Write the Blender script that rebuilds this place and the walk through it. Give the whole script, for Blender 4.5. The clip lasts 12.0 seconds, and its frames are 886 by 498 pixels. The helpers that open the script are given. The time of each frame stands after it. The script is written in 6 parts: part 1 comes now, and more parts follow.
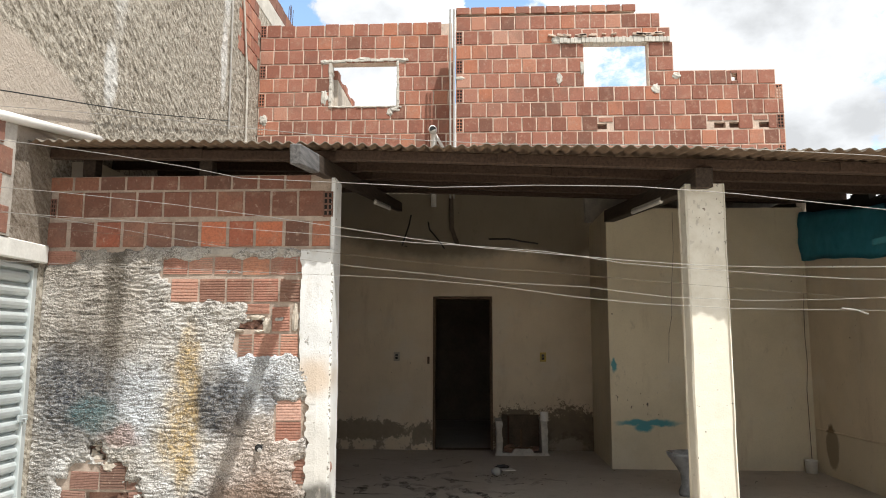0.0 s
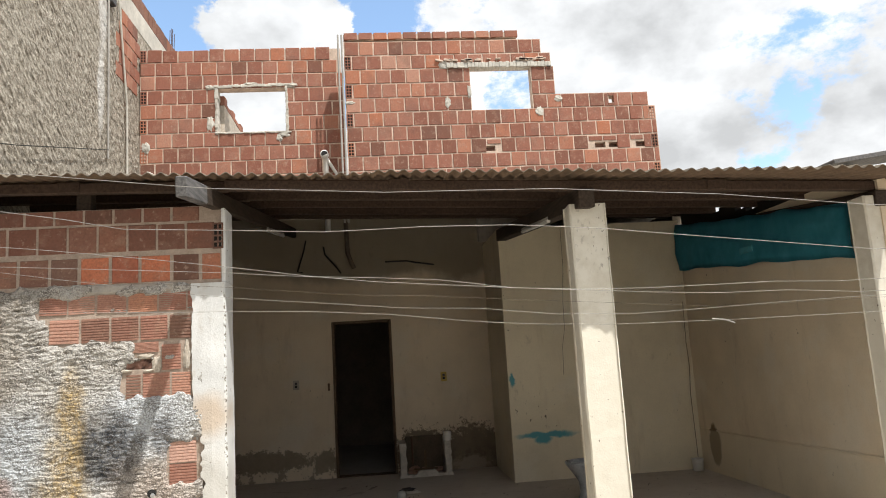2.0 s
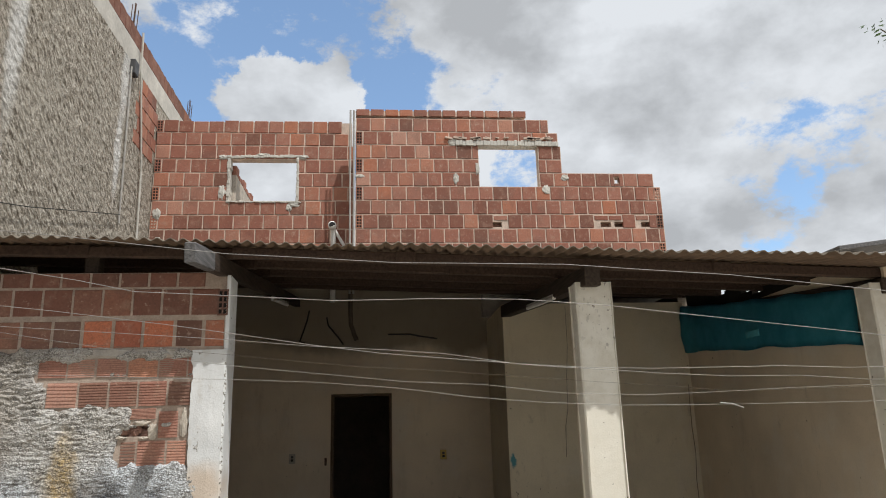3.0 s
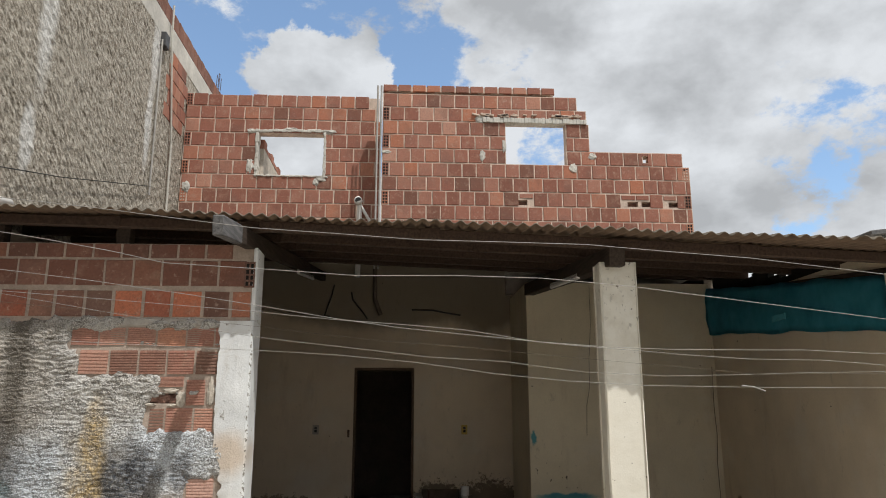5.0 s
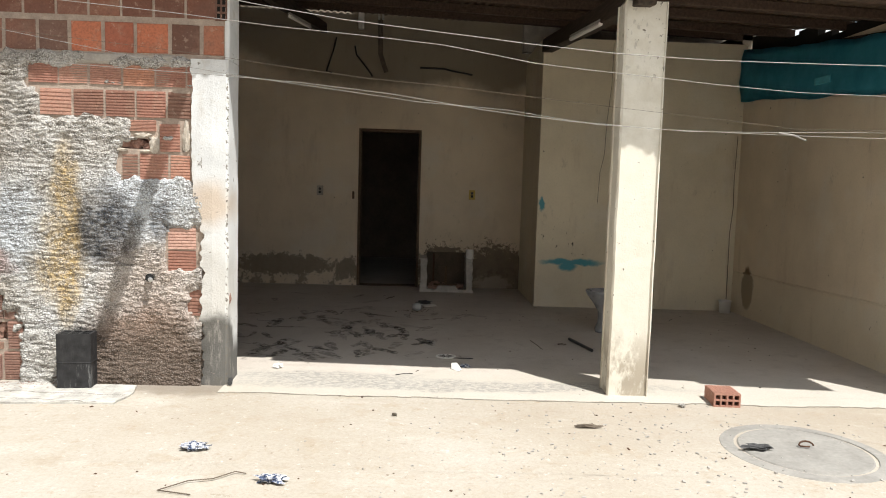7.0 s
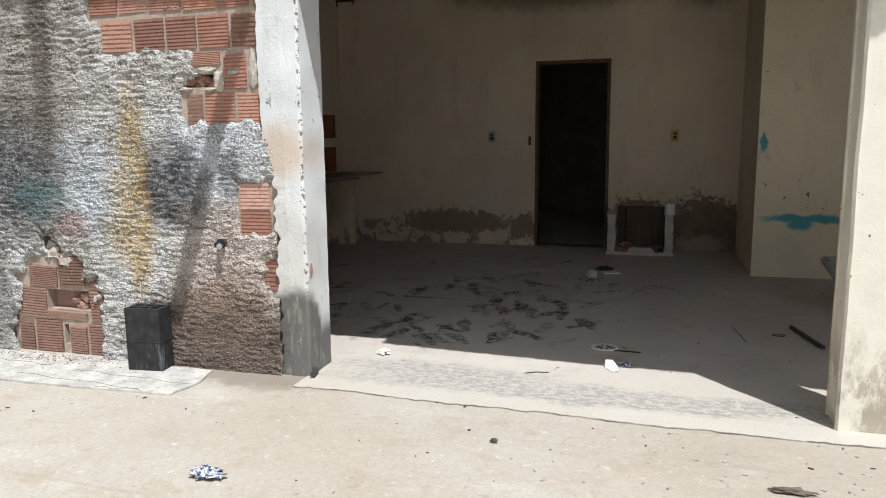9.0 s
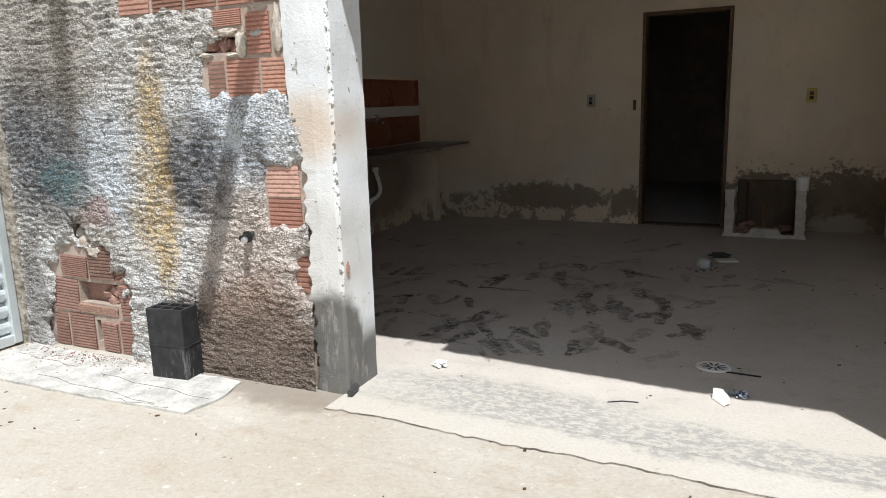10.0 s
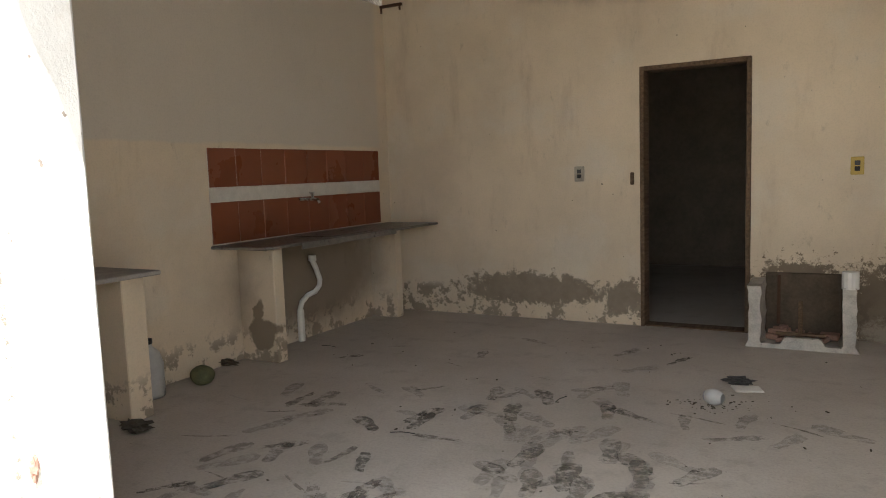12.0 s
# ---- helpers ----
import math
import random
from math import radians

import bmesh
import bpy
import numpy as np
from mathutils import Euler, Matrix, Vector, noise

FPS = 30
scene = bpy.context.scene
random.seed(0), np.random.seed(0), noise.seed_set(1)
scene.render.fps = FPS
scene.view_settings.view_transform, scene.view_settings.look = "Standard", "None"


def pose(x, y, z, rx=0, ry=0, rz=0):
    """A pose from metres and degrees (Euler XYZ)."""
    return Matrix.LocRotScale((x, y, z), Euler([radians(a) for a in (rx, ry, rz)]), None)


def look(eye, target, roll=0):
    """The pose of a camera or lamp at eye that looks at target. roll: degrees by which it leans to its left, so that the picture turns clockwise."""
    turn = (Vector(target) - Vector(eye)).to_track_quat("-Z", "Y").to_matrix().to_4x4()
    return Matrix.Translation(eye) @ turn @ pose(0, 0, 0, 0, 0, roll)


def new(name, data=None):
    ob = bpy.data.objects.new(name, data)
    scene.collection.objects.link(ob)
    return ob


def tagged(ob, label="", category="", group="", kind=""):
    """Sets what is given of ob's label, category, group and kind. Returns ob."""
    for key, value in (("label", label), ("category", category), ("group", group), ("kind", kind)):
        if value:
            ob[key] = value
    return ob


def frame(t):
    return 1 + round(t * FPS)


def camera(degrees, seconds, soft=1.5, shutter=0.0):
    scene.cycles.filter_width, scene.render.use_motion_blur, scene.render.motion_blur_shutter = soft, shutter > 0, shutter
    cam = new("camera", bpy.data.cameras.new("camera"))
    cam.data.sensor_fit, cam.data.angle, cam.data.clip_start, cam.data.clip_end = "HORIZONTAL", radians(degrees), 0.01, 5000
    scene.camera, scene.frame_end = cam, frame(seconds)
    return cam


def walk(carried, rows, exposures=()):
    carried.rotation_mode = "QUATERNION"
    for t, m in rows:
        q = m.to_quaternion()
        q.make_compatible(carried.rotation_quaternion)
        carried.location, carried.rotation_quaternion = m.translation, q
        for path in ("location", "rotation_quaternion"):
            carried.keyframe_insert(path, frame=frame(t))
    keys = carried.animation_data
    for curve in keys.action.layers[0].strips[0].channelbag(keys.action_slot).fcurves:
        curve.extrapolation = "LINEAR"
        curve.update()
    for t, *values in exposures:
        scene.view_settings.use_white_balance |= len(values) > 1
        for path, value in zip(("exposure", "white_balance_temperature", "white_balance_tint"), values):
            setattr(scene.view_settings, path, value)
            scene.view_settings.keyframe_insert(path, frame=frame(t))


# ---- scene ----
cam = camera(63.4, 12.0, soft=1.0)
PATH = [
    (0, (0.055, 0.078, 1.438), (-0.047, 2.059, 1.695), 0.1),
    (0.5, (0.051, -0.047, 1.432), (0.022, 1.933, 1.717), -2.5),
    (1, (0.067, 0.002, 1.466), (0.152, 1.976, 1.782), -2.4),
    (1.5, (0.072, 0.029, 1.453), (0.228, 2.0, 1.755), -3.3),
    (2, (0.073, 0.028, 1.472), (0.257, 1.997, 1.775), -3.4),
    (2.5, (0.083, 0.045, 1.469), (0.287, 1.992, 1.88), -2.1),
    (3, (0.06, 0.027, 1.468), (0.238, 1.954, 1.974), -1.6),
    (4.8, (0.071, 0.036, 1.479), (0.196, 1.978, 1.94), -0.4),
    (5, (0.065, 0.008, 1.465), (0.173, 1.955, 1.909), 0.0),
    (5.5, (0.074, 0.041, 1.451), (0.146, 2.014, 1.771), 1.0),
    (5.9, (0.097, 0.119, 1.431), (0.149, 2.113, 1.568), 1.0),
    (6, (0.106, 0.125, 1.425), (0.142, 2.122, 1.53), 0.9),
    (6.5, (0.178, 0.223, 1.375), (0.208, 2.222, 1.321), -0.2),
    (7, (0.246, 0.507, 1.348), (0.309, 2.498, 1.172), 1.7),
    (7.2, (0.251, 0.602, 1.355), (0.279, 2.592, 1.158), 1.1),
    (8.8, (0.703, 1.691, 1.293), (0.293, 3.616, 0.939), -0.6),
    (9, (0.732, 1.849, 1.262), (0.168, 3.742, 0.949), -0.6),
    (9.5, (0.805, 2.229, 1.271), (0.084, 4.056, 0.899), -3.1),
    (10, (0.713, 2.613, 1.287), (-0.131, 4.38, 0.882), -1.7),
    (10.5, (0.66, 2.965, 1.257), (-0.446, 4.609, 0.986), -3.1),
    (11, (0.682, 3.391, 1.308), (-0.286, 5.118, 1.021), -2.4),
    (11.5, (0.639, 3.8, 1.304), (-0.174, 5.602, 0.999), -1.3),
    (12, (0.781, 4.179, 1.282), (-0.178, 5.921, 1.073), -2.0),
]
EXPOSURES = [(0, 0.45, 6430, 10), (0.5, 0.45, 6430, 10), (1.0, 0.35, 6500, 10), (1.5, 0.3, 6500, 10), (2.5, 0.25, 6450, 10), (3.0, -0.22, 6270, 10), (4.8, -0.28, 6320, 10), (5.0, -0.25, 6320, 10), (5.5, 0.2, 6500, 10), (6.0, 0.42, 6520, 10), (6.5, 0.42, 6500, 10), (7.2, 0.42, 6250, 10),
             (8.8, 0.16, 5950, 10), (9.5, 0.27, 5930, 10), (10.0, 0.30, 5910, 10), (10.5, 0.12, 5900, 10), (11.0, 0.40, 5900, 10), (11.5, 1.86, 6230, 10), (12, 2.14, 6260, 10)]
walk(cam, [(t, look(eye, target, roll)) for t, eye, target, roll in PATH], EXPOSURES)

# ---------------------------------------------------------------- light
SUN_EL, SUN_AZ = 63.3, 139.0
world = bpy.data.worlds.new("sky")
scene.world = world
world.use_nodes = True
wn, wl = world.node_tree.nodes, world.node_tree.links
wn.clear()
w_out = wn.new("ShaderNodeOutputWorld")
w_bg = wn.new("ShaderNodeBackground")
w_sky = wn.new("ShaderNodeTexSky")
w_sky.sky_type, w_sky.sun_disc = "NISHITA", False
w_sky.sun_elevation, w_sky.sun_rotation = radians(SUN_EL), radians(SUN_AZ)
w_sky.air_density, w_sky.dust_density, w_sky.ozone_density = 1.0, 0.6, 2.0
w_bg.inputs[1].default_value = 0.14
w_co = wn.new("ShaderNodeTexCoord")


def w_math(op, a, b, clamp=False):
    n = wn.new("ShaderNodeMath")
    n.operation, n.use_clamp = op, clamp
    for i, v in enumerate((a, b)):
        if isinstance(v, (int, float)):
            n.inputs[i].default_value = v
        else:
            wl.new(v, n.inputs[i])
    return n.outputs[0]


def w_noise(scale, detail, rough, stretch):
    m = wn.new("ShaderNodeMapping")
    m.inputs[1].default_value, m.inputs[3].default_value = (0.6, 1.1, 0.25), stretch
    wl.new(w_co.outputs["Generated"], m.inputs[0])
    n = wn.new("ShaderNodeTexNoise")
    n.inputs["Scale"].default_value, n.inputs["Detail"].default_value, n.inputs["Roughness"].default_value = scale, detail, rough
    wl.new(m.outputs[0], n.inputs["Vector"])
    return n.outputs["Fac"]


def w_ragged():
    """The view direction, pushed about by noise at two scales."""
    v = w_co.outputs["Generated"]
    for scale, push in ((9.0, 0.10), (30.0, 0.045)):
        n = wn.new("ShaderNodeTexNoise")
        n.inputs["Scale"].default_value, n.inputs["Detail"].default_value, n.inputs["Roughness"].default_value = scale, 6, 0.6
        wl.new(w_co.outputs["Generated"], n.inputs["Vector"])
        m = wn.new("ShaderNodeVectorMath")
        m.operation = "MULTIPLY_ADD"
        m.inputs[1].default_value, m.inputs[2].default_value = (push,) * 3, (-push / 2,) * 3
        wl.new(n.outputs["Color"], m.inputs[0])
        a = wn.new("ShaderNodeVectorMath")
        a.operation = "ADD"
        wl.new(v, a.inputs[0]), wl.new(m.outputs[0], a.inputs[1])
        v = a.outputs[0]
    n = wn.new("ShaderNodeVectorMath")
    n.operation = "NORMALIZE"
    wl.new(v, n.inputs[0])
    return n.outputs[0]


W_RAGGED = w_ragged()


def w_around(centre, lo, hi):
    d = wn.new("ShaderNodeVectorMath")
    d.operation = "DOT_PRODUCT"
    d.inputs[1].default_value = Vector(centre).normalized()
    wl.new(W_RAGGED, d.inputs[0])
    r = wn.new("ShaderNodeMapRange")
    r.interpolation_type = "SMOOTHSTEP"
    r.inputs[1].default_value, r.inputs[2].default_value = lo, hi
    wl.new(d.outputs["Value"], r.inputs[0])
    return r.outputs[0]


# broken cumulus with a clear gap over the roofs
w_puff = w_noise(4.2, 12, 0.66, (1, 1, 1.7))
w_gap = w_around((-0.13, 0.87, 0.475), 0.974, 0.993)
w_gap2 = w_around((0.495, 0.828, 0.264), 0.9965, 0.9995)
w_cover = w_math("ADD", w_math("SUBTRACT", w_puff, w_math("MULTIPLY", w_gap, 0.27)), 0.12)
w_cover = w_math("SUBTRACT", w_cover, w_math("MULTIPLY", w_gap2, 0.15))
w_cover = w_math("SUBTRACT", w_cover, w_math("MULTIPLY", w_around((0.19, 0.919, 0.346), 0.9985, 0.9998), 0.16))
for w_dir, w_lo in (((-0.124, 0.885, 0.446), 0.9974), ((-0.062, 0.893, 0.443), 0.9978), ((-0.17, 0.89, 0.42), 0.9978), ((-0.09, 0.90, 0.415), 0.9965), ((-0.15, 0.92, 0.36), 0.9968)):
    w_cover = w_math("ADD", w_cover, w_math("MULTIPLY", w_around(w_dir, w_lo, w_lo + 0.0022), 0.25))
w_mask = wn.new("ShaderNodeMapRange")
w_mask.interpolation_type = "SMOOTHSTEP"
w_mask.inputs[1].default_value, w_mask.inputs[2].default_value = 0.42, 0.52
wl.new(w_cover, w_mask.inputs[0])
w_shade = wn.new("ShaderNodeMapRange")
w_shade.inputs[1].default_value, w_shade.inputs[2].default_value = 0.38, 0.60
w_shade.inputs[3].default_value, w_shade.inputs[4].default_value = 4.0, 6.7
wl.new(w_noise(5.2, 8, 0.55, (1, 1, 1.5)), w_shade.inputs[0])
w_white = wn.new("ShaderNodeVectorMath")
w_white.operation = "SCALE"
w_white.inputs[0].default_value = (0.965, 0.985, 1.0)
wl.new(w_shade.outputs[0], w_white.inputs["Scale"])
w_mix = wn.new("ShaderNodeMix")
w_mix.data_type = "RGBA"
wl.new(w_mask.outputs[0], w_mix.inputs[0])
w_blue = wn.new("ShaderNodeVectorMath")
w_blue.operation = "MULTIPLY_ADD"
w_blue.inputs[1].default_value, w_blue.inputs[2].default_value = (1.5, 1.5, 1.45), (0.35, 0.5, 0.6)
wl.new(w_sky.outputs[0], w_blue.inputs[0])
wl.new(w_blue.outputs[0], w_mix.inputs[6])
wl.new(w_white.outputs[0], w_mix.inputs[7])
wl.new(w_mix.outputs[2], w_bg.inputs[0])
wl.new(w_bg.outputs[0], w_out.inputs[0])

sun = new("sun", bpy.data.lights.new("sun", "SUN"))
sun.data.energy, sun.data.angle, sun.data.color = 4.9, radians(0.6), (1.0, 0.955, 0.88)
_e, _a = radians(SUN_EL), radians(SUN_AZ)
sun.matrix_world = look((30 * math.cos(_e) * math.sin(_a), 30 * math.cos(_e) * math.cos(_a), 30 * math.sin(_e)), (0, 0, 0))


# ---------------------------------------------------------------- materials
class Mat:
    """A small builder of node materials; places are in world metres."""

    def __init__(self, name, rough=0.9, metal=0.0, spec=0.3):
        self.m = bpy.data.materials.new(name)
        self.m.use_nodes = True
        self.t = self.m.node_tree
        self.b = self.t.nodes["Principled BSDF"]
        self.b.inputs["Roughness"].default_value, self.b.inputs["Metallic"].default_value = rough, metal
        self.b.inputs["Specular IOR Level"].default_value = spec
        self.pos = self.t.nodes.new("ShaderNodeNewGeometry").outputs["Position"]
        self.bumped = None

    def put(self, v, s):
        if v is None:
            return
        if hasattr(v, "is_output"):
            self.t.links.new(v, s)
        elif isinstance(v, (tuple, list)):
            s.default_value = (*v, 1)[: len(s.default_value)]
        else:
            s.default_value = v

    def math(self, op, a, b=0.0, clamp=False):
        n = self.t.nodes.new("ShaderNodeMath")
        n.operation, n.use_clamp = op, clamp
        self.put(a, n.inputs[0]), self.put(b, n.inputs[1])
        return n.outputs[0]

    def vmath(self, op, a, b):
        n = self.t.nodes.new("ShaderNodeVectorMath")
        n.operation = op
        self.put(a, n.inputs[0]), self.put(b, n.inputs[1])
        return n.outputs["Value"] if op in ("LENGTH", "DOT_PRODUCT") else n.outputs[0]

    def noise(self, scale, detail=4, rough=0.55, stretch=None, colour=False, vec=None):
        v = vec or self.pos
        if stretch:
            v = self.vmath("MULTIPLY", v, stretch)
        n = self.t.nodes.new("ShaderNodeTexNoise")
        n.inputs["Scale"].default_value, n.inputs["Detail"].default_value, n.inputs["Roughness"].default_value = scale, detail, rough
        self.put(v, n.inputs["Vector"])
        return n.outputs["Color" if colour else "Fac"]

    def voronoi(self, scale, feature="F1", stretch=None):
        v = self.vmath("MULTIPLY", self.pos, stretch) if stretch else self.pos
        n = self.t.nodes.new("ShaderNodeTexVoronoi")
        n.feature = feature
        n.inputs["Scale"].default_value = scale
        self.put(v, n.inputs["Vector"])
        return n.outputs["Distance"]

    def step(self, v, lo, hi, a=0.0, b=1.0):
        n = self.t.nodes.new("ShaderNodeMapRange")
        n.interpolation_type = "SMOOTHSTEP"
        for i, q in enumerate((v, lo, hi, a, b)):
            self.put(q, n.inputs[i])
        return n.outputs[0]

    def ramp(self, v, *stops):
        n = self.t.nodes.new("ShaderNodeValToRGB")
        els = n.color_ramp.elements
        while len(els) < len(stops):
            els.new(0.5)
        for e, (p, c) in zip(els, stops):
            e.position, e.color = p, (*c, 1)
        self.put(v, n.inputs[0])
        return n.outputs[0]

    def mix(self, f, a, b, blend="MIX"):
        n = self.t.nodes.new("ShaderNodeMix")
        n.data_type, n.blend_type = "RGBA", blend
        self.put(f, n.inputs[0]), self.put(a, n.inputs[6]), self.put(b, n.inputs[7])
        return n.outputs[2]

    def warped(self, amount, scale=3.0, detail=5):
        c = self.vmath("SUBTRACT", self.noise(scale, detail, 0.6, colour=True), (0.5, 0.5, 0.5))
        return self.vmath("ADD", self.pos, self.vmath("MULTIPLY", c, (amount, amount, amount)))

    def blob(self, warped, centre, radii, soft=0.3, rag=None):
        """1 inside an ellipsoid, 0 outside; its edge follows the warped place."""
        d = self.vmath("LENGTH", self.vmath("DIVIDE", self.vmath("SUBTRACT", warped, centre), radii), (0, 0, 0))
        if rag is not None:
            d = self.math("ADD", d, rag)
        return self.step(d, 1 - soft, 1 + soft, 1.0, 0.0)

    def axis(self, n):
        s = self.t.nodes.new("ShaderNodeSeparateXYZ")
        self.put(self.pos, s.inputs[0])
        return s.outputs[n]

    def random(self):
        return self.t.nodes.new("ShaderNodeObjectInfo").outputs["Random"]

    def bump(self, v, strength, distance):
        n = self.t.nodes.new("ShaderNodeBump")
        n.inputs["Strength"].default_value, n.inputs["Distance"].default_value = strength, distance
        self.put(v, n.inputs["Height"])
        if self.bumped:
            self.put(self.bumped, n.inputs["Normal"])
        self.bumped = n.outputs[0]
        self.put(self.bumped, self.b.inputs["Normal"])

    def done(self, colour, rough=None):
        self.put(colour, self.b.inputs["Base Color"])
        if rough is not None:
            self.put(rough, self.b.inputs["Roughness"])
        return self.m


def plain(name, colour, rough=0.7, metal=0.0, vary=0.25, scale=14.0, bump=0.25):
    """A surface of one kind, with patches and grain."""
    k = Mat(name, rough, metal)
    a = k.noise(scale, 5, 0.6)
    b = k.noise(scale * 7, 3, 0.6)
    f = k.math("ADD", k.math("MULTIPLY", a, 0.65), k.math("MULTIPLY", b, 0.35))
    dark = tuple(c * (1 - vary) for c in colour)
    light = tuple(min(1, c * (1 + vary * 0.6)) for c in colour)
    k.bump(b, bump, 0.004)
    return k.done(k.ramp(f, (0.32, dark), (0.68, light)), k.step(a, 0.3, 0.7, max(0.05, rough - 0.12), min(1, rough + 0.1)))


def make_ground():
    k = Mat("yard_concrete", 0.92)
    big, mid, fine = k.noise(0.7, 6, 0.6), k.noise(4.5, 6, 0.65), k.noise(60, 3, 0.7)
    c = k.ramp(big, (0.3, (0.39, 0.345, 0.28)), (0.55, (0.45, 0.415, 0.36)), (0.75, (0.50, 0.485, 0.445)))
    c = k.mix(k.step(mid, 0.52, 0.72, 0, 0.5), c, (0.36, 0.29, 0.20))
    c = k.mix(k.step(k.noise(1.7, 7, 0.7, (0.5, 1.5, 1)), 0.55, 0.7, 0, 0.45), c, (0.62, 0.60, 0.55))
    spots = k.step(k.voronoi(7.0), 0.035, 0.07, 1.0, 0.0)
    c = k.mix(k.math("MULTIPLY", spots, k.step(k.noise(1.3, 2), 0.45, 0.6)), c, (0.18, 0.13, 0.09))
    c = k.mix(k.step(fine, 0.3, 0.75, 0.0, 0.3), c, (0.26, 0.22, 0.17))
    c = k.mix(k.step(k.noise(13, 9, 0.82), 0.55, 0.64, 0, 0.4), c, (0.32, 0.25, 0.17))
    scr = k.step(k.noise(9, 8, 0.8, (0.35, 2.2, 1)), 0.60, 0.64, 0, 0.55)
    c = k.mix(k.math("MULTIPLY", scr, k.step(k.noise(1.1, 3), 0.42, 0.6)), c, (0.24, 0.20, 0.15))
    c = k.mix(k.step(k.noise(33, 5, 0.75), 0.62, 0.7, 0, 0.5), c, (0.20, 0.17, 0.13))
    c = k.mix(k.step(k.noise(21, 5, 0.75), 0.60, 0.68, 0, 0.5), c, (0.66, 0.64, 0.60))
    w = k.warped(0.5, 2.5)
    c = k.mix(k.math("MULTIPLY", k.blob(w, (2.2, 4.6, 0), (1.3, 0.5, 1), 0.5), 0.45), c, (0.33, 0.28, 0.22))
    foot = k.blob(k.warped(0.3, 6, 7), (-1.35, 5.1, 0), (0.55, 0.14, 1), 0.5)
    c = k.mix(k.math("MULTIPLY", foot, 0.6), c, (0.17, 0.14, 0.11))
    k.bump(mid, 0.35, 0.02), k.bump(fine, 0.6, 0.005), k.bump(k.noise(25, 6, 0.75), 0.5, 0.012)
    return k.done(c)


def make_floor():
    k = Mat("dusty_cement_floor", 0.88)
    big, mid, fine = k.noise(1.1, 6, 0.62), k.noise(6, 6, 0.65), k.noise(70, 3, 0.7)
    c = k.ramp(big, (0.3, (0.46, 0.415, 0.365)), (0.55, (0.535, 0.49, 0.44)), (0.75, (0.585, 0.545, 0.495)))
    c = k.mix(k.step(mid, 0.5, 0.72, 0, 0.4), c, (0.32, 0.285, 0.245))
    w = k.warped(0.35, 3.5)
    rim = k.blob(w, (0.3, 5.15, 0), (3.6, 0.45, 1), 0.4)
    c = k.mix(k.math("MULTIPLY", rim, 0.8), c, k.ramp(k.noise(0.9, 6, 0.6), (0.3, (0.47, 0.43, 0.365)), (0.7, (0.53, 0.505, 0.455))))
    swept = k.math("MAXIMUM", k.blob(w, (0.55, 5.27, 0), (1.5, 0.12, 1), 0.35), k.blob(w, (-0.35, 5.42, 0), (0.6, 0.15, 1), 0.4))
    scuff = k.step(k.noise(26.0, 9, 0.8, (0.8, 1.3, 1)), 0.46, 0.53, 0.1, 0.7)
    c = k.mix(k.math("MULTIPLY", scuff, swept), c, (0.25, 0.25, 0.24))
    c = k.mix(k.step(k.noise(2.6, 7, 0.7), 0.56, 0.68, 0, 0.4), c, (0.47, 0.44, 0.395))
    c = k.mix(k.step(fine, 0.35, 0.75, 0.0, 0.2), c, (0.16, 0.14, 0.12))
    c = k.mix(k.step(k.noise(28, 6, 0.78), 0.60, 0.68, 0, 0.45), c, (0.19, 0.17, 0.145))
    k.bump(mid, 0.25, 0.015), k.bump(fine, 0.4, 0.003), k.bump(k.noise(24, 6, 0.75), 0.4, 0.008)
    return k.done(c)


def make_cream(name, base=(0.685, 0.585, 0.445), extra=None):
    """Old cream wall paint with grime, scuffs and a damp, flaking foot."""
    k = Mat(name, 0.85)
    big, mid, fine = k.noise(0.9, 5, 0.6), k.noise(5, 6, 0.65), k.noise(85, 3, 0.6)
    dark = tuple(v * 0.82 for v in base)
    pale = tuple(min(1, v * 1.1) for v in base)
    c = k.ramp(big, (0.3, dark), (0.55, base), (0.75, pale))
    c = k.mix(k.step(k.noise(2.2, 6, 0.7, (1.6, 1.6, 0.35)), 0.53, 0.75, 0, 0.45), c, (0.42, 0.33, 0.235))
    c = k.mix(k.step(k.noise(1.3, 5, 0.65), 0.5, 0.66, 0, 0.35), c, (0.66, 0.63, 0.56))
    chips = k.step(k.noise(24, 2, 0.5), 0.735, 0.76)
    c = k.mix(k.math("MULTIPLY", chips, k.step(k.noise(1.6, 2), 0.5, 0.62)), c, (0.09, 0.08, 0.07))
    c = k.mix(k.step(k.noise(7, 7, 0.75, (1, 1, 0.5)), 0.60, 0.70, 0, 0.35), c, (0.30, 0.26, 0.20))
    scratch = k.step(k.noise(15, 7, 0.8, (2.6, 2.6, 0.3)), 0.66, 0.69, 0, 0.5)
    c = k.mix(k.math("MULTIPLY", scratch, k.step(k.noise(1.2, 2), 0.45, 0.6)), c, (0.22, 0.19, 0.15))
    if extra:
        c = extra(k, c)
    c = k.mix(k.step(fine, 0.4, 0.8, 0, 0.12), c, (0.2, 0.18, 0.15))
    k.bump(mid, 0.2, 0.012), k.bump(fine, 0.25, 0.002)
    return k.done(c)


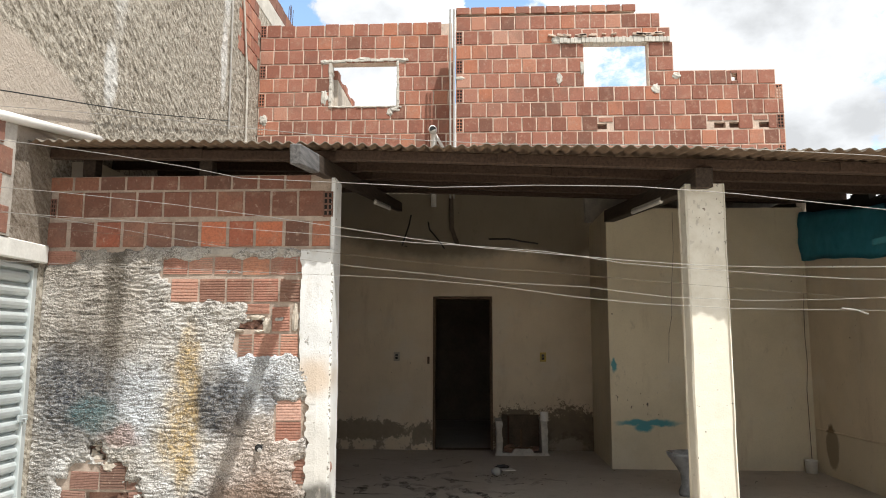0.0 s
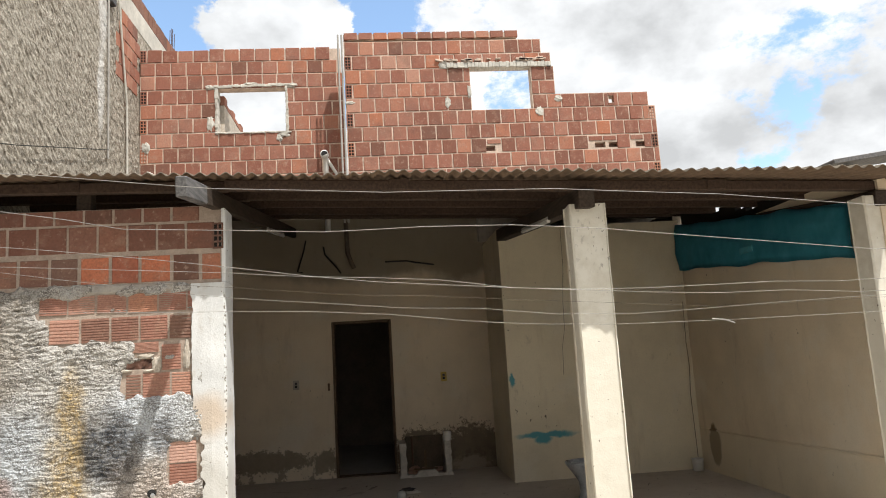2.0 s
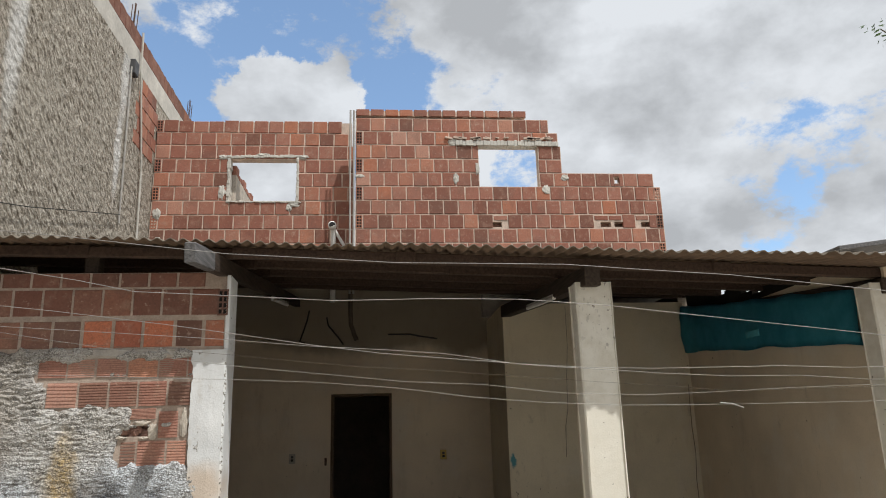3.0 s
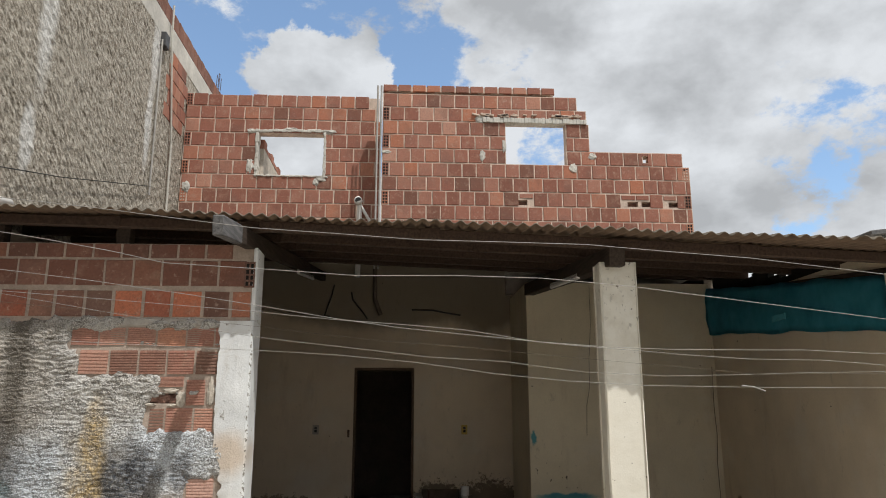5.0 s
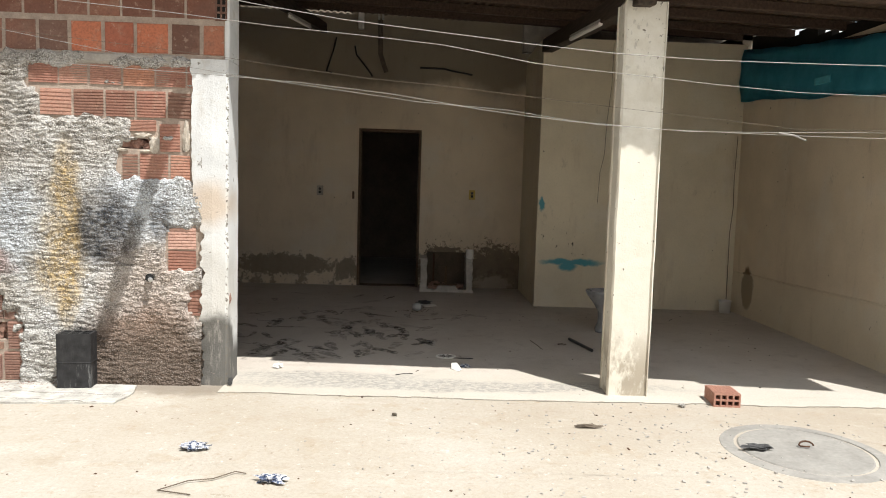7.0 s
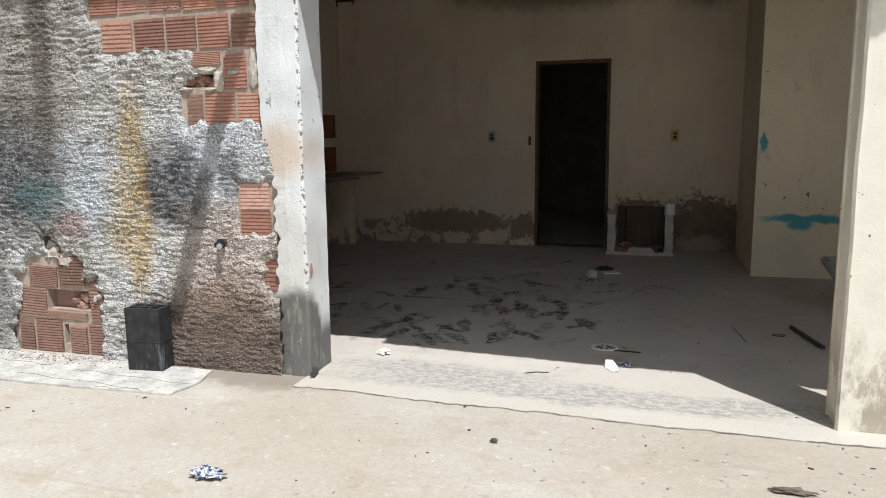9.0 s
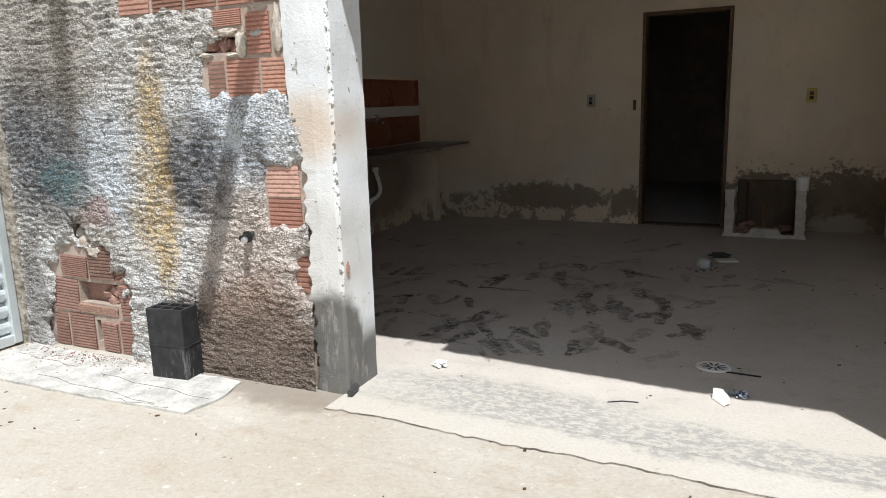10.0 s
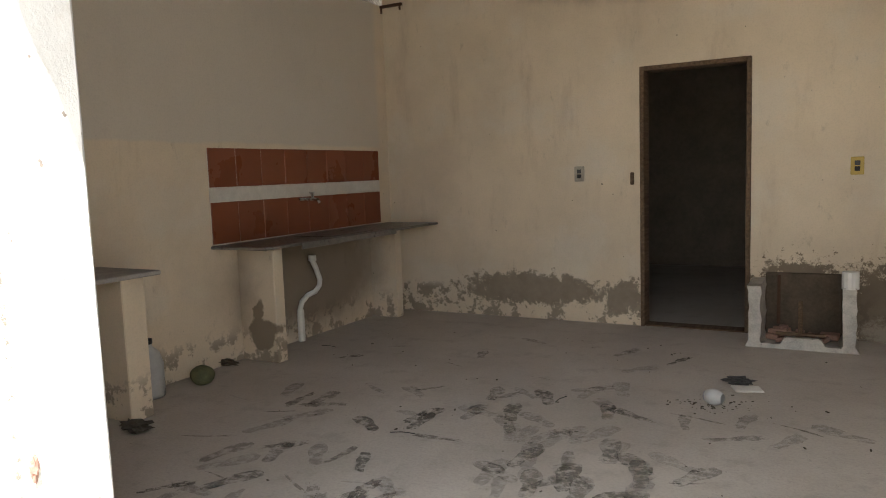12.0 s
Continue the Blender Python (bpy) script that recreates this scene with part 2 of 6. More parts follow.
def back_wall_marks(k, c):
    w = k.warped(0.22, 5.0, 7)
    z = k.axis(2)
    rag = k.math("MULTIPLY", k.math("SUBTRACT", k.noise(17, 8, 0.8), 0.5), 2.6)
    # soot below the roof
    soot_shade = k.math("MAXIMUM", k.blob(w, (-0.3, 9.95, 3.45), (2.1, 0.6, 0.85), 0.12), k.blob(w, (1.2, 9.95, 3.3), (0.7, 0.6, 0.75), 0.15))
    c = k.mix(k.math("MULTIPLY", soot_shade, 0.72), c, (0.13, 0.115, 0.09))
    # flaked paint with bare render
    flake = k.math("MAXIMUM", k.blob(w, (-1.55, 9.95, 0.26), (0.66, 0.6, 0.14), 0.06, rag), k.blob(w, (-0.72, 9.95, 0.22), (0.17, 0.6, 0.15), 0.06, rag))
    low = k.math("MULTIPLY", k.step(k.noise(9, 6, 0.7), 0.5, 0.54), k.math("MULTIPLY", k.step(z, 0.22, 0.32, 1, 0), 0.9))
    c = k.mix(k.math("MAXIMUM", flake, low), c, k.mix(k.noise(13, 5), (0.20, 0.165, 0.12), (0.32, 0.275, 0.215)))
    # damp beside the old basin
    damp = k.math("MAXIMUM", k.blob(w, (0.58, 9.95, 0.22), (0.45, 0.6, 0.33), 0.06, rag), k.blob(w, (1.25, 9.95, 0.22), (0.50, 0.6, 0.36), 0.1, rag))
    c = k.mix(k.math("MULTIPLY", damp, 0.9), c, k.mix(k.noise(10, 6), (0.085, 0.064, 0.045), (0.19, 0.148, 0.105)))
    salt = k.blob(w, (1.22, 9.95, 0.07), (0.24, 0.6, 0.10), 0.3, rag)
    c = k.mix(k.math("MULTIPLY", salt, 0.7), c, (0.36, 0.32, 0.26))
    return c


def pier_marks(k, c):
    w = k.warped(0.10, 9.0, 5)
    blue = k.math("MAXIMUM", k.blob(w, (1.98, 8.62, 0.52), (0.33, 0.3, 0.035), 0.35), k.blob(w, (1.93, 8.62, 0.47), (0.10, 0.3, 0.05), 0.4))
    blue = k.math("MAXIMUM", blue, k.blob(w, (1.605, 8.62, 1.18), (0.03, 0.3, 0.075), 0.3))
    c = k.mix(k.math("MULTIPLY", blue, 0.9), c, (0.03, 0.27, 0.34))
    nicks = k.math("MULTIPLY", k.step(k.noise(26, 2, 0.5, (1, 1, 0.4)), 0.66, 0.69), k.blob(k.pos, (1.85, 8.62, 0.83), (0.3, 0.3, 0.16), 0.3))
    c = k.mix(nicks, c, (0.07, 0.06, 0.05))
    return k.mix(k.step(k.axis(2), 0.0, 0.22, 0.35, 0), c, (0.62, 0.57, 0.47))


def left_wall_marks(k, c):
    w = k.warped(0.05, 4.0, 5)
    z = k.vmath("DOT_PRODUCT", w, (0, 0, 1))
    c = k.mix(k.math("MULTIPLY", k.step(z, 1.53, 1.56), k.step(k.axis(1), 9.75, 9.85, 0.75, 0.1)), c, (0.56, 0.525, 0.465))
    w2 = k.warped(0.2, 6.0, 6)
    low = k.math("MULTIPLY", k.step(k.noise(7, 6, 0.7), 0.5, 0.56), k.step(z, 0.12, 0.3, 0.8, 0))
    c = k.mix(low, c, (0.24, 0.20, 0.155))
    # shade of the recess under the worktop, painted into the wall colour
    soot_shade = k.blob(w2, (-2.95, 8.75, 0.50), (0.25, 0.9, 0.42), 0.35)
    bare = k.math("MAXIMUM", k.blob(w2, (-2.74, 7.92, 0.20), (0.13, 0.15, 0.11), 0.1), k.blob(w2, (-2.77, 7.92, 0.36), (0.05, 0.15, 0.10), 0.15))
    c = k.mix(bare, c, (0.25, 0.205, 0.15))
    return k.mix(k.math("MULTIPLY", soot_shade, 0.8), c, (0.15, 0.12, 0.09))


def right_wall_marks(k, c):
    w = k.warped(0.14, 5.0, 6)
    c = k.mix(k.blob(w, (3.84, 8.24, 0.32), (0.3, 0.15, 0.22), 0.12), c, (0.22, 0.15, 0.085))
    return k.mix(k.math("MULTIPLY", k.step(k.axis(2), 0.46, 0.49, 1, 0), 0.3), c, (0.62, 0.58, 0.46))


def make_old_plaster():
    """Coarse spatter render on the front wall, painted, sprayed and sooted."""
    k = Mat("old_spatter_render", 0.95)
    w = k.warped(0.26, 7.0, 6)
    ws = k.warped(0.12, 12.0, 5)
    big, mid, fine = k.noise(1.8, 6, 0.65), k.noise(11, 6, 0.7), k.noise(90, 3, 0.7)
    c = k.ramp(big, (0.3, (0.43, 0.40, 0.355)), (0.52, (0.585, 0.575, 0.55)), (0.72, (0.73, 0.74, 0.75)))
    c = k.mix(k.step(mid, 0.50, 0.68, 0, 0.4), c, (0.66, 0.66, 0.66))
    c = k.mix(k.step(mid, 0.34, 0.46, 0.4, 0), c, (0.31, 0.275, 0.235))
    # washed-out yellow stripe
    y = k.math("MAXIMUM", k.blob(ws, (-2.03, 5.2, 0.96), (0.105, 0.4, 0.56), 0.3), k.blob(w, (-2.09, 5.2, 0.90), (0.17, 0.4, 0.30), 0.5))
    c = k.mix(k.math("MULTIPLY", y, k.step(k.noise(26, 6, 0.75), 0.38, 0.62, 0.92, 0.4)), c, (0.55, 0.385, 0.15))
    # pale blue and sooty blots
    b = k.math("MAXIMUM", k.blob(w, (-2.35, 5.2, 1.02), (0.22, 0.4, 0.28), 0.5), k.blob(w, (-1.52, 5.2, 1.20), (0.30, 0.4, 0.26), 0.5))
    c = k.mix(k.math("MULTIPLY", b, 0.7), c, (0.60, 0.66, 0.73))
    p = k.blob(w, (-1.38, 5.2, 0.68), (0.17, 0.4, 0.28), 0.5)
    c = k.mix(k.math("MULTIPLY", p, k.step(mid, 0.4, 0.6, 0.3, 0.9)), c, (0.74, 0.71, 0.68))
    s = k.math("MAXIMUM", k.blob(w, (-2.84, 5.2, 1.12), (0.34, 0.4, 0.42), 0.4), k.blob(w, (-1.79, 5.2, 1.00), (0.20, 0.4, 0.23), 0.4))
    s = k.math("MAXIMUM", s, k.math("MULTIPLY", k.blob(w, (-1.42, 5.2, 1.08), (0.09, 0.4, 0.12), 0.6), 0.7))
    c = k.mix(k.math("MULTIPLY", s, k.step(k.noise(30, 6, 0.75), 0.36, 0.62, 1.0, 0.62)), c, (0.022, 0.032, 0.05))
    g = k.blob(w, (-2.72, 5.2, 0.92), (0.16, 0.4, 0.12), 0.5)
    c = k.mix(k.math("MULTIPLY", g, 0.5), c, (0.08, 0.20, 0.22))
    r = k.blob(w, (-2.5, 5.2, 0.76), (0.14, 0.4, 0.06), 0.5)
    c = k.mix(k.math("MULTIPLY", r, 0.55), c, (0.32, 0.17, 0.15))
    # brown grime under the brick courses, then a soft dark upright band
    grime = k.blob(w, (-2.72, 5.2, 1.85), (0.50, 0.4, 0.52), 0.5)
    c = k.mix(k.math("MULTIPLY", grime, 0.5), c, (0.27, 0.225, 0.17))
    v = k.blob(ws, (-2.60, 5.2, 1.85), (0.075, 0.4, 0.62), 0.5)
    c = k.mix(k.math("MULTIPLY", v, 0.85), c, (0.12, 0.105, 0.085))
    # brick dust and dark damp at the foot
    d = k.blob(w, (-1.53, 5.2, 0.14), (0.44, 0.4, 0.38), 0.3)
    c = k.mix(k.math("MULTIPLY", d, 0.82), c, k.mix(mid, (0.15, 0.09, 0.065), (0.30, 0.21, 0.16)))
    t = k.blob(w, (-1.48, 5.2, 0.55), (0.30, 0.4, 0.36), 0.5)
    c = k.mix(k.math("MULTIPLY", t, 0.38), c, (0.42, 0.27, 0.19))
    e = k.blob(w, (-1.45, 5.2, 0.10), (0.42, 0.4, 0.30), 0.3)
    c = k.mix(k.math("MULTIPLY", e, 0.6), c, (0.075, 0.055, 0.042))
    e2 = k.blob(w, (-3.05, 5.2, 0.3), (0.10, 0.4, 0.4), 0.5)
    c = k.mix(k.math("MULTIPLY", e2, 0.6), c, (0.10, 0.09, 0.08))
    # hollows coloured dark and grain tops pale, as shade and highlight on the relief
    furrow = k.noise(24, 6, 0.7, (0.13, 1, 1.9))
    c = k.mix(k.step(furrow, 0.32, 0.43, 0.4, 0), c, (0.17, 0.145, 0.12))
    lines = k.noise(34, 4, 0.65, (0.07, 1, 1.0))
    drawn = k.math("MULTIPLY", k.step(lines, 0.375, 0.41, 0.85, 0), k.step(k.noise(2.2, 3), 0.42, 0.56, 0.15, 1))
    c = k.mix(drawn, c, k.mix(0.8, c, (0.06, 0.05, 0.04)))
    pebble = k.voronoi(105, stretch=(0.85, 1, 1.1))
    coarse = k.voronoi(46, stretch=(0.7, 1, 1.25))
    c = k.mix(k.math("MULTIPLY", k.step(pebble, 0.42, 0.66), k.step(k.noise(13, 4), 0.38, 0.6, 0.25, 0.75)), c, k.mix(0.8, c, (0.05, 0.04, 0.03)))
    c = k.mix(k.math("MULTIPLY", k.step(coarse, 0.50, 0.72), k.step(k.noise(6, 4), 0.42, 0.6, 0.1, 0.6)), c, k.mix(0.8, c, (0.07, 0.055, 0.04)))
    c = k.mix(k.step(pebble, 0.12, 0.30, 0.42, 0), c, k.mix(0.42, c, (0.92, 0.92, 0.91)))
    c = k.mix(k.step(fine, 0.3, 0.6, 0.25, 0), c, (0.20, 0.175, 0.15))
    k.bump(furrow, 0.6, 0.016), k.bump(lines, 0.5, 0.010), k.bump(k.math("SUBTRACT", 1.0, coarse), 0.6, 0.010), k.bump(k.math("SUBTRACT", 1.0, pebble), 0.8, 0.007), k.bump(fine, 0.5, 0.004)
    return k.done(c)


def make_spatter():
    """Grey-beige thrown render of the tall house, in slanting rows."""
    k = Mat("thrown_render", 0.95)
    slant = k.t.nodes.new("ShaderNodeCombineXYZ")
    k.put(k.vmath("DOT_PRODUCT", k.pos, (0, 0.31, -0.27)), slant.inputs[0])
    k.put(k.vmath("DOT_PRODUCT", k.pos, (0.4, 0.64, 0.77)), slant.inputs[1])
    rows = k.noise(27, 6, 0.68, vec=slant.outputs[0])
    big, fine = k.noise(1.0, 5, 0.6), k.noise(55, 3, 0.7)
    c = k.ramp(rows, (0.34, (0.13, 0.11, 0.085)), (0.46, (0.34, 0.305, 0.25)), (0.60, (0.57, 0.53, 0.46)))
    c = k.mix(k.step(k.noise(48, 3, 0.65), 0.36, 0.50, 0.65, 0), c, (0.12, 0.10, 0.075))
    c = k.mix(k.step(big, 0.45, 0.7, 0, 0.4), c, (0.44, 0.41, 0.35))
    w = k.warped(0.12, 5, 5)
    smears = k.math("MAXIMUM", k.blob(w, (-3.15, 5.9, 3.75), (0.3, 0.11, 0.30), 0.3), k.blob(w, (-3.15, 8.55, 4.95), (0.3, 0.10, 0.55), 0.35))
    smears = k.math("MAXIMUM", smears, k.blob(w, (-3.15, 6.0, 5.1), (0.3, 0.13, 0.8), 0.5))
    smears = k.math("MAXIMUM", smears, k.blob(w, (-3.15, 8.6, 6.0), (0.3, 0.13, 0.6), 0.4))
    c = k.mix(k.math("MULTIPLY", smears, 0.85), c, (0.66, 0.655, 0.63))
    c = k.mix(k.math("MULTIPLY", k.blob(w, (-3.15, 4.5, 3.2), (0.3, 1.15, 0.36), 0.08), 0.9), c, (0.46, 0.40, 0.34))
    # eave shade and soot in the corner by the pier, painted dark
    c = k.mix(k.math("MULTIPLY", k.blob(w, (-3.15, 4.98, 2.45), (0.3, 0.33, 0.55), 0.25), 0.55), c, (0.10, 0.065, 0.045))
    k.bump(rows, 0.9, 0.024), k.bump(k.noise(40, 4, 0.75), 0.7, 0.012), k.bump(fine, 0.5, 0.006)
    return k.done(c)


def make_brick(name, tint=(1, 1, 1), dull=0.0):
    k = Mat(name, 0.88)
    r = k.random()
    c = k.ramp(r, (0.0, (0.17, 0.085, 0.06)), (0.2, (0.25, 0.108, 0.075)), (0.5, (0.30, 0.135, 0.095)), (0.78, (0.35, 0.175, 0.125)), (0.93, (0.40, 0.165, 0.095)), (1.0, (0.43, 0.25, 0.185)))
    c = k.mix(1.0, c, tuple(v * f for v, f in zip(tint, (1.06, 0.99, 0.98))), "MULTIPLY")
    mid, fine = k.noise(9, 5, 0.65), k.noise(65, 3, 0.7)
    c = k.mix(k.step(mid, 0.5, 0.72, 0, 0.5), c, (0.42, 0.27, 0.20))
    c = k.mix(k.step(k.noise(3, 4), 0.5, 0.7, dull, dull + 0.35), c, (0.16, 0.10, 0.08))
    c = k.mix(k.step(fine, 0.3, 0.6, 0.35, 0), c, (0.10, 0.055, 0.04))
    c = k.mix(k.step(k.noise(27, 5, 0.7), 0.58, 0.68, 0, 0.4), c, (0.50, 0.38, 0.30))
    k.bump(mid, 0.2, 0.008), k.bump(fine, 0.35, 0.003)
    return k.done(c)


def make_post():
    """White limewash, its sunlit lower part painted warmer, scraped near the foot."""
    k = Mat("flaking_limewash", 0.85)
    w = k.warped(0.08, 8, 6)
    big, mid, fine = k.noise(1.4, 5), k.noise(8, 6, 0.68), k.noise(80, 3, 0.7)
    c = k.ramp(mid, (0.3, (0.60, 0.57, 0.49)), (0.6, (0.72, 0.70, 0.63)))
    # sunlight below the roof's shadow line, put into the colour as a warmer tone
    old = k.step(k.vmath("DOT_PRODUCT", w, (0, 0, 1)), 1.58, 1.66, 1, 0)
    c = k.mix(k.math("MULTIPLY", old, 0.6), c, (0.73, 0.695, 0.60))
    c = k.mix(k.step(k.noise(20, 3, 0.6), 0.69, 0.72), c, (0.16, 0.14, 0.11))
    specks = k.math("MULTIPLY", k.step(k.noise(34, 3, 0.6, (1, 1, 0.6)), 0.62, 0.65), k.math("MULTIPLY", k.step(k.axis(2), 1.9, 2.3), k.step(k.axis(0), 2.5, 2.6, 1, 0)))
    c = k.mix(k.math("MULTIPLY", specks, k.step(k.axis(0), 1.66, 1.72, 0.25, 1)), c, (0.07, 0.06, 0.05))
    side = k.math("MULTIPLY", k.step(k.axis(0), 1.49, 1.515, 1, 0), k.step(k.noise(3, 5, 0.6, (1, 1, 0.5)), 0.45, 0.58))
    c = k.mix(k.math("MULTIPLY", side, 0.7), c, (0.30, 0.21, 0.12))
    foot = k.math("MULTIPLY", k.step(k.axis(2), 0.15, 0.55, 1, 0), k.step(k.noise(7, 7, 0.75, (1, 1, 0.4)), 0.44, 0.56))
    c = k.mix(k.math("MULTIPLY", foot, 0.85), c, (0.36, 0.31, 0.24))
    k.bump(mid, 0.3, 0.01), k.bump(fine, 0.3, 0.003)
    return k.done(c)


def make_pilaster():
    k = Mat("whitewashed_render", 0.85)
    w = k.warped(0.10, 8, 6)
    mid, fine = k.noise(8, 6, 0.66), k.noise(80, 3, 0.7)
    c = k.ramp(k.noise(3, 6), (0.3, (0.60, 0.615, 0.62)), (0.6, (0.735, 0.75, 0.755)))
    c = k.mix(k.step(mid, 0.55, 0.72, 0, 0.5), c, (0.50, 0.47, 0.42))
    c = k.mix(k.math("MULTIPLY", k.blob(w, (-1.14, 5.2, 1.18), (0.16, 0.3, 0.14), 0.5), 0.6), c, (0.52, 0.37, 0.23))
    c = k.mix(k.math("MULTIPLY", k.blob(w, (-1.16, 5.2, 0.62), (0.22, 0.3, 0.34), 0.4), 0.45), c, (0.50, 0.465, 0.40))
    low = k.math("MAXIMUM", k.blob(w, (-1.09, 5.18, 0.15), (0.21, 0.17, 0.32), 0.15), k.blob(w, (-1.0, 5.36, 0.06), (0.2, 0.2, 0.20), 0.4))
    c = k.mix(k.math("MULTIPLY", low, 0.9), c, k.mix(mid, (0.03, 0.029, 0.026), (0.14, 0.13, 0.112)))
    c = k.mix(k.step(k.noise(22, 3), 0.69, 0.71), c, (0.25, 0.22, 0.19))
    arris = k.math("MULTIPLY", k.step(k.axis(0), -1.018, -1.010), k.step(k.axis(1), 5.180, 5.190, 1, 0))
    c = k.mix(k.math("MULTIPLY", arris, k.step(k.noise(40, 4, 0.7), 0.52, 0.58)), c, (0.16, 0.145, 0.12))
    streak = k.math("MULTIPLY", k.step(k.noise(14, 6, 0.75, (1, 1, 0.22)), 0.56, 0.66, 0, 0.45), k.step(k.axis(2), 0.2, 1.0, 1, 0.3))
    c = k.mix(streak, c, (0.38, 0.36, 0.33))
    k.bump(mid, 0.3, 0.010), k.bump(fine, 0.6, 0.004), k.bump(k.noise(28, 5, 0.75), 0.35, 0.006)
    return k.done(c)


def make_asbestos():
    k = Mat("weathered_fibre_cement", 0.95)
    mid, fine = k.noise(7, 6, 0.7), k.noise(70, 3, 0.7)
    c = k.ramp(mid, (0.3, (0.09, 0.075, 0.058)), (0.55, (0.175, 0.15, 0.118)), (0.75, (0.26, 0.23, 0.185)))
    c = k.mix(k.step(k.noise(2, 4), 0.5, 0.7, 0, 0.5), c, (0.10, 0.085, 0.07))
    k.bump(fine, 0.4, 0.004)
    return k.done(c)


def make_wood(name, dark, light):
    k = Mat(name, 0.8)
    g = k.noise(16, 6, 0.65, (3, 0.25, 3))
    c = k.ramp(g, (0.3, dark), (0.65, light))
    k.bump(g, 0.4, 0.006)
    return k.done(c)


def make_metal_gate():
    k = Mat("grey_painted_steel", 0.42, 0.35, 0.5)
    c = k.ramp(k.noise(5, 6, 0.65), (0.3, (0.47, 0.52, 0.53)), (0.65, (0.60, 0.645, 0.655)))
    c = k.mix(k.step(k.noise(14, 6, 0.7), 0.68, 0.74), c, (0.30, 0.25, 0.20))
    k.bump(k.noise(50, 2), 0.1, 0.003)
    return k.done(c)


def make_tarp():
    k = Mat("blue_green_mesh_tarp", 0.75)
    c = k.ramp(k.noise(4, 6, 0.65), (0.3, (0.045, 0.29, 0.40)), (0.65, (0.09, 0.44, 0.57)))
    k.bump(k.noise(90, 2), 0.3, 0.003)
    return k.done(c)


GROUND, FLOOR = make_ground(), make_floor()
CREAM = make_cream("cream_paint")
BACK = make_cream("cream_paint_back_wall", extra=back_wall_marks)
PIER = make_cream("cream_paint_bathroom_wall", (0.69, 0.62, 0.475), pier_marks)
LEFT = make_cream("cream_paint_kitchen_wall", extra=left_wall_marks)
RIGHT = make_cream("cream_paint_side_wall", extra=right_wall_marks)
# wall colour set dark to stand in for the dim inner room
INNER = plain("darkened_inner_wall", (0.24, 0.205, 0.16), 0.8, 0, 0.3, 3, 0.2)
RENDER, SPATTER = make_old_plaster(), make_spatter()
BRICK = make_brick("fired_clay_brick")
BRICK_OLD = make_brick("sooty_clay_brick", (0.78, 0.80, 0.80), 0.28)
BRICK_DUSTY = make_brick("dusty_brown_clay", (0.95, 1.32, 1.5), 0.08)
BRICK_RED = make_brick("bright_red_clay", (1.22, 1.0, 0.9), 0.0)
BRICK_DARK = make_brick("burnt_dark_clay", (0.5, 0.6, 0.68), 0.3)
BRICK_PALE = make_brick("paint_splashed_clay", (1.9, 2.9, 3.4), -0.2)
BRICK_ORANGE = make_brick("ribbed_orange_clay", (1.32, 1.62, 1.75))
MORTAR = plain("pale_mortar", (0.60, 0.475, 0.39), 0.95, 0, 0.45, 6, 0.5)
UNDERSIDE = plain("brown_underside_fibre_cement", (0.165, 0.115, 0.08), 0.95, 0, 0.4, 5, 0.3)
MORTAR_PALE = plain("rough_pale_mortar", (0.50, 0.45, 0.385), 0.95, 0, 0.35, 16, 0.8)
MORTAR_BROWN = plain("brown_bedding_mortar", (0.40, 0.325, 0.27), 0.95, 0, 0.35, 14, 0.7)
MORTAR_OLD = plain("grey_mortar", (0.42, 0.39, 0.35), 0.95, 0, 0.3, 10, 0.5)
CONCRETE = plain("raw_concrete", (0.40, 0.385, 0.36), 0.95, 0, 0.3, 6, 0.4)
PALE_CONCRETE = plain("pale_concrete_band", (0.55, 0.53, 0.48), 0.95, 0, 0.3, 4, 0.3)
WHITE = plain("dirty_white_paint", (0.70, 0.70, 0.67), 0.7, 0, 0.2, 6, 0.2)
PVC = plain("white_pvc", (0.72, 0.71, 0.68), 0.4, 0, 0.12, 5, 0.05)
POST, PILASTER = make_post(), make_pilaster()
ASBESTOS = make_asbestos()
TIMBER = make_wood("dark_roof_timber", (0.022, 0.016, 0.012), (0.065, 0.047, 0.035))
TIMBER_RED = make_wood("brown_purlin_timber", (0.035, 0.022, 0.016), (0.085, 0.055, 0.04))
TIMBER_GREY = make_wood("weathered_grey_timber", (0.05, 0.05, 0.052), (0.17, 0.165, 0.165))
TIMBER_BROWN = make_wood("brown_door_timber", (0.07, 0.045, 0.028), (0.17, 0.115, 0.07))
GATE = make_metal_gate()
TARP = make_tarp()
DARK = plain("black_shade", (0.02, 0.018, 0.016), 0.95, 0, 0.2)


# ---------------------------------------------------------------- builders
def link(name, bm, material, parent=None, label="", smooth=False):
    me = bpy.data.meshes.new(name)
    bm.normal_update()
    bm.to_mesh(me)
    bm.free()
    for m in material if isinstance(material, (list, tuple)) else (material,):
        me.materials.append(m)
    if smooth:
        me.shade_smooth()
    ob = new(name, me)
    if parent:
        ob.parent = parent
    if label:
        tagged(ob, label)
    return ob


def part(name, bm, material, parent, label="", smooth=False):
    return link(name, bm, material, parent, label, smooth)


def shared(name, me, parent, m):
    """One more piece on a mesh that others use too."""
    ob = new(name, me)
    ob.parent = parent
    ob.matrix_basis = m
    return ob


def holder(name, x=0, y=0, z=0, label="", category="", group="", kind="", rz=0):
    ob = new(name)
    ob.empty_display_size = 0.1
    ob.matrix_basis = pose(x, y, z, 0, 0, rz)
    return tagged(ob, label, category, group, kind)


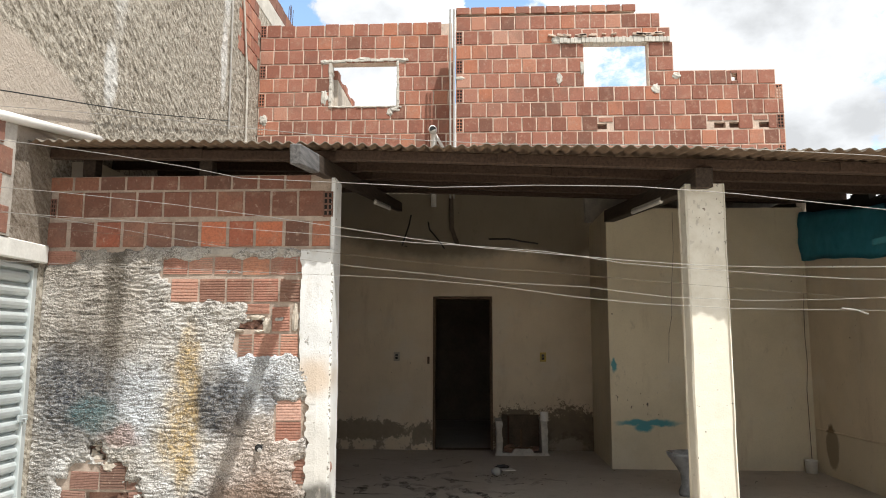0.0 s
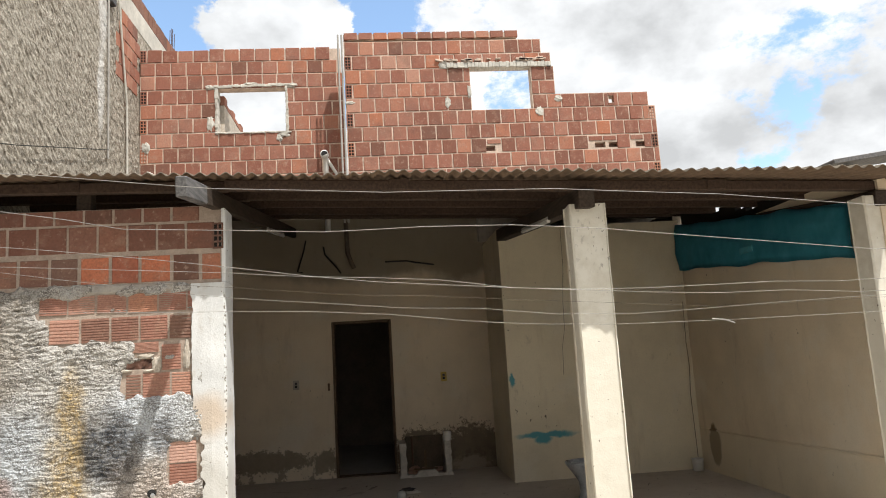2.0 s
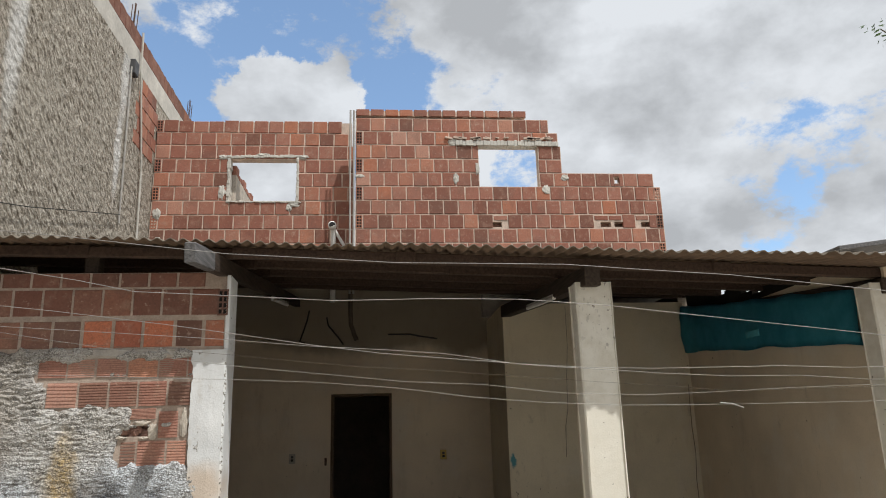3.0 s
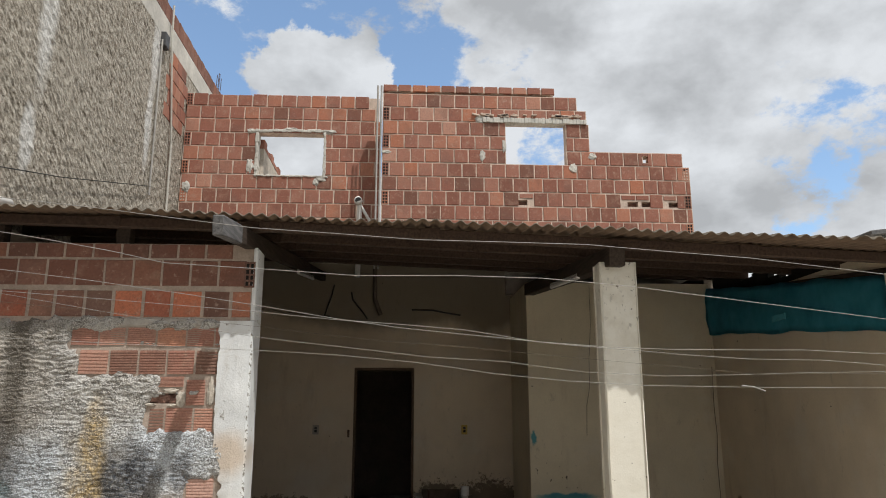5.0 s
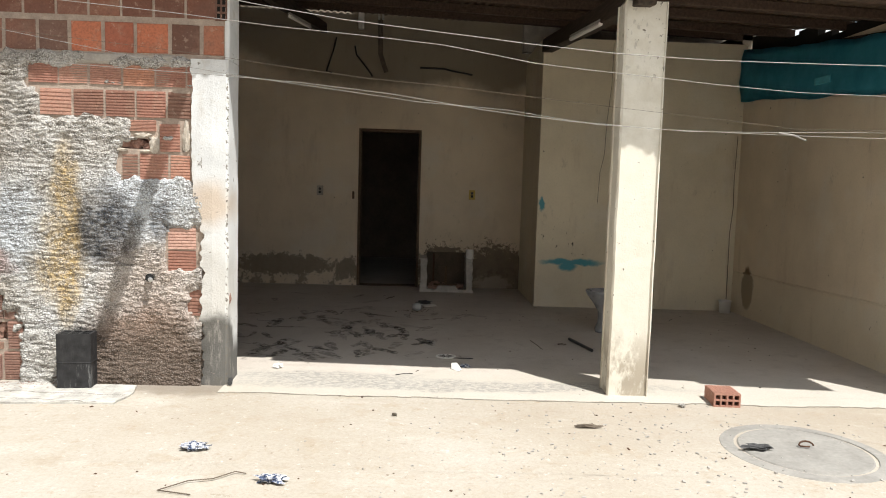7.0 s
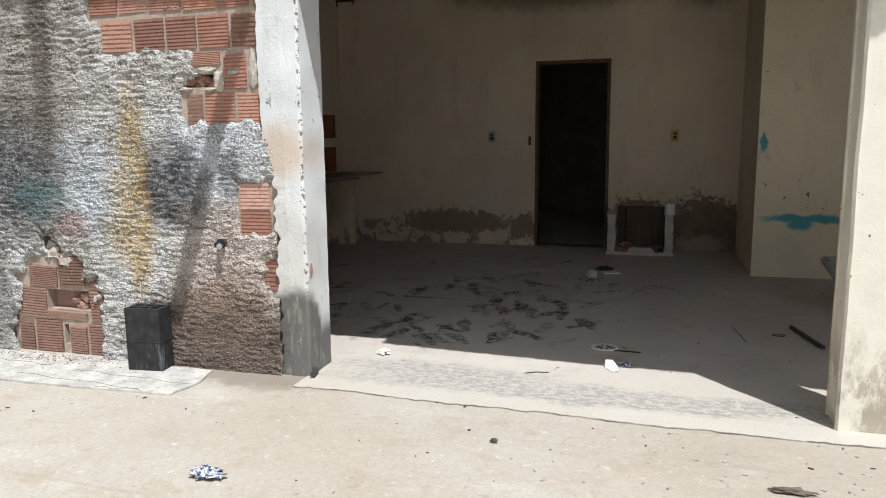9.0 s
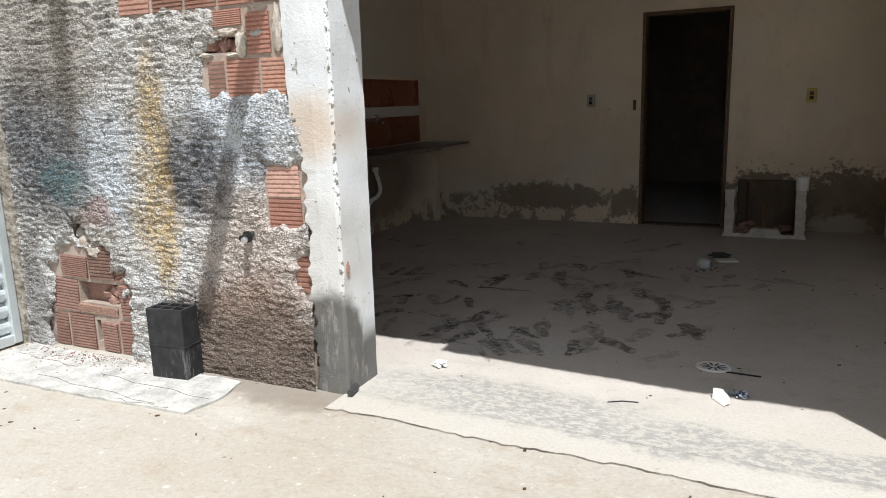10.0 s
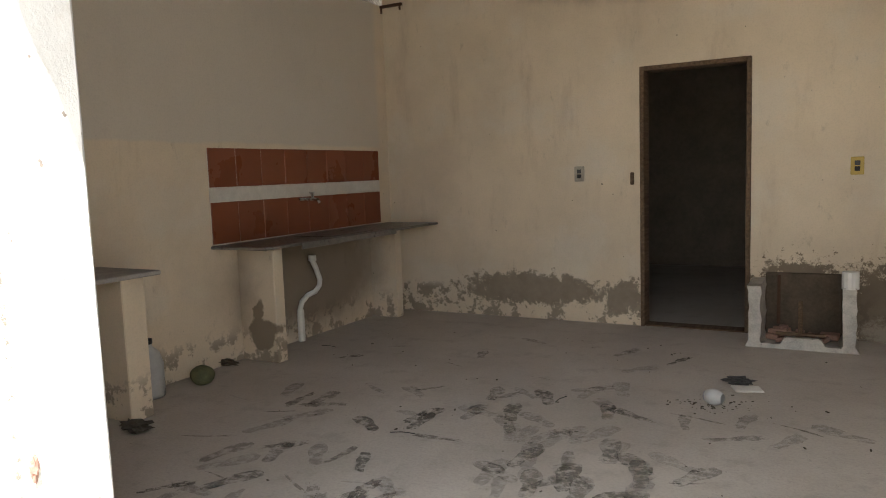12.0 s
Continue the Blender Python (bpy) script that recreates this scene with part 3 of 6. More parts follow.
def add_box(bm, x0, x1, y0, y1, z0, z1, bevel=0.0, m=None, mat=0):
    vs = [bm.verts.new((x, y, z)) for x in (x0, x1) for y in (y0, y1) for z in (z0, z1)]
    fs = [bm.faces.new([vs[i] for i in q]) for q in ((0, 1, 3, 2), (4, 6, 7, 5), (0, 4, 5, 1), (2, 3, 7, 6), (0, 2, 6, 4), (1, 5, 7, 3))]
    for f in fs:
        f.material_index = mat
    if bevel:
        es = list({e for f in fs for e in f.edges})
        r = bmesh.ops.bevel(bm, geom=es, offset=bevel, segments=1, profile=0.5, affect="EDGES")
        vs = list({v for f in r["faces"] for v in f.verts} | {v for v in vs if v.is_valid})
        for f in r["faces"]:
            f.material_index = mat
    if m is not None:
        bmesh.ops.transform(bm, matrix=m, verts=vs)
    return vs


def boxed(x0, x1, y0, y1, z0, z1, bevel=0.0, m=None):
    bm = bmesh.new()
    add_box(bm, x0, x1, y0, y1, z0, z1, bevel, m)
    return bm


def add_tube(bm, points, radius, sides=8, caps=True):
    """A round tube along points; radius may be one number or one a point."""
    pts = [Vector(p) for p in points]
    rings = []
    for i, p in enumerate(pts):
        d = (pts[min(i + 1, len(pts) - 1)] - pts[max(i - 1, 0)]).normalized()
        a = d.orthogonal().normalized() if i == 0 else (rings[-1][1] - d * rings[-1][1].dot(d)).normalized()
        b = d.cross(a)
        r = radius[i] if isinstance(radius, (list, tuple)) else radius
        rings.append(([bm.verts.new(p + r * (a * math.cos(2 * math.pi * k / sides) + b * math.sin(2 * math.pi * k / sides))) for k in range(sides)], a))
    for (r0, _), (r1, _) in zip(rings, rings[1:]):
        for k in range(sides):
            bm.faces.new((r0[k], r0[(k + 1) % sides], r1[(k + 1) % sides], r1[k]))
    if caps:
        bm.faces.new(list(reversed(rings[0][0])))
        bm.faces.new(rings[-1][0])
    return bm


def tube(points, radius, sides=8):
    return add_tube(bmesh.new(), points, radius, sides)


def lathe(profile, sides=20):
    """A solid of revolution round z from (radius, height) pairs."""
    bm = bmesh.new()
    rings = []
    for r, z in profile:
        rings.append([bm.verts.new((max(r, 1e-4) * math.cos(2 * math.pi * k / sides), max(r, 1e-4) * math.sin(2 * math.pi * k / sides), z)) for k in range(sides)])
    for a, b in zip(rings, rings[1:]):
        for k in range(sides):
            bm.faces.new((a[k], a[(k + 1) % sides], b[(k + 1) % sides], b[k]))
    return bm


def slab_cells(us, vs, keep, place, thick):
    """A wall of rectangular cells with real openings: place(u, v, w) gives the corner, w runs through the thickness."""
    bm = bmesh.new()
    cache = {}

    def vert(i, j, w):
        if (i, j, w) not in cache:
            cache[(i, j, w)] = bm.verts.new(place(us[i], vs[j], w * thick))
        return cache[(i, j, w)]

    nu, nv = len(us) - 1, len(vs) - 1
    solid = [[keep((us[i] + us[i + 1]) / 2, (vs[j] + vs[j + 1]) / 2) for j in range(nv)] for i in range(nu)]
    for i in range(nu):
        for j in range(nv):
            if not solid[i][j]:
                continue
            bm.faces.new((vert(i, j, 0), vert(i + 1, j, 0), vert(i + 1, j + 1, 0), vert(i, j + 1, 0)))
            bm.faces.new((vert(i, j, 1), vert(i, j + 1, 1), vert(i + 1, j + 1, 1), vert(i + 1, j, 1)))
            for di, dj, a, b in ((-1, 0, (0, 0), (0, 1)), (1, 0, (1, 1), (1, 0)), (0, -1, (1, 0), (0, 0)), (0, 1, (0, 1), (1, 1))):
                p, q = i + di, j + dj
                if 0 <= p < nu and 0 <= q < nv and solid[p][q]:
                    continue
                bm.faces.new((vert(i + a[0], j + a[1], 0), vert(i + b[0], j + b[1], 0), vert(i + b[0], j + b[1], 1), vert(i + a[0], j + a[1], 1)))
    bmesh.ops.recalc_face_normals(bm, faces=bm.faces)
    return bm


def wall_along_x(name, x0, x1, y, thick, z0, z1, openings, material):
    xs = sorted({x0, x1, *(v for o in openings for v in o[:2])})
    zs = sorted({z0, z1, *(v for o in openings for v in o[2:])})
    bm = slab_cells(xs, zs, lambda u, v: not any(a < u < b and c < v < d for a, b, c, d in openings), lambda u, v, w: (u, y + w, v), thick)
    return tagged(link(name, bm, material), kind="structure")


def wall_along_y(name, x, thick, y0, y1, z0, z1, openings, material):
    ys = sorted({y0, y1, *(v for o in openings for v in o[:2])})
    zs = sorted({z0, z1, *(v for o in openings for v in o[2:])})
    bm = slab_cells(ys, zs, lambda u, v: not any(a < u < b and c < v < d for a, b, c, d in openings), lambda u, v, w: (x + w, u, v), thick)
    return tagged(link(name, bm, material), kind="structure")


# ---------------------------------------------------------------- setting
GROUND_Z = -0.006
bm = bmesh.new()
bmesh.ops.create_grid(bm, x_segments=40, y_segments=40, size=150)
ground = link("ground", bm, GROUND)
ground.location = (0, 0, GROUND_Z)
tagged(ground, "pale sandy cement yard, cracked and littered", "ground", kind="structure")

# indoor floor with a ragged front edge
bm = bmesh.new()
edge = []
for i in range(241):
    x = -1.02 + i * (6.2 / 240)
    edge.append((x, 4.99 - 0.03 * x / 1.5 * (x < 1.5) - 0.03 * (x >= 1.5) + 0.035 * noise.noise((x * 2.1, 3.0, 0)) + 0.016 * noise.noise((x * 9, 1.0, 0)) + 0.013 * noise.noise((x * 24, 6.0, 0))))
front = [bm.verts.new((x, y, 0)) for x, y in edge]
mid = [bm.verts.new((x, 7.0, 0)) for x, y in edge]
back = [bm.verts.new((x, 14.3, 0)) for x, y in edge]
low = [bm.verts.new((x, y - 0.004, -0.05)) for x, y in edge]
for i in range(240):
    bm.faces.new((front[i], front[i + 1], mid[i + 1], mid[i]))
    bm.faces.new((mid[i], mid[i + 1], back[i + 1], back[i]))
    bm.faces.new((low[i], low[i + 1], front[i + 1], front[i]))
vs = [bm.verts.new(p) for p in ((-3.2, 5.3, 0), (-1.02, 5.3, 0), (-1.02, 14.3, 0), (-3.2, 14.3, 0))]
bm.faces.new(vs)
floor = tagged(link("floor", bm, FLOOR), "dusty grey cement floor with footprints", "floor", kind="structure")

# back wall with its doorway, and the room behind it
DOOR = (-0.59, 0.225, -0.1, 2.06)
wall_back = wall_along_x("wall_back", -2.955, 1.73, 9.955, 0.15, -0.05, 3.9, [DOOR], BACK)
wall_bath = wall_along_x("wall_bathroom", 1.56, 3.85, 8.617, 0.15, -0.05, 3.02, [], PIER)
wall_bath_side = wall_along_y("wall_bathroom_side", 1.56, 0.15, 8.767, 9.955, -0.05, 3.02, [], PIER)
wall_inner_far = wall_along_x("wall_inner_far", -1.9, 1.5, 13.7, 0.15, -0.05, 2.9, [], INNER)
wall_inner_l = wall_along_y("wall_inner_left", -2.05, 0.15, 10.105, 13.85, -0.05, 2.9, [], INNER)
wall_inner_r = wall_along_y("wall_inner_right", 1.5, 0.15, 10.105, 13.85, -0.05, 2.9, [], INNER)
ceiling_inner = tagged(link("ceiling", boxed(-2.05, 1.65, 10.105, 13.85, 2.9, 3.0), CONCRETE), "raw concrete ceiling of the inner room", "ceiling", kind="structure")

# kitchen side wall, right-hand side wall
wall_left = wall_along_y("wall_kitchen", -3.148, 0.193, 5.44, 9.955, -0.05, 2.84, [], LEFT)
wall_right = wall_along_y("wall_right", 3.85, 0.16, 5.0, 8.617, -0.05, 2.72, [], RIGHT)

# unseen walls added to keep sky light out above the bathroom wall
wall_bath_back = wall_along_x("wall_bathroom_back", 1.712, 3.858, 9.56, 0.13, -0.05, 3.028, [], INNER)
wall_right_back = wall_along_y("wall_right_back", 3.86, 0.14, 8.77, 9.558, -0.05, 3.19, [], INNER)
# tall neighbouring house
wall_tall = wall_along_y("wall_neighbour", -3.35, 0.2, -7.0, 14.0, -0.05, 6.30, [(3.05, 5.12, -0.05, 2.0)], SPATTER)
tagged(wall_tall, "tall neighbouring wall of coarse grey thrown render", "wall")
band = tagged(link("trim", boxed(-3.36, -3.143, -7.0, 14.0, 6.302, 6.62, 0.006), PALE_CONCRETE), "bare concrete ring beam on the tall wall", "trim", kind="structure")

# walls that close the yard, out of sight
tagged(wall_along_x("wall_yard_south", -3.35, 12.0, -7.2, 0.2, -0.05, 2.6, [], CREAM))
tagged(wall_along_y("wall_yard_east", 12.0, 0.2, -7.2, 14.0, -0.05, 2.6, [], CREAM))

# ---------------------------------------------------------------- bricks
def brick_mesh(name, w, h, d, material, seed, chamfer=0.006):
    """Front face towards -y, a little uneven."""
    rnd = random.Random(seed)
    bm = bmesh.new()
    j = lambda a: rnd.uniform(-a, a) * 0.55
    fr = [(-w / 2 + chamfer + j(0.003), j(0.003), chamfer + j(0.003)), (w / 2 - chamfer + j(0.003), j(0.003), chamfer + j(0.003)),
          (w / 2 - chamfer + j(0.003), j(0.003), h - chamfer + j(0.003)), (-w / 2 + chamfer + j(0.003), j(0.003), h - chamfer + j(0.003))]
    md = [(-w / 2, chamfer, 0), (w / 2, chamfer, 0), (w / 2, chamfer, h), (-w / 2, chamfer, h)]
    bk = [(x, d, z) for x, _, z in md]
    f, m, b = ([bm.verts.new(p) for p in q] for q in (fr, md, bk))
    bm.faces.new(f)
    for k in range(4):
        n = (k + 1) % 4
        bm.faces.new((m[k], m[n], f[n], f[k]))
        bm.faces.new((b[k], b[n], m[n], m[k]))
    me = bpy.data.meshes.new(name)
    bm.normal_update()
    bm.to_mesh(me)
    bm.free()
    me.materials.append(material)
    return me


def ribbed_mesh(name, w, h, d, material, ribs=8):
    """A hollow clay block with the grooved face that holds plaster."""
    bm = bmesh.new()
    prof = []
    for k in range(ribs):
        z = h * k / ribs
        s = h / ribs
        prof += [(0.0, z + s * 0.08), (0.0, z + s * 0.66), (0.005, z + s * 0.74), (0.005, z + s)]
    cols = [[bm.verts.new((x, y, z)) for y, z in prof] for x in (-w / 2, w / 2)]
    for a in range(len(prof) - 1):
        bm.faces.new((cols[0][a], cols[1][a], cols[1][a + 1], cols[0][a + 1]))
    add_box(bm, -w / 2, w / 2, 0.006, d, 0, h)
    me = bpy.data.meshes.new(name)
    bm.normal_update()
    bm.to_mesh(me)
    bm.free()
    me.materials.append(material)
    return me


def holed_mesh(name, w, h, d, cols, rows, material, wall=0.012, hole_shade=None):
    """A block end on, with its square tubes open to -y."""
    bm = bmesh.new()
    xs, zs = [-w / 2], [0.0]
    cw, ch = (w - wall * (cols + 1)) / cols, (h - wall * (rows + 1)) / rows
    for _ in range(cols):
        xs += [xs[-1] + wall, xs[-1] + wall + cw]
    xs.append(w / 2)
    for _ in range(rows):
        zs += [zs[-1] + wall, zs[-1] + wall + ch]
    zs.append(h)

    def solid(u, v):
        i = max(k for k in range(len(xs)) if xs[k] <= u)
        q = max(k for k in range(len(zs)) if zs[k] <= v)
        return not (i % 2 == 1 and q % 2 == 1)

    bm.free()
    bm = slab_cells(xs, zs, solid, lambda u, v, t: (u, t, v), d)
    # black plate just behind the face stands in for shade in the tubes
    if hole_shade:
        for f in bm.faces:
            f.material_index = 0
        vs = [bm.verts.new(p) for p in ((-w / 2 + 0.002, 0.0072, 0.002), (w / 2 - 0.002, 0.0072, 0.002), (w / 2 - 0.002, 0.0072, h - 0.002), (-w / 2 + 0.002, 0.0072, h - 0.002))]
        bm.faces.new(vs).material_index = 1
    me = bpy.data.meshes.new(name)
    bm.to_mesh(me)
    bm.free()
    me.materials.append(material)
    if hole_shade:
        me.materials.append(hole_shade)
    return me


FACE = [brick_mesh("brick", 0.188, 0.187, 0.05, BRICK, s) for s in range(6)]
FACE_OLD = [brick_mesh("brick", 0.186, 0.187, 0.05, BRICK_OLD, s + 20) for s in range(6)]
RIBBED_DUSTY = [ribbed_mesh("brick", 0.186, 0.18, 0.05, BRICK_DUSTY, r) for r in (10, 11, 12)]
RIBBED = [ribbed_mesh("brick", 0.186, 0.18, 0.05, BRICK_ORANGE, r) for r in (7, 8, 9)]
FACE_RED = [brick_mesh("brick", 0.186, 0.187, 0.05, BRICK_RED, s + 40) for s in range(3)]
FACE_DARK = [brick_mesh("brick", 0.186, 0.187, 0.05, BRICK_DARK, s + 50) for s in range(2)]
RIBBED_PAINTED = [ribbed_mesh("brick", 0.186, 0.18, 0.05, BRICK_PALE, r) for r in (6, 7)]
END_BLOCK = holed_mesh("brick", 0.088, 0.187, 0.06, 2, 4, BRICK, 0.012, DARK)
END_BLOCK_OLD = holed_mesh("brick", 0.085, 0.187, 0.06, 2, 4, BRICK_OLD, 0.012, DARK)


def lay(parent, meshes, x, y, z, sx=1.0, sz=1.0, rnd=random, tilt=0.5):
    """One brick with its lower middle at x, z and its face at y."""
    m = pose(x, y + rnd.uniform(-0.002, 0.002), z, rnd.uniform(-tilt, tilt), rnd.uniform(-tilt, tilt), rnd.uniform(-tilt, tilt))
    me = rnd.choice(meshes) if isinstance(meshes, list) else meshes
    return shared("brick", me, parent, m @ Matrix.Diagonal((sx, 1, sz, 1)))


# ---------------------------------------------------------------- front wall
FW_Y = 5.2
CAVITIES = [(-2.74, -2.43, 0.262, 0.380), (-2.75, -2.61, 0.60, 0.76), (-1.72, -1.50, 1.525, 1.592), (-2.635, -2.603, 0.05, 0.17)]
wall_front = wall_along_x("wall_front", -3.145, -1.03, FW_Y + 0.001, 0.055, -0.05, 2.66, CAVITIES, MORTAR_BROWN)
part("back_leaf", boxed(-3.145, -1.03, FW_Y + 0.058, FW_Y + 0.185, -0.05, 2.655), BRICK_DUSTY, wall_front)
tagged(wall_front, "front wall of hollow brick under crumbling painted render", "wall", kind="structure")
rnd = random.Random(5)


def exposed(x, z):
    """Below 0 where the render has fallen off."""
    n = 0.10 * noise.noise((x * 5, 7.0, z * 5)) + 0.06 * noise.noise((x * 14, 2.0, z * 14)) + 0.03 * noise.noise((x * 33, 4.0, z * 33))

    def rect(x0, x1, z0, z1):
        dx, dz = max(x0 - x, x - x1), max(z0 - z, z - z1)
        return max(dx, dz) if max(dx, dz) < 0 else math.hypot(max(dx, 0), max(dz, 0))

    top = min(rect(-3.3, -0.9, 2.105, 3.0), rect(-3.17, -2.87, 2.0, 2.1), rect(-2.26, -1.2, 1.92, 2.05), rect(-2.2, -1.2, 1.72, 1.95), rect(-1.63, -1.2, 1.60, 1.75), rect(-1.70, -1.2, 1.33, 1.59))
    low = min(rect(-2.75, -2.61, 0.58, 0.76), rect(-2.87, -2.46, 0.40, 0.57), rect(-2.95, -2.37, 0.2, 0.46), rect(-2.97, -2.33, -0.2, 0.33))
    side = min(rect(-1.39, -1.1, 0.76, 1.03), rect(-1.25, -1.1, 0.44, 0.64))
    return min(top, low, side) + n * 0.55


# the render: a rough skin, torn where bricks show
bm = bmesh.new()
NX, NZ = 350, 390
x_lo, x_hi, z_hi = -3.146, -1.165, 2.16
grid = {}


def skin(i, k):
    if (i, k) not in grid:
        x, z = x_lo + (x_hi - x_lo) * i / NX, -0.03 + (z_hi + 0.03) * k / NZ
        e = exposed(x, z)
        thick = 0.030 * min(1.0, max(0.0, e / 0.03)) ** 0.5
        wob = 0.35 * noise.noise((x * 3.1, 2.0, z * 4.0))
        ridge = 1 - abs(noise.noise((x * 11 + wob, 5.0, z * 27 + 3 * wob))) * 2
        clod = 0.45 * noise.noise((x * 14, 9.0, z * 34)) + 0.6 * noise.noise((x * 36, 4.0, z * 60)) + 0.95 * noise.noise((x * 80, 3.0, z * 88))
        rough = 0.55 + 0.6 * noise.noise((x * 1.7, 6.0, z * 1.9))
        lump = noise.noise((x * 6, 0.0, z * 8)) * 0.006 + clod * 0.0046 * (0.8 + 0.4 * rough)
        comb = 0.0085 * (ridge - 0.5) * max(0.15, rough) + 0.0013 * math.sin(z * 2 * math.pi / 0.031 + 9 * wob + 2 * noise.noise((x * 8, 1.0, z * 6))) * max(0.1, rough)
        swell = 0.028 * max(0.0, 1 - z / 0.75) ** 1.2
        y = FW_Y + 0.006 - thick - (lump + comb) * (0.3 + min(1, max(0, e / 0.04))) - swell
        grid[(i, k)] = (bm.verts.new((x, min(y, FW_Y + 0.012), z)), e)
    return grid[(i, k)]


for i in range(NX):
    for k in range(NZ):
        q = [skin(i, k), skin(i + 1, k), skin(i + 1, k + 1), skin(i, k + 1)]
        if max(e for _, e in q) > 0:
            bm.faces.new([v for v, _ in q])
part("render_coat", bm, RENDER, wall_front, "rough grey render with yellow, blue and sooty stains", smooth=True)

# smooth whitewashed end of the wall, wrapped round the corner
bm = bmesh.new()
cols = []
for k in range(220):
    z = -0.03 + 2.13 * k / 219
    drop = min(1.0, max(0.0, (1.24 - z) / 0.12))
    left = -1.24 + 0.065 * drop + 0.02 * noise.noise((1.0, 3.0, z * 5.0)) + (0.012 + 0.03 * drop) * noise.noise((4.0, 3.0, z * 17)) + 0.010 * noise.noise((7.0, 1.0, z * 48)) * drop
    r = lambda a: a * noise.noise((9.0, a * 900, z * 7))
    cols.append([bm.verts.new(p) for p in ((left, FW_Y + 0.004, z), (left + 0.008, FW_Y - 0.026, z), (-1.10, FW_Y - 0.032 + r(0.004), z), (-1.014 + r(0.004), FW_Y - 0.030, z),
                                           (-1.0 + r(0.005), FW_Y - 0.016, z), (-0.998 + r(0.003), FW_Y + 0.09, z), (-1.0 + r(0.003), FW_Y + 0.225, z), (-1.012, FW_Y + 0.238, z), (-1.2, FW_Y + 0.24, z))])
for a, b in zip(cols, cols[1:]):
    for k in range(8):
        bm.faces.new((a[k], a[k + 1], b[k + 1], b[k]))
bm.faces.new(list(reversed(cols[-1])))
part("corner_render", bm, PILASTER, wall_front, "white smooth corner render, sooty at the foot", smooth=False)
bm = bmesh.new()
add_box(bm, -1.031, -1.0, FW_Y - 0.004, FW_Y + 0.235, 2.101, 2.64, 0.006)
part("edge_render", bm, PILASTER, wall_front)

# upper courses: smooth faces, a flat course on top, end blocks
for k in range(10):
    lay(wall_front, FACE_OLD, -3.08 + k * 0.2005, FW_Y - 0.005, 2.556, 0.99, 0.54, rnd)
for k in range(10):
    lay(wall_front, FACE_OLD if k not in (1, 9) else FACE, -2.995 + k * 0.2024, FW_Y - 0.005, 2.352, 1.01, 1.0, rnd)
lay(wall_front, END_BLOCK_OLD, -1.052, FW_Y - 0.008, 2.345, 0.88, 1.0, rnd)
lay(wall_front, END_BLOCK_OLD, -3.122, FW_Y - 0.008, 2.352, 0.5, 0.75, rnd)
for x, w, kind in ((-3.09, 0.17, FACE_OLD), (-2.892, 0.19, FACE_OLD), (-2.691, 0.19, FACE_RED), (-2.50, 0.17, FACE_OLD), (-2.306, 0.20, FACE_OLD), (-2.102, 0.19, FACE_DARK), (-1.897, 0.20, FACE_RED),
                   (-1.692, 0.19, FACE_RED), (-1.484, 0.21, FACE_RED), (-1.275, 0.19, FACE_OLD), (-1.10, 0.14, FACE)):
    lay(wall_front, kind, x, FW_Y - 0.005, 2.128, (w - 0.012) / 0.186, 1.0, rnd)
# grey smeared cement under the smooth courses
bm = bmesh.new()
run = []
for k in range(61):
    x = -2.34 + 1.0 * k / 60
    lo, hi = 2.055 + 0.018 * noise.noise((x * 9, 3.0, 0)) - 0.012 * noise.noise((x * 23, 5.0, 0)), 2.122 + 0.008 * noise.noise((x * 12, 8.0, 0))
    bulge = 0.012 + 0.005 * noise.noise((x * 14, 1.0, 4.0))
    run.append([bm.verts.new(p) for p in ((x, FW_Y + 0.002, hi), (x, FW_Y - bulge, hi - 0.012), (x, FW_Y - bulge - 0.004, lo + 0.014), (x, FW_Y + 0.002, lo))])
for a, b in zip(run, run[1:]):
    for k in range(3):
        bm.faces.new((a[k], b[k], b[k + 1], a[k + 1]))
part("cement_smear", bm, MORTAR_OLD, wall_front, "grey cement smeared below the brick courses")
# ribbed blocks where the render is gone: middle, width, foot, height
for x, w, z, h in ((-2.17, 0.185, 1.925, 0.125), (-1.98, 0.18, 1.925, 0.125), (-1.78, 0.20, 1.925, 0.125), (-1.57, 0.20, 1.92, 0.13), (-1.37, 0.19, 1.92, 0.13), (-1.235, 0.06, 1.92, 0.13),
                   (-2.095, 0.20, 1.725, 0.165), (-1.886, 0.19, 1.725, 0.165), (-1.688, 0.185, 1.725, 0.165), (-1.492, 0.185, 1.725, 0.165), (-1.315, 0.15, 1.725, 0.165), (-3.03, 0.22, 1.985, 0.115),
                   (-1.56, 0.20, 1.638, 0.07), (-1.375, 0.13, 1.512, 0.175), (-1.63, 0.10, 1.33, 0.165), (-1.477, 0.185, 1.33, 0.165), (-1.31, 0.13, 1.33, 0.165)):
    lay(wall_front, RIBBED, x, FW_Y - 0.006, z, w / 0.193, h / 0.18, rnd, 1.0)
for x, w, z, h in ((-1.30, 0.185, 0.885, 0.14), (-1.30, 0.185, 0.742, 0.135), (-1.215, 0.10, 0.45, 0.17)):
    lay(wall_front, RIBBED_PAINTED if z > 0.8 else RIBBED, x, FW_Y - 0.006, z, w / 0.193, h / 0.18, rnd, 1.0)
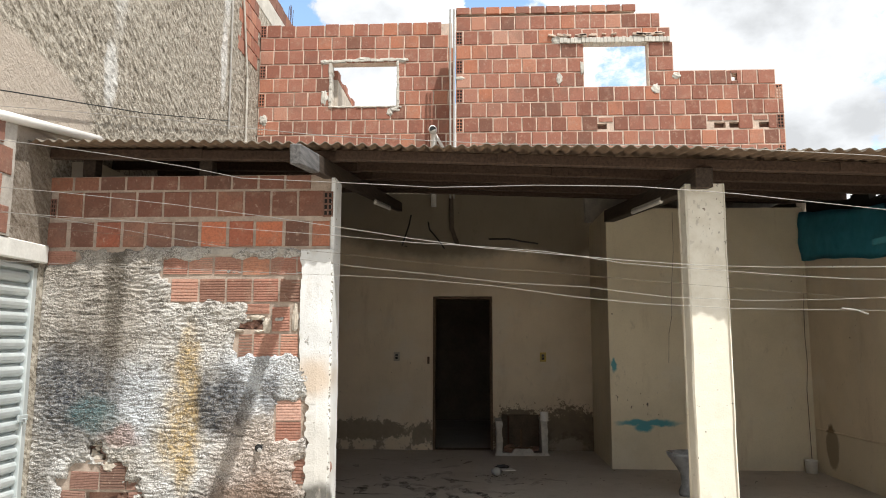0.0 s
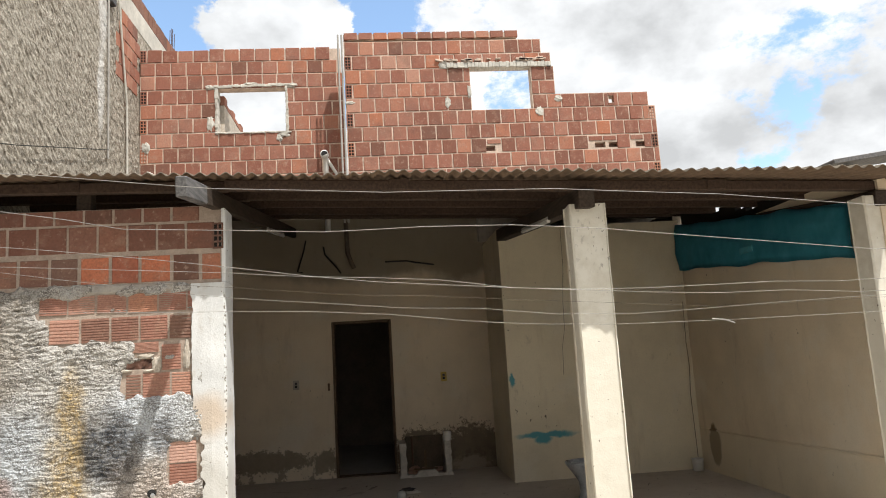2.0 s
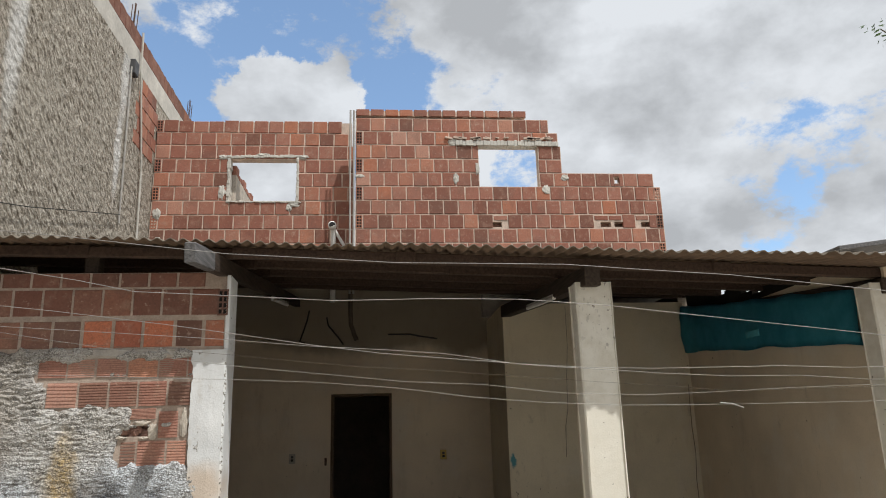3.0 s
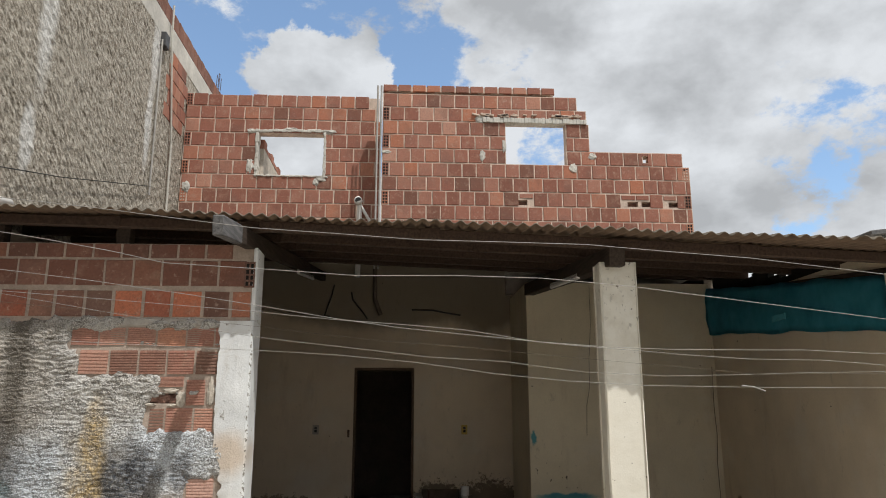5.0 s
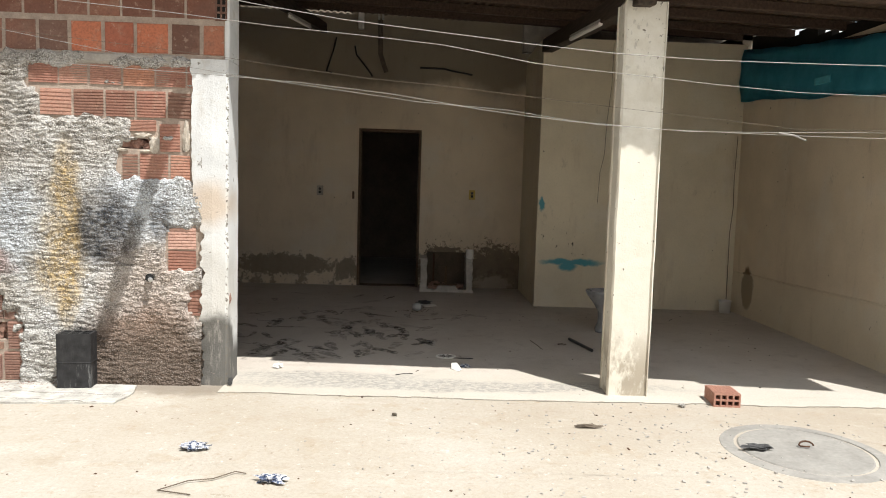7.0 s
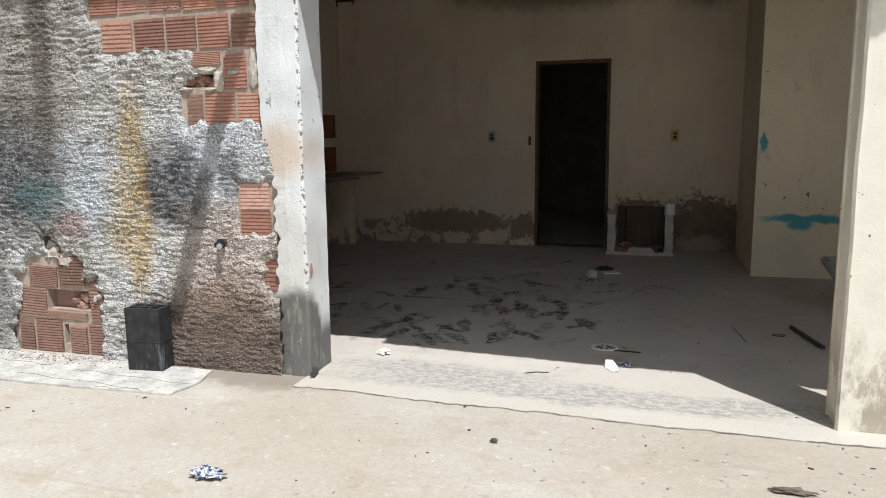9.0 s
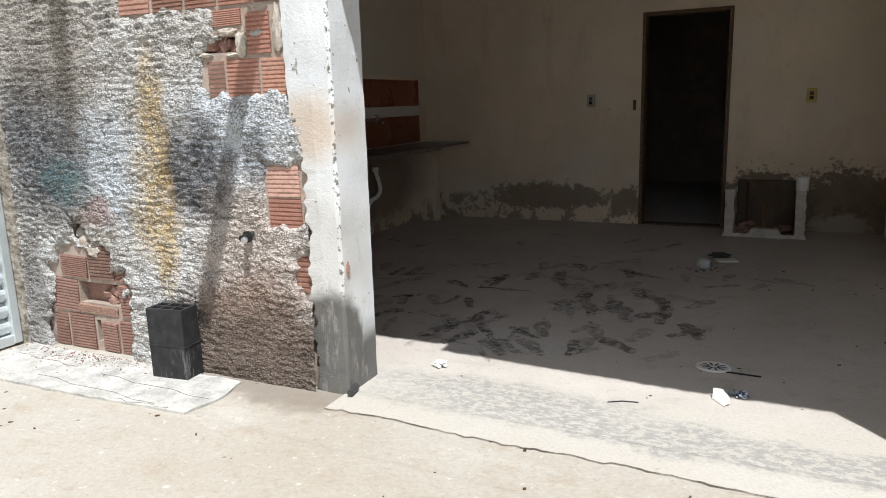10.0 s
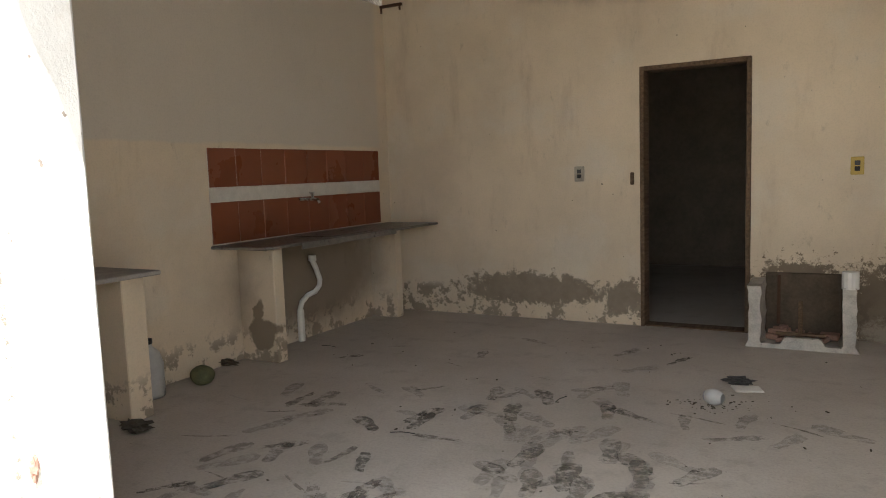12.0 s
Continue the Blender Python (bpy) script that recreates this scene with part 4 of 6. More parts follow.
# bare blocks low on the wall, round the two cavities
for x, w, z, h in ((-2.755, 0.21, 0.40, 0.12), (-2.545, 0.19, 0.40, 0.185), (-2.41, 0.07, 0.40, 0.075), (-2.848, 0.205, 0.205, 0.185), (-2.37, 0.10, 0.205, 0.18), (-2.915, 0.11, 0.0, 0.195),
                   (-2.745, 0.20, 0.0, 0.195), (-2.53, 0.125, 0.0, 0.165), (-2.375, 0.15, 0.0, 0.185), (-2.60, 0.30, 0.205, 0.045)):
    lay(wall_front, RIBBED_DUSTY, x, FW_Y - 0.008, z, w / 0.193, h / 0.18, rnd, 2.0)
# broken cells: crumbled webs in the two cavities
for cx, cz, w, h in ((-2.50, 0.26, 0.10, 0.11), (-2.70, 0.60, 0.05, 0.16), (-1.60, 1.52, 0.2, 0.06)):
    bm = bmesh.new()
    for k in range(7):
        s = rnd.uniform(0.018, 0.04)
        add_box(bm, -s, s, -s * 0.7, s * 0.7, -s * 0.6, s * 0.6, 0.005,
                pose(cx + rnd.uniform(-w / 2, w / 2), FW_Y + 0.042, cz + 0.01 + h * k / 7, rnd.uniform(-30, 30), rnd.uniform(-30, 30), rnd.uniform(-50, 50)))
    part("broken_brick", bm, MORTAR_PALE if 0.5 < cz < 1 else BRICK_DUSTY, wall_front, "crumbled brick and mortar in a cavity")


# ---------------------------------------------------------------- upper brick fronts
def facade(name, x0, y, z0, courses, pitch, label, rndseed, spans, holes=(), ends=(), missing=()):
    """Courses from below; spans(z) gives the x ranges that are bricked at that height."""
    r = random.Random(rndseed)
    xs = sorted({v for c in range(courses) for s in spans(c) for v in s})
    zs = [z0 + c * pitch for c in range(courses + 1)]
    keep = lambda u, v: any(a < u < b for a, b in spans(min(courses - 1, int((v - z0) / pitch)))) and not any(abs(u - hx) < 0.045 and abs(v - hz) < 0.05 for hx, hz in holes)
    hx = sorted({*xs, *(h[0] + s for h in holes for s in (-0.045, 0.045))})
    hz = sorted({*zs, *(h[1] + s for h in holes for s in (-0.05, 0.05))})
    gaps = [(q[0], z0 + q[1] * pitch + 0.06) for q in missing]
    hx = sorted({*hx, *(g[0] + s for g in gaps for s in (-0.075, 0.075))})
    hz = sorted({*hz, *(g[1] + s for g in gaps for s in (-0.038, 0.038))})
    solid = keep
    keep = lambda u, v: solid(u, v) and not any(abs(u - gx) < 0.075 and abs(v - gz) < 0.038 for gx, gz in gaps)
    core = link(name, slab_cells(hx, hz, keep, lambda u, v, w: (u, y + w, v), 0.14), MORTAR)
    tagged(core, label, "wall", kind="structure")
    for gx, gz in gaps:
        part("cavity", boxed(gx - 0.09, gx + 0.09, y + 0.09, y + 0.13, gz - 0.06, gz + 0.06), BRICK_DUSTY, core)
    for c in range(courses):
        z = z0 + c * pitch + 0.010
        for a, b in spans(c):
            x = a + 0.006
            first = c % 2 == 0
            if (a == x0) and first:
                lay(core, END_BLOCK, a + 0.052, y - 0.008, z, 1.0, pitch / 0.207, r)
                x = a + 0.105
            elif not first and a == x0:
                pass
            elif first:
                lay(core, FACE, a + 0.055, y - 0.008, z, 0.5, pitch / 0.207, r)
                x = a + 0.11
            while x < b - 0.04:
                w = min(pitch * r.uniform(0.94, 1.04), b - x)
                if b - x - w < 0.06:
                    w = b - x
                mid = x + w / 2
                if any(abs(mid - q[0]) < 0.11 and q[1] == c for q in missing):
                    lay(core, FACE, mid, y - 0.008, z + 0.115, (w - 0.017) / 0.188, 0.33, r)
                elif any(abs(mid - q[0]) < 0.10 and z < q[1] < z + pitch for q in holes):
                    lay(core, FACE, mid - w * 0.34, y - 0.008, z, w * 0.27 / 0.188, 1.0, r)
                    lay(core, FACE, mid + w * 0.34, y - 0.008, z, w * 0.27 / 0.188, 1.0, r)
                    lay(core, FACE, mid, y - 0.008, z, w * 0.4 / 0.188, 0.22, r)
                    lay(core, FACE, mid, y - 0.008, z + pitch * 0.72, w * 0.4 / 0.188, 0.2, r)
                elif c in ends and b - x - w < 0.02:
                    lay(core, END_BLOCK, b - 0.055, y - 0.008, z, 1.0, pitch / 0.207, r)
                    if w > 0.16:
                        lay(core, FACE, x + (w - 0.1) / 2, y - 0.008, z, (w - 0.115) / 0.188, pitch / 0.207, r)
                else:
                    lay(core, FACE, mid, y - 0.008, z, (w - 0.017) / 0.188, pitch / 0.207 * r.uniform(1.0, 1.035), r, 0.8)
                x += w
    return core


def spans_right(c):
    z = c
    if z <= 4:
        return [(-0.263, 4.12)]
    if z == 5:
        return [(-0.263, 1.487), (2.353, 4.03)]
    if z in (6, 7):
        return [(-0.263, 1.487), (2.353, 2.69)]
    if z == 8:
        return [(-0.263, 2.66)]
    if z == 9:
        return [(-0.263, 2.53)]
    return [(-0.263, 2.23)]


# course 5 starts at the window sill
wall_upper_right = facade("wall_upper_right", -0.263, 9.55, 4.88 - 5 * 0.207, 10, 0.207, "unfinished upper storey of bare clay brick with a window gap", 3,
                          spans_right, holes=((3.5, 4.985),), ends=(2, 4, 0), missing=((1.70, 2), (3.27, 2), (3.47, 2), (3.86, 2)))
# masonry added to shut off the sky between bathroom wall and upper bricks
part("lower_wall", boxed(1.46, 4.12, 9.56, 9.69, 3.03, 3.84), MORTAR_OLD, wall_upper_right)
r = random.Random(8)
for k in range(12):
    lay(wall_upper_right, FACE, -0.16 + k * 0.207, 9.540, 5.952, 0.97, 0.52, r)
part("cap_mortar", boxed(-0.262, 2.2, 9.552, 9.68, 5.952, 6.03), MORTAR, wall_upper_right)
bm = bmesh.new()
for k in range(30):
    x = 1.16 + k * 0.05
    add_box(bm, x, x + 0.0495, 9.522 + r.uniform(-0.007, 0.007), 9.66, 5.497 + r.uniform(-0.004, 0.004), 5.578 + r.uniform(-0.012, 0.010), 0.005)
part("lintel", bm, PALE_CONCRETE, wall_upper_right, "pale cast lintel over the window gap")
bm = bmesh.new()
for k in range(22):
    s = r.uniform(0.012, 0.035)
    add_box(bm, -s * 2, s * 2, -0.02, 0.02, -s * 0.5, s * 0.5, 0.004, pose(r.uniform(1.05, 2.6), 9.53, 5.60 + r.uniform(-0.01, 0.02), 0, r.uniform(-15, 15), 0))
part("spilt_mortar", bm, MORTAR, wall_upper_right)

def spans_left(c):
    if c in (4, 5, 6):
        return [(-3.135, -2.075), (-1.115, -0.30)]
    return [(-3.135, -0.30)]


wall_upper_left = facade("wall_upper_left", -3.135, 9.95, 4.795 - 4 * 0.2117, 8, 0.2117, "bare clay brick upper wall with a rendered window gap", 4, spans_left)
part("cap_mortar", boxed(-3.13, -0.33, 9.952, 10.08, 5.6422, 6.012), MORTAR, wall_upper_left)
for k in range(13):
    lay(wall_upper_left, FACE, -3.03 + k * 0.212, 9.942, 5.652, 1.03, 0.97, r, 0.8)
lay(wall_upper_left, END_BLOCK, -3.09, 9.942, 5.849, 1.0, 0.95, r)
for k in range(12):
    lay(wall_upper_left, FACE, -2.935 + k * 0.214, 9.942, 5.849 + r.uniform(-0.003, 0.003), 1.03, r.uniform(0.9, 1.0), r, 0.9)


def lump(name, x, y, z, sx, sy, sz, seed, material, parent, label=""):
    """A blob of thrown mortar stuck to a wall, its middle at x, y, z."""
    b = bmesh.new()
    bmesh.ops.create_icosphere(b, subdivisions=3, radius=1)
    for v in b.verts:
        q = 1 + 0.45 * noise.noise(v.co * 1.9 + Vector((seed, 0, 0))) + 0.25 * noise.noise(v.co * 5 + Vector((0, seed, 0)))
        v.co = Vector((x + v.co.x * q * sx, y + v.co.y * q * sy, z + v.co.z * q * sz))
    return part(name, b, material, parent, label)


# mortar-coated window surround, smeared on by hand
bm = bmesh.new()
for ax, az, bx, bz, w in ((-2.13, 5.462, -1.06, 5.478, 0.021), (-2.082, 4.79, -2.088, 5.46, 0.022), (-1.105, 4.79, -1.108, 5.46, 0.02), (-2.08, 4.782, -1.08, 4.775, 0.012)):
    n = int(math.hypot(bx - ax, bz - az) / 0.045)
    for k in range(n + 1):
        t = k / n
        a, b, c = w * r.uniform(0.6, 1.3), w * r.uniform(0.6, 1.3), math.atan2(bz - az, bx - ax)
        add_box(bm, -0.03, 0.03, 9.93 + r.uniform(-0.008, 0.006), 10.09, -a, b, 0.006, pose(ax + (bx - ax) * t, 0, az + (bz - az) * t, 0, -math.degrees(c) + r.uniform(-6, 6), 0))
part("window_surround", bm, PALE_CONCRETE, wall_upper_left, "rough pale mortar round the window gap")
for x, z, w, h, sd in ((-2.17, 5.46, 0.07, 0.035, 1.0), (-2.17, 4.93, 0.05, 0.10, 2.0), (-1.17, 4.74, 0.09, 0.035, 3.0), (-1.22, 4.69, 0.04, 0.05, 4.0), (-1.03, 5.47, 0.08, 0.03, 5.0), (-1.6, 5.50, 0.10, 0.02, 6.0), (-3.05, 4.6, 0.05, 0.08, 7.0), (-3.0, 4.2, 0.06, 0.06, 8.0)):
    lump("mortar_patch", x, 9.945, z, w, 0.018, h, sd, PALE_CONCRETE, wall_upper_left)
for x, z, w, h, sd in ((2.44, 4.83, 0.05, 0.07, 11.0), (1.12, 5.55, 0.07, 0.06, 12.0), (1.46, 5.15, 0.03, 0.09, 13.0), (-0.2, 5.03, 0.07, 0.025, 14.0), (1.15, 5.0, 0.04, 0.08, 15.0), (2.72, 5.02, 0.05, 0.05, 16.0)):
    lump("mortar_patch", x, 9.545, z, w, 0.016, h, sd, PALE_CONCRETE, wall_upper_right)
for x, z, w, h, sd in ((-1.475, 1.555, 0.03, 0.05, 21.0), (-1.55, 1.612, 0.05, 0.016, 22.0), (-1.66, 1.607, 0.035, 0.013, 27.0), (-1.27, 1.6, 0.025, 0.09, 23.0), (-1.68, 1.517, 0.035, 0.010, 24.0), (-1.53, 1.512, 0.03, 0.009, 28.0), (-2.58, 0.56, 0.05, 0.04, 26.0)):
    lump("mortar_lump", x, FW_Y - 0.004, z, w, 0.014, h, sd, MORTAR_PALE, wall_front)
lump("chip", -0.999, FW_Y + 0.012, 0.57, 0.012, 0.012, 0.035, 31.0, BRICK_DUSTY, wall_front, "small brown chip in the corner render")
# party wall seen through the gap
wall_party = wall_along_y("wall_party", -2.15, 0.14, 10.11, 13.5, 3.46, 5.25, [], MORTAR_PALE)
for k in range(18):
    shared("brick", FACE[k % 6], wall_party, pose(-2.005, 10.2 + k * 0.2, 5.252 + 0.02 * noise.noise((k * 1.7, 0, 0)), 0, 0, 90) @ Matrix.Diagonal((0.95, 2.6, 0.4 + 0.35 * (k % 3 == 0), 1)))

# bricks on the tall wall: cap course and a bare patch
for k in range(56):
    y = 3.6 + k * 0.19
    shared("brick", FACE_OLD[k % 6], wall_tall, pose(-3.146, y, 6.622, 0, 0, 90) @ Matrix.Diagonal((0.97, 3.8, 1.25, 1)))
for row in range(5):
    for k in range(5):
        y = 9.12 + k * 0.2 + 0.1 * (row % 2)
        if y < 9.86 and not (row == 4 and k == 0):
            shared("brick", FACE[(row + k) % 6], wall_tall, pose(-3.124, y, 5.30 + row * 0.2, 0, 0, 90))


# ---------------------------------------------------------------- posts
def post_mesh(w, d, h, seed):
    bm = bmesh.new()
    rows = []
    n = 26
    for k in range(n + 1):
        z = -0.03 + (h + 0.03) * k / n
        ring = []
        for cx, cy in ((-1, -1), (1, -1), (1, 1), (-1, 1)):
            for sx, sy in (((1, 0), (0, 1)) if cx * cy > 0 else ((0, 1), (1, 0))):
                jx = 0.006 * noise.noise((seed + cx, cy * 2.0, z * 3.1)) + 0.003 * noise.noise((seed, cx + cy * 3.0, z * 15))
                ring.append(bm.verts.new((cx * (w / 2 - 0.012 * sx) + jx, cy * (d / 2 - 0.012 * sy) + jx * 0.7, z)))
        rows.append(ring)
    order = (1, 0, 2, 3, 5, 4, 6, 7)
    for a, b in zip(rows, rows[1:]):
        for k in range(8):
            n2 = (k + 1) % 8
            bm.faces.new((a[k], a[n2], b[n2], b[k]))
    bm.faces.new(rows[-1])
    bmesh.ops.recalc_face_normals(bm, faces=bm.faces)
    return bm


post_a = link("post", post_mesh(0.275, 0.20, 2.545, 1.0), POST)
post_a.location = (1.635, 5.20, 0)
tagged(post_a, "square limewashed concrete post, scraped at the foot", "post", "porch posts", "structure")
post_b = link("post", post_mesh(0.275, 0.20, 2.50, 6.0), POST)
post_b.location = (3.86, 5.10, 0)
tagged(post_b, "square limewashed concrete post beside the side wall", "post", "porch posts", "structure")


# ---------------------------------------------------------------- roof
def roof_z(x, y):
    """Underside of the sheets."""
    return 2.70 + 0.02 * min(1.0, max(0.0, (x + 0.3) / 0.5)) - 0.014 * max(0.0, x) - 0.012 * (x + 1) - 0.020 * max(0.0, x - 1.5) + 0.135 * (y - 4.6) + (0.05 + 0.012 * (-1 - x) if x < -0.95 else 0.05 * max(0.0, (0.5 - x) / 1.45)) + 0.012 * noise.noise((x * 0.8, y * 0.6, 0))


roof = holder("roof", 0, 0, 0, "old corrugated fibre-cement roof over the porch", "roof", kind="structure")


def sheet(x0, x1, y0, y1, lift, seed):
    bm = bmesh.new()
    rn = random.Random(seed)
    pitch, n = 0.086, 0
    steps = max(6, round((x1 - x0) / pitch * 8))
    skew = -0.17 if 2.0 < x0 < 2.2 else -0.12 if x0 > 2.2 else rn.uniform(-0.06, -0.04) if x0 > 0 else rn.uniform(-0.02, 0.02)
    top, bot = [], []
    for j in range(5):
        y = y0 + (y1 - y0) * j / 4
        rt, rb = [], []
        for i in range(steps + 1):
            x = x0 + (x1 - x0) * i / steps
            yy = y + (skew * (x - x0) + 0.012 * noise.noise((x * 9, seed, 0)) + 0.02 * noise.noise((x * 1.3, seed, 5)) if j == 0 else 0)
            z = roof_z(x, yy) + lift + 0.014 + 0.012 * math.sin(2 * math.pi * x / pitch)
            rt.append(bm.verts.new((x, yy, z + 0.007)))
            rb.append(bm.verts.new((x, yy, z)))
        top.append(rt), bot.append(rb)
    for j in range(4):
        for i in range(steps):
            bm.faces.new((top[j][i], top[j][i + 1], top[j + 1][i + 1], top[j + 1][i]))
            bm.faces.new((bot[j][i], bot[j + 1][i], bot[j + 1][i + 1], bot[j][i + 1]))
    for i in range(steps):
        bm.faces.new((bot[0][i], bot[0][i + 1], top[0][i + 1], top[0][i]))
        bm.faces.new((top[4][i], top[4][i + 1], bot[4][i + 1], bot[4][i]))
    for j in range(4):
        bm.faces.new((bot[j + 1][0], bot[j][0], top[j][0], top[j + 1][0]))
        bm.faces.new((bot[j][-1], bot[j + 1][-1], top[j + 1][-1], top[j][-1]))
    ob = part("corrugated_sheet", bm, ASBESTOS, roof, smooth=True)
    # faces turned downwards take a darker, browner material
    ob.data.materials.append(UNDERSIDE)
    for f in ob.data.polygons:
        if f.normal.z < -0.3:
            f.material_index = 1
    return ob


n = 0
for row, (ya, yb) in enumerate(((4.6, 5.85), (5.72, 6.75), (6.62, 7.75), (7.62, 8.75), (8.62, 9.945))):
    x = -0.97
    while x < 3.9:
        a = ya if row else (4.87, 4.79, 4.735, 4.69, 4.46, 4.35)[min(5, int(x + 1.0))]
        sheet(x, min(x + 1.06, 4.0), a, yb, 0.012 * row, n)
        x += 1.02
        n += 1
    for x in (-3.14, -2.08):
        sheet(x, x + (1.08 if x < -3 else 1.14), ya + (0.26 if row == 0 else 0), yb, 0.012 * row, n)
        n += 1


def beam(name, p, q, w, h, material, parent, label=""):
    """A squared timber whose top edge runs from p to q."""
    p, q = Vector(p), Vector(q)
    d = (q - p).normalized()
    s = d.cross(Vector((0, 0, 1))).normalized() * (w / 2)
    u = s.cross(d).normalized() * h
    bm = bmesh.new()
    vs = [bm.verts.new(c + sg * s - k * u) for c in (p, q) for sg in (-1, 1) for k in (0, 1)]
    for f in ((0, 1, 3, 2), (4, 6, 7, 5), (0, 4, 5, 1), (2, 3, 7, 6), (0, 2, 6, 4), (1, 5, 7, 3)):
        bm.faces.new([vs[i] for i in f])
    bmesh.ops.recalc_face_normals(bm, faces=bm.faces)
    bmesh.ops.bevel(bm, geom=list(bm.edges), offset=0.006, segments=1, affect="EDGES")
    return part(name, bm, material, parent, label)


beam("rafter", (-1.062, 4.78, 2.70), (-1.062, 9.95, 3.377), 0.07, 0.125, TIMBER, roof, "dark timber beam over the wall")
beam("rafter_end", (-1.062, 4.27, 2.633), (-1.062, 4.778, 2.6997), 0.07, 0.125, TIMBER_GREY, roof, "weathered grey beam end sticking out")
beam("rafter", (1.60, 4.98, roof_z(1.6, 4.98) - 0.08), (1.60, 8.61, roof_z(1.6, 8.61) - 0.205), 0.12, 0.14, TIMBER, roof)
beam("rafter", (3.86, 4.98, roof_z(3.86, 4.98) - 0.08), (3.86, 8.61, roof_z(3.86, 8.61) - 0.205), 0.10, 0.12, TIMBER, roof)
for k, y in enumerate((5.06, 5.95, 6.82, 7.85, 8.8)):
    d = 0.004 - 0.012 * k
    beam("purlin", (-0.97, y, roof_z(-0.9, y) - d), (3.98, y, roof_z(3.98, y) - d), 0.06, 0.075, TIMBER_RED, roof)
    beam("purlin", (-3.14, y + 0.1, roof_z(-3.1, y + 0.1) - d), (-0.97, y + 0.1, roof_z(-1.0, y + 0.1) - d), 0.06, 0.075, TIMBER_RED, roof)
for x, y in ((0.25, 5.06), (-2.05, 5.16), (0.72, 5.95), (2.6, 5.06)):
    part("cleat", boxed(x - 0.07, x + 0.07, y - 0.045, y - 0.031, roof_z(x, y) - 0.085, roof_z(x, y) - 0.01, 0.004), TIMBER_RED, roof)
# brackets that carry the left purlins on the wall
for x in (-2.9, -2.0):
    part("prop", boxed(x - 0.05, x + 0.05, 5.25, 5.35, 2.64, roof_z(x, 5.25), 0.005), TIMBER, roof)
# side roof beyond the wall
roof_side = holder("side_roof", 0, 0, 0, "dark corrugated lean-to roof beyond the side wall", "roof", kind="structure")
beam("board", (4.75, 7.0, 3.25), (7.5, 7.0, 3.60), 0.5, 0.05, TIMBER_GREY, roof_side)
part("support", boxed(4.9, 5.0, 6.8, 6.9, -0.01, 3.2), TIMBER, roof_side)
part("support", boxed(7.0, 7.1, 6.5, 6.6, -0.01, 3.5), TIMBER, roof_side)


# ---------------------------------------------------------------- gate
gate = holder("gate", -3.2, 3.08, 0.0, "closed grey ribbed steel gate in the side wall", "gate", kind="structure")
P = 0.094
bm = bmesh.new()
prof = [(0.000, 0.004), (0.012, 0.010), (0.026, 0.030), (0.028, 0.052), (0.020, 0.070), (0.004, 0.080), (-0.008, 0.085), (-0.010, 0.089), (0.0, 0.094)]
cols = [[bm.verts.new((x, y, z)) for x, z in prof] for y in (0.02, 2.0)]
for a in range(len(prof) - 1):
    bm.faces.new((cols[0][a], cols[1][a], cols[1][a + 1], cols[0][a + 1]))
slat0 = part("slat", bm, GATE, gate, smooth=False)
slat0.location = (0, 0, 0.06)
for k in range(1, 20):
    shared("slat", slat0.data, gate, pose(0, 0, 0.06 + k * P))
part("side_rail", boxed(-0.01, 0.045, 1.985, 2.035, 0.01, 1.965, 0.004), GATE, gate)
part("side_rail", boxed(-0.01, 0.045, 0.0, 0.03, 0.01, 1.965, 0.004), GATE, gate)
part("bottom_rail", boxed(-0.01, 0.04, 0.02, 1.99, 0.005, 0.062, 0.004), GATE, gate)
part("top_rail", boxed(-0.01, 0.04, 0.02, 1.99, 1.942, 1.972, 0.004), GATE, gate)
part("backing", boxed(-0.02, -0.012, 0.0, 2.04, 0.0, 1.99), GATE, gate)
hasp = part("hasp", boxed(0.04, 0.056, 1.93, 2.03, 0.885, 0.925, 0.003), GATE, gate, "small steel hasp")
part("padlock_loop", tube([(0.056, 1.98, 0.90), (0.075, 1.98, 0.90), (0.075, 1.98, 0.87), (0.06, 1.98, 0.865)], 0.005, 6), GATE, gate)
lintel = tagged(link("trim", boxed(-3.36, -3.115, 2.9, 5.17, 2.003, 2.135, 0.008), WHITE), "whitewashed concrete lintel above the gate", "lintel", kind="structure")
rr = random.Random(12)
for row in range(4):
    for k in range(8):
        y = 3.2 + k * 0.197 + 0.09 * (row % 2)
        if y < 4.62:
            shared("brick", (FACE if row == 1 else FACE_OLD)[k % 3], wall_tall, pose(-3.105 + rr.uniform(-0.004, 0.01), y, 2.15 + row * 0.2, rr.uniform(-1, 1), 0, 90))
part("pier_core", boxed(-3.149, -3.11, 3.0, 4.70, 2.14, 2.94), MORTAR_OLD, wall_tall)
# white gutter pipe along the tall wall
gutter = link("gutter_pipe", tube([(-3.10, 3.2, 2.70), (-3.10, 4.57, 2.93), (-3.10, 5.72, 3.10)], 0.035, 10), PVC, smooth=True)
tagged(gutter, "white plastic rain pipe fixed along the tall wall", "pipe")

# thrown render on the tall wall, in relief where it stands in view
bm = bmesh.new()
grid2 = {}
NY2, NZ2 = 400, 240
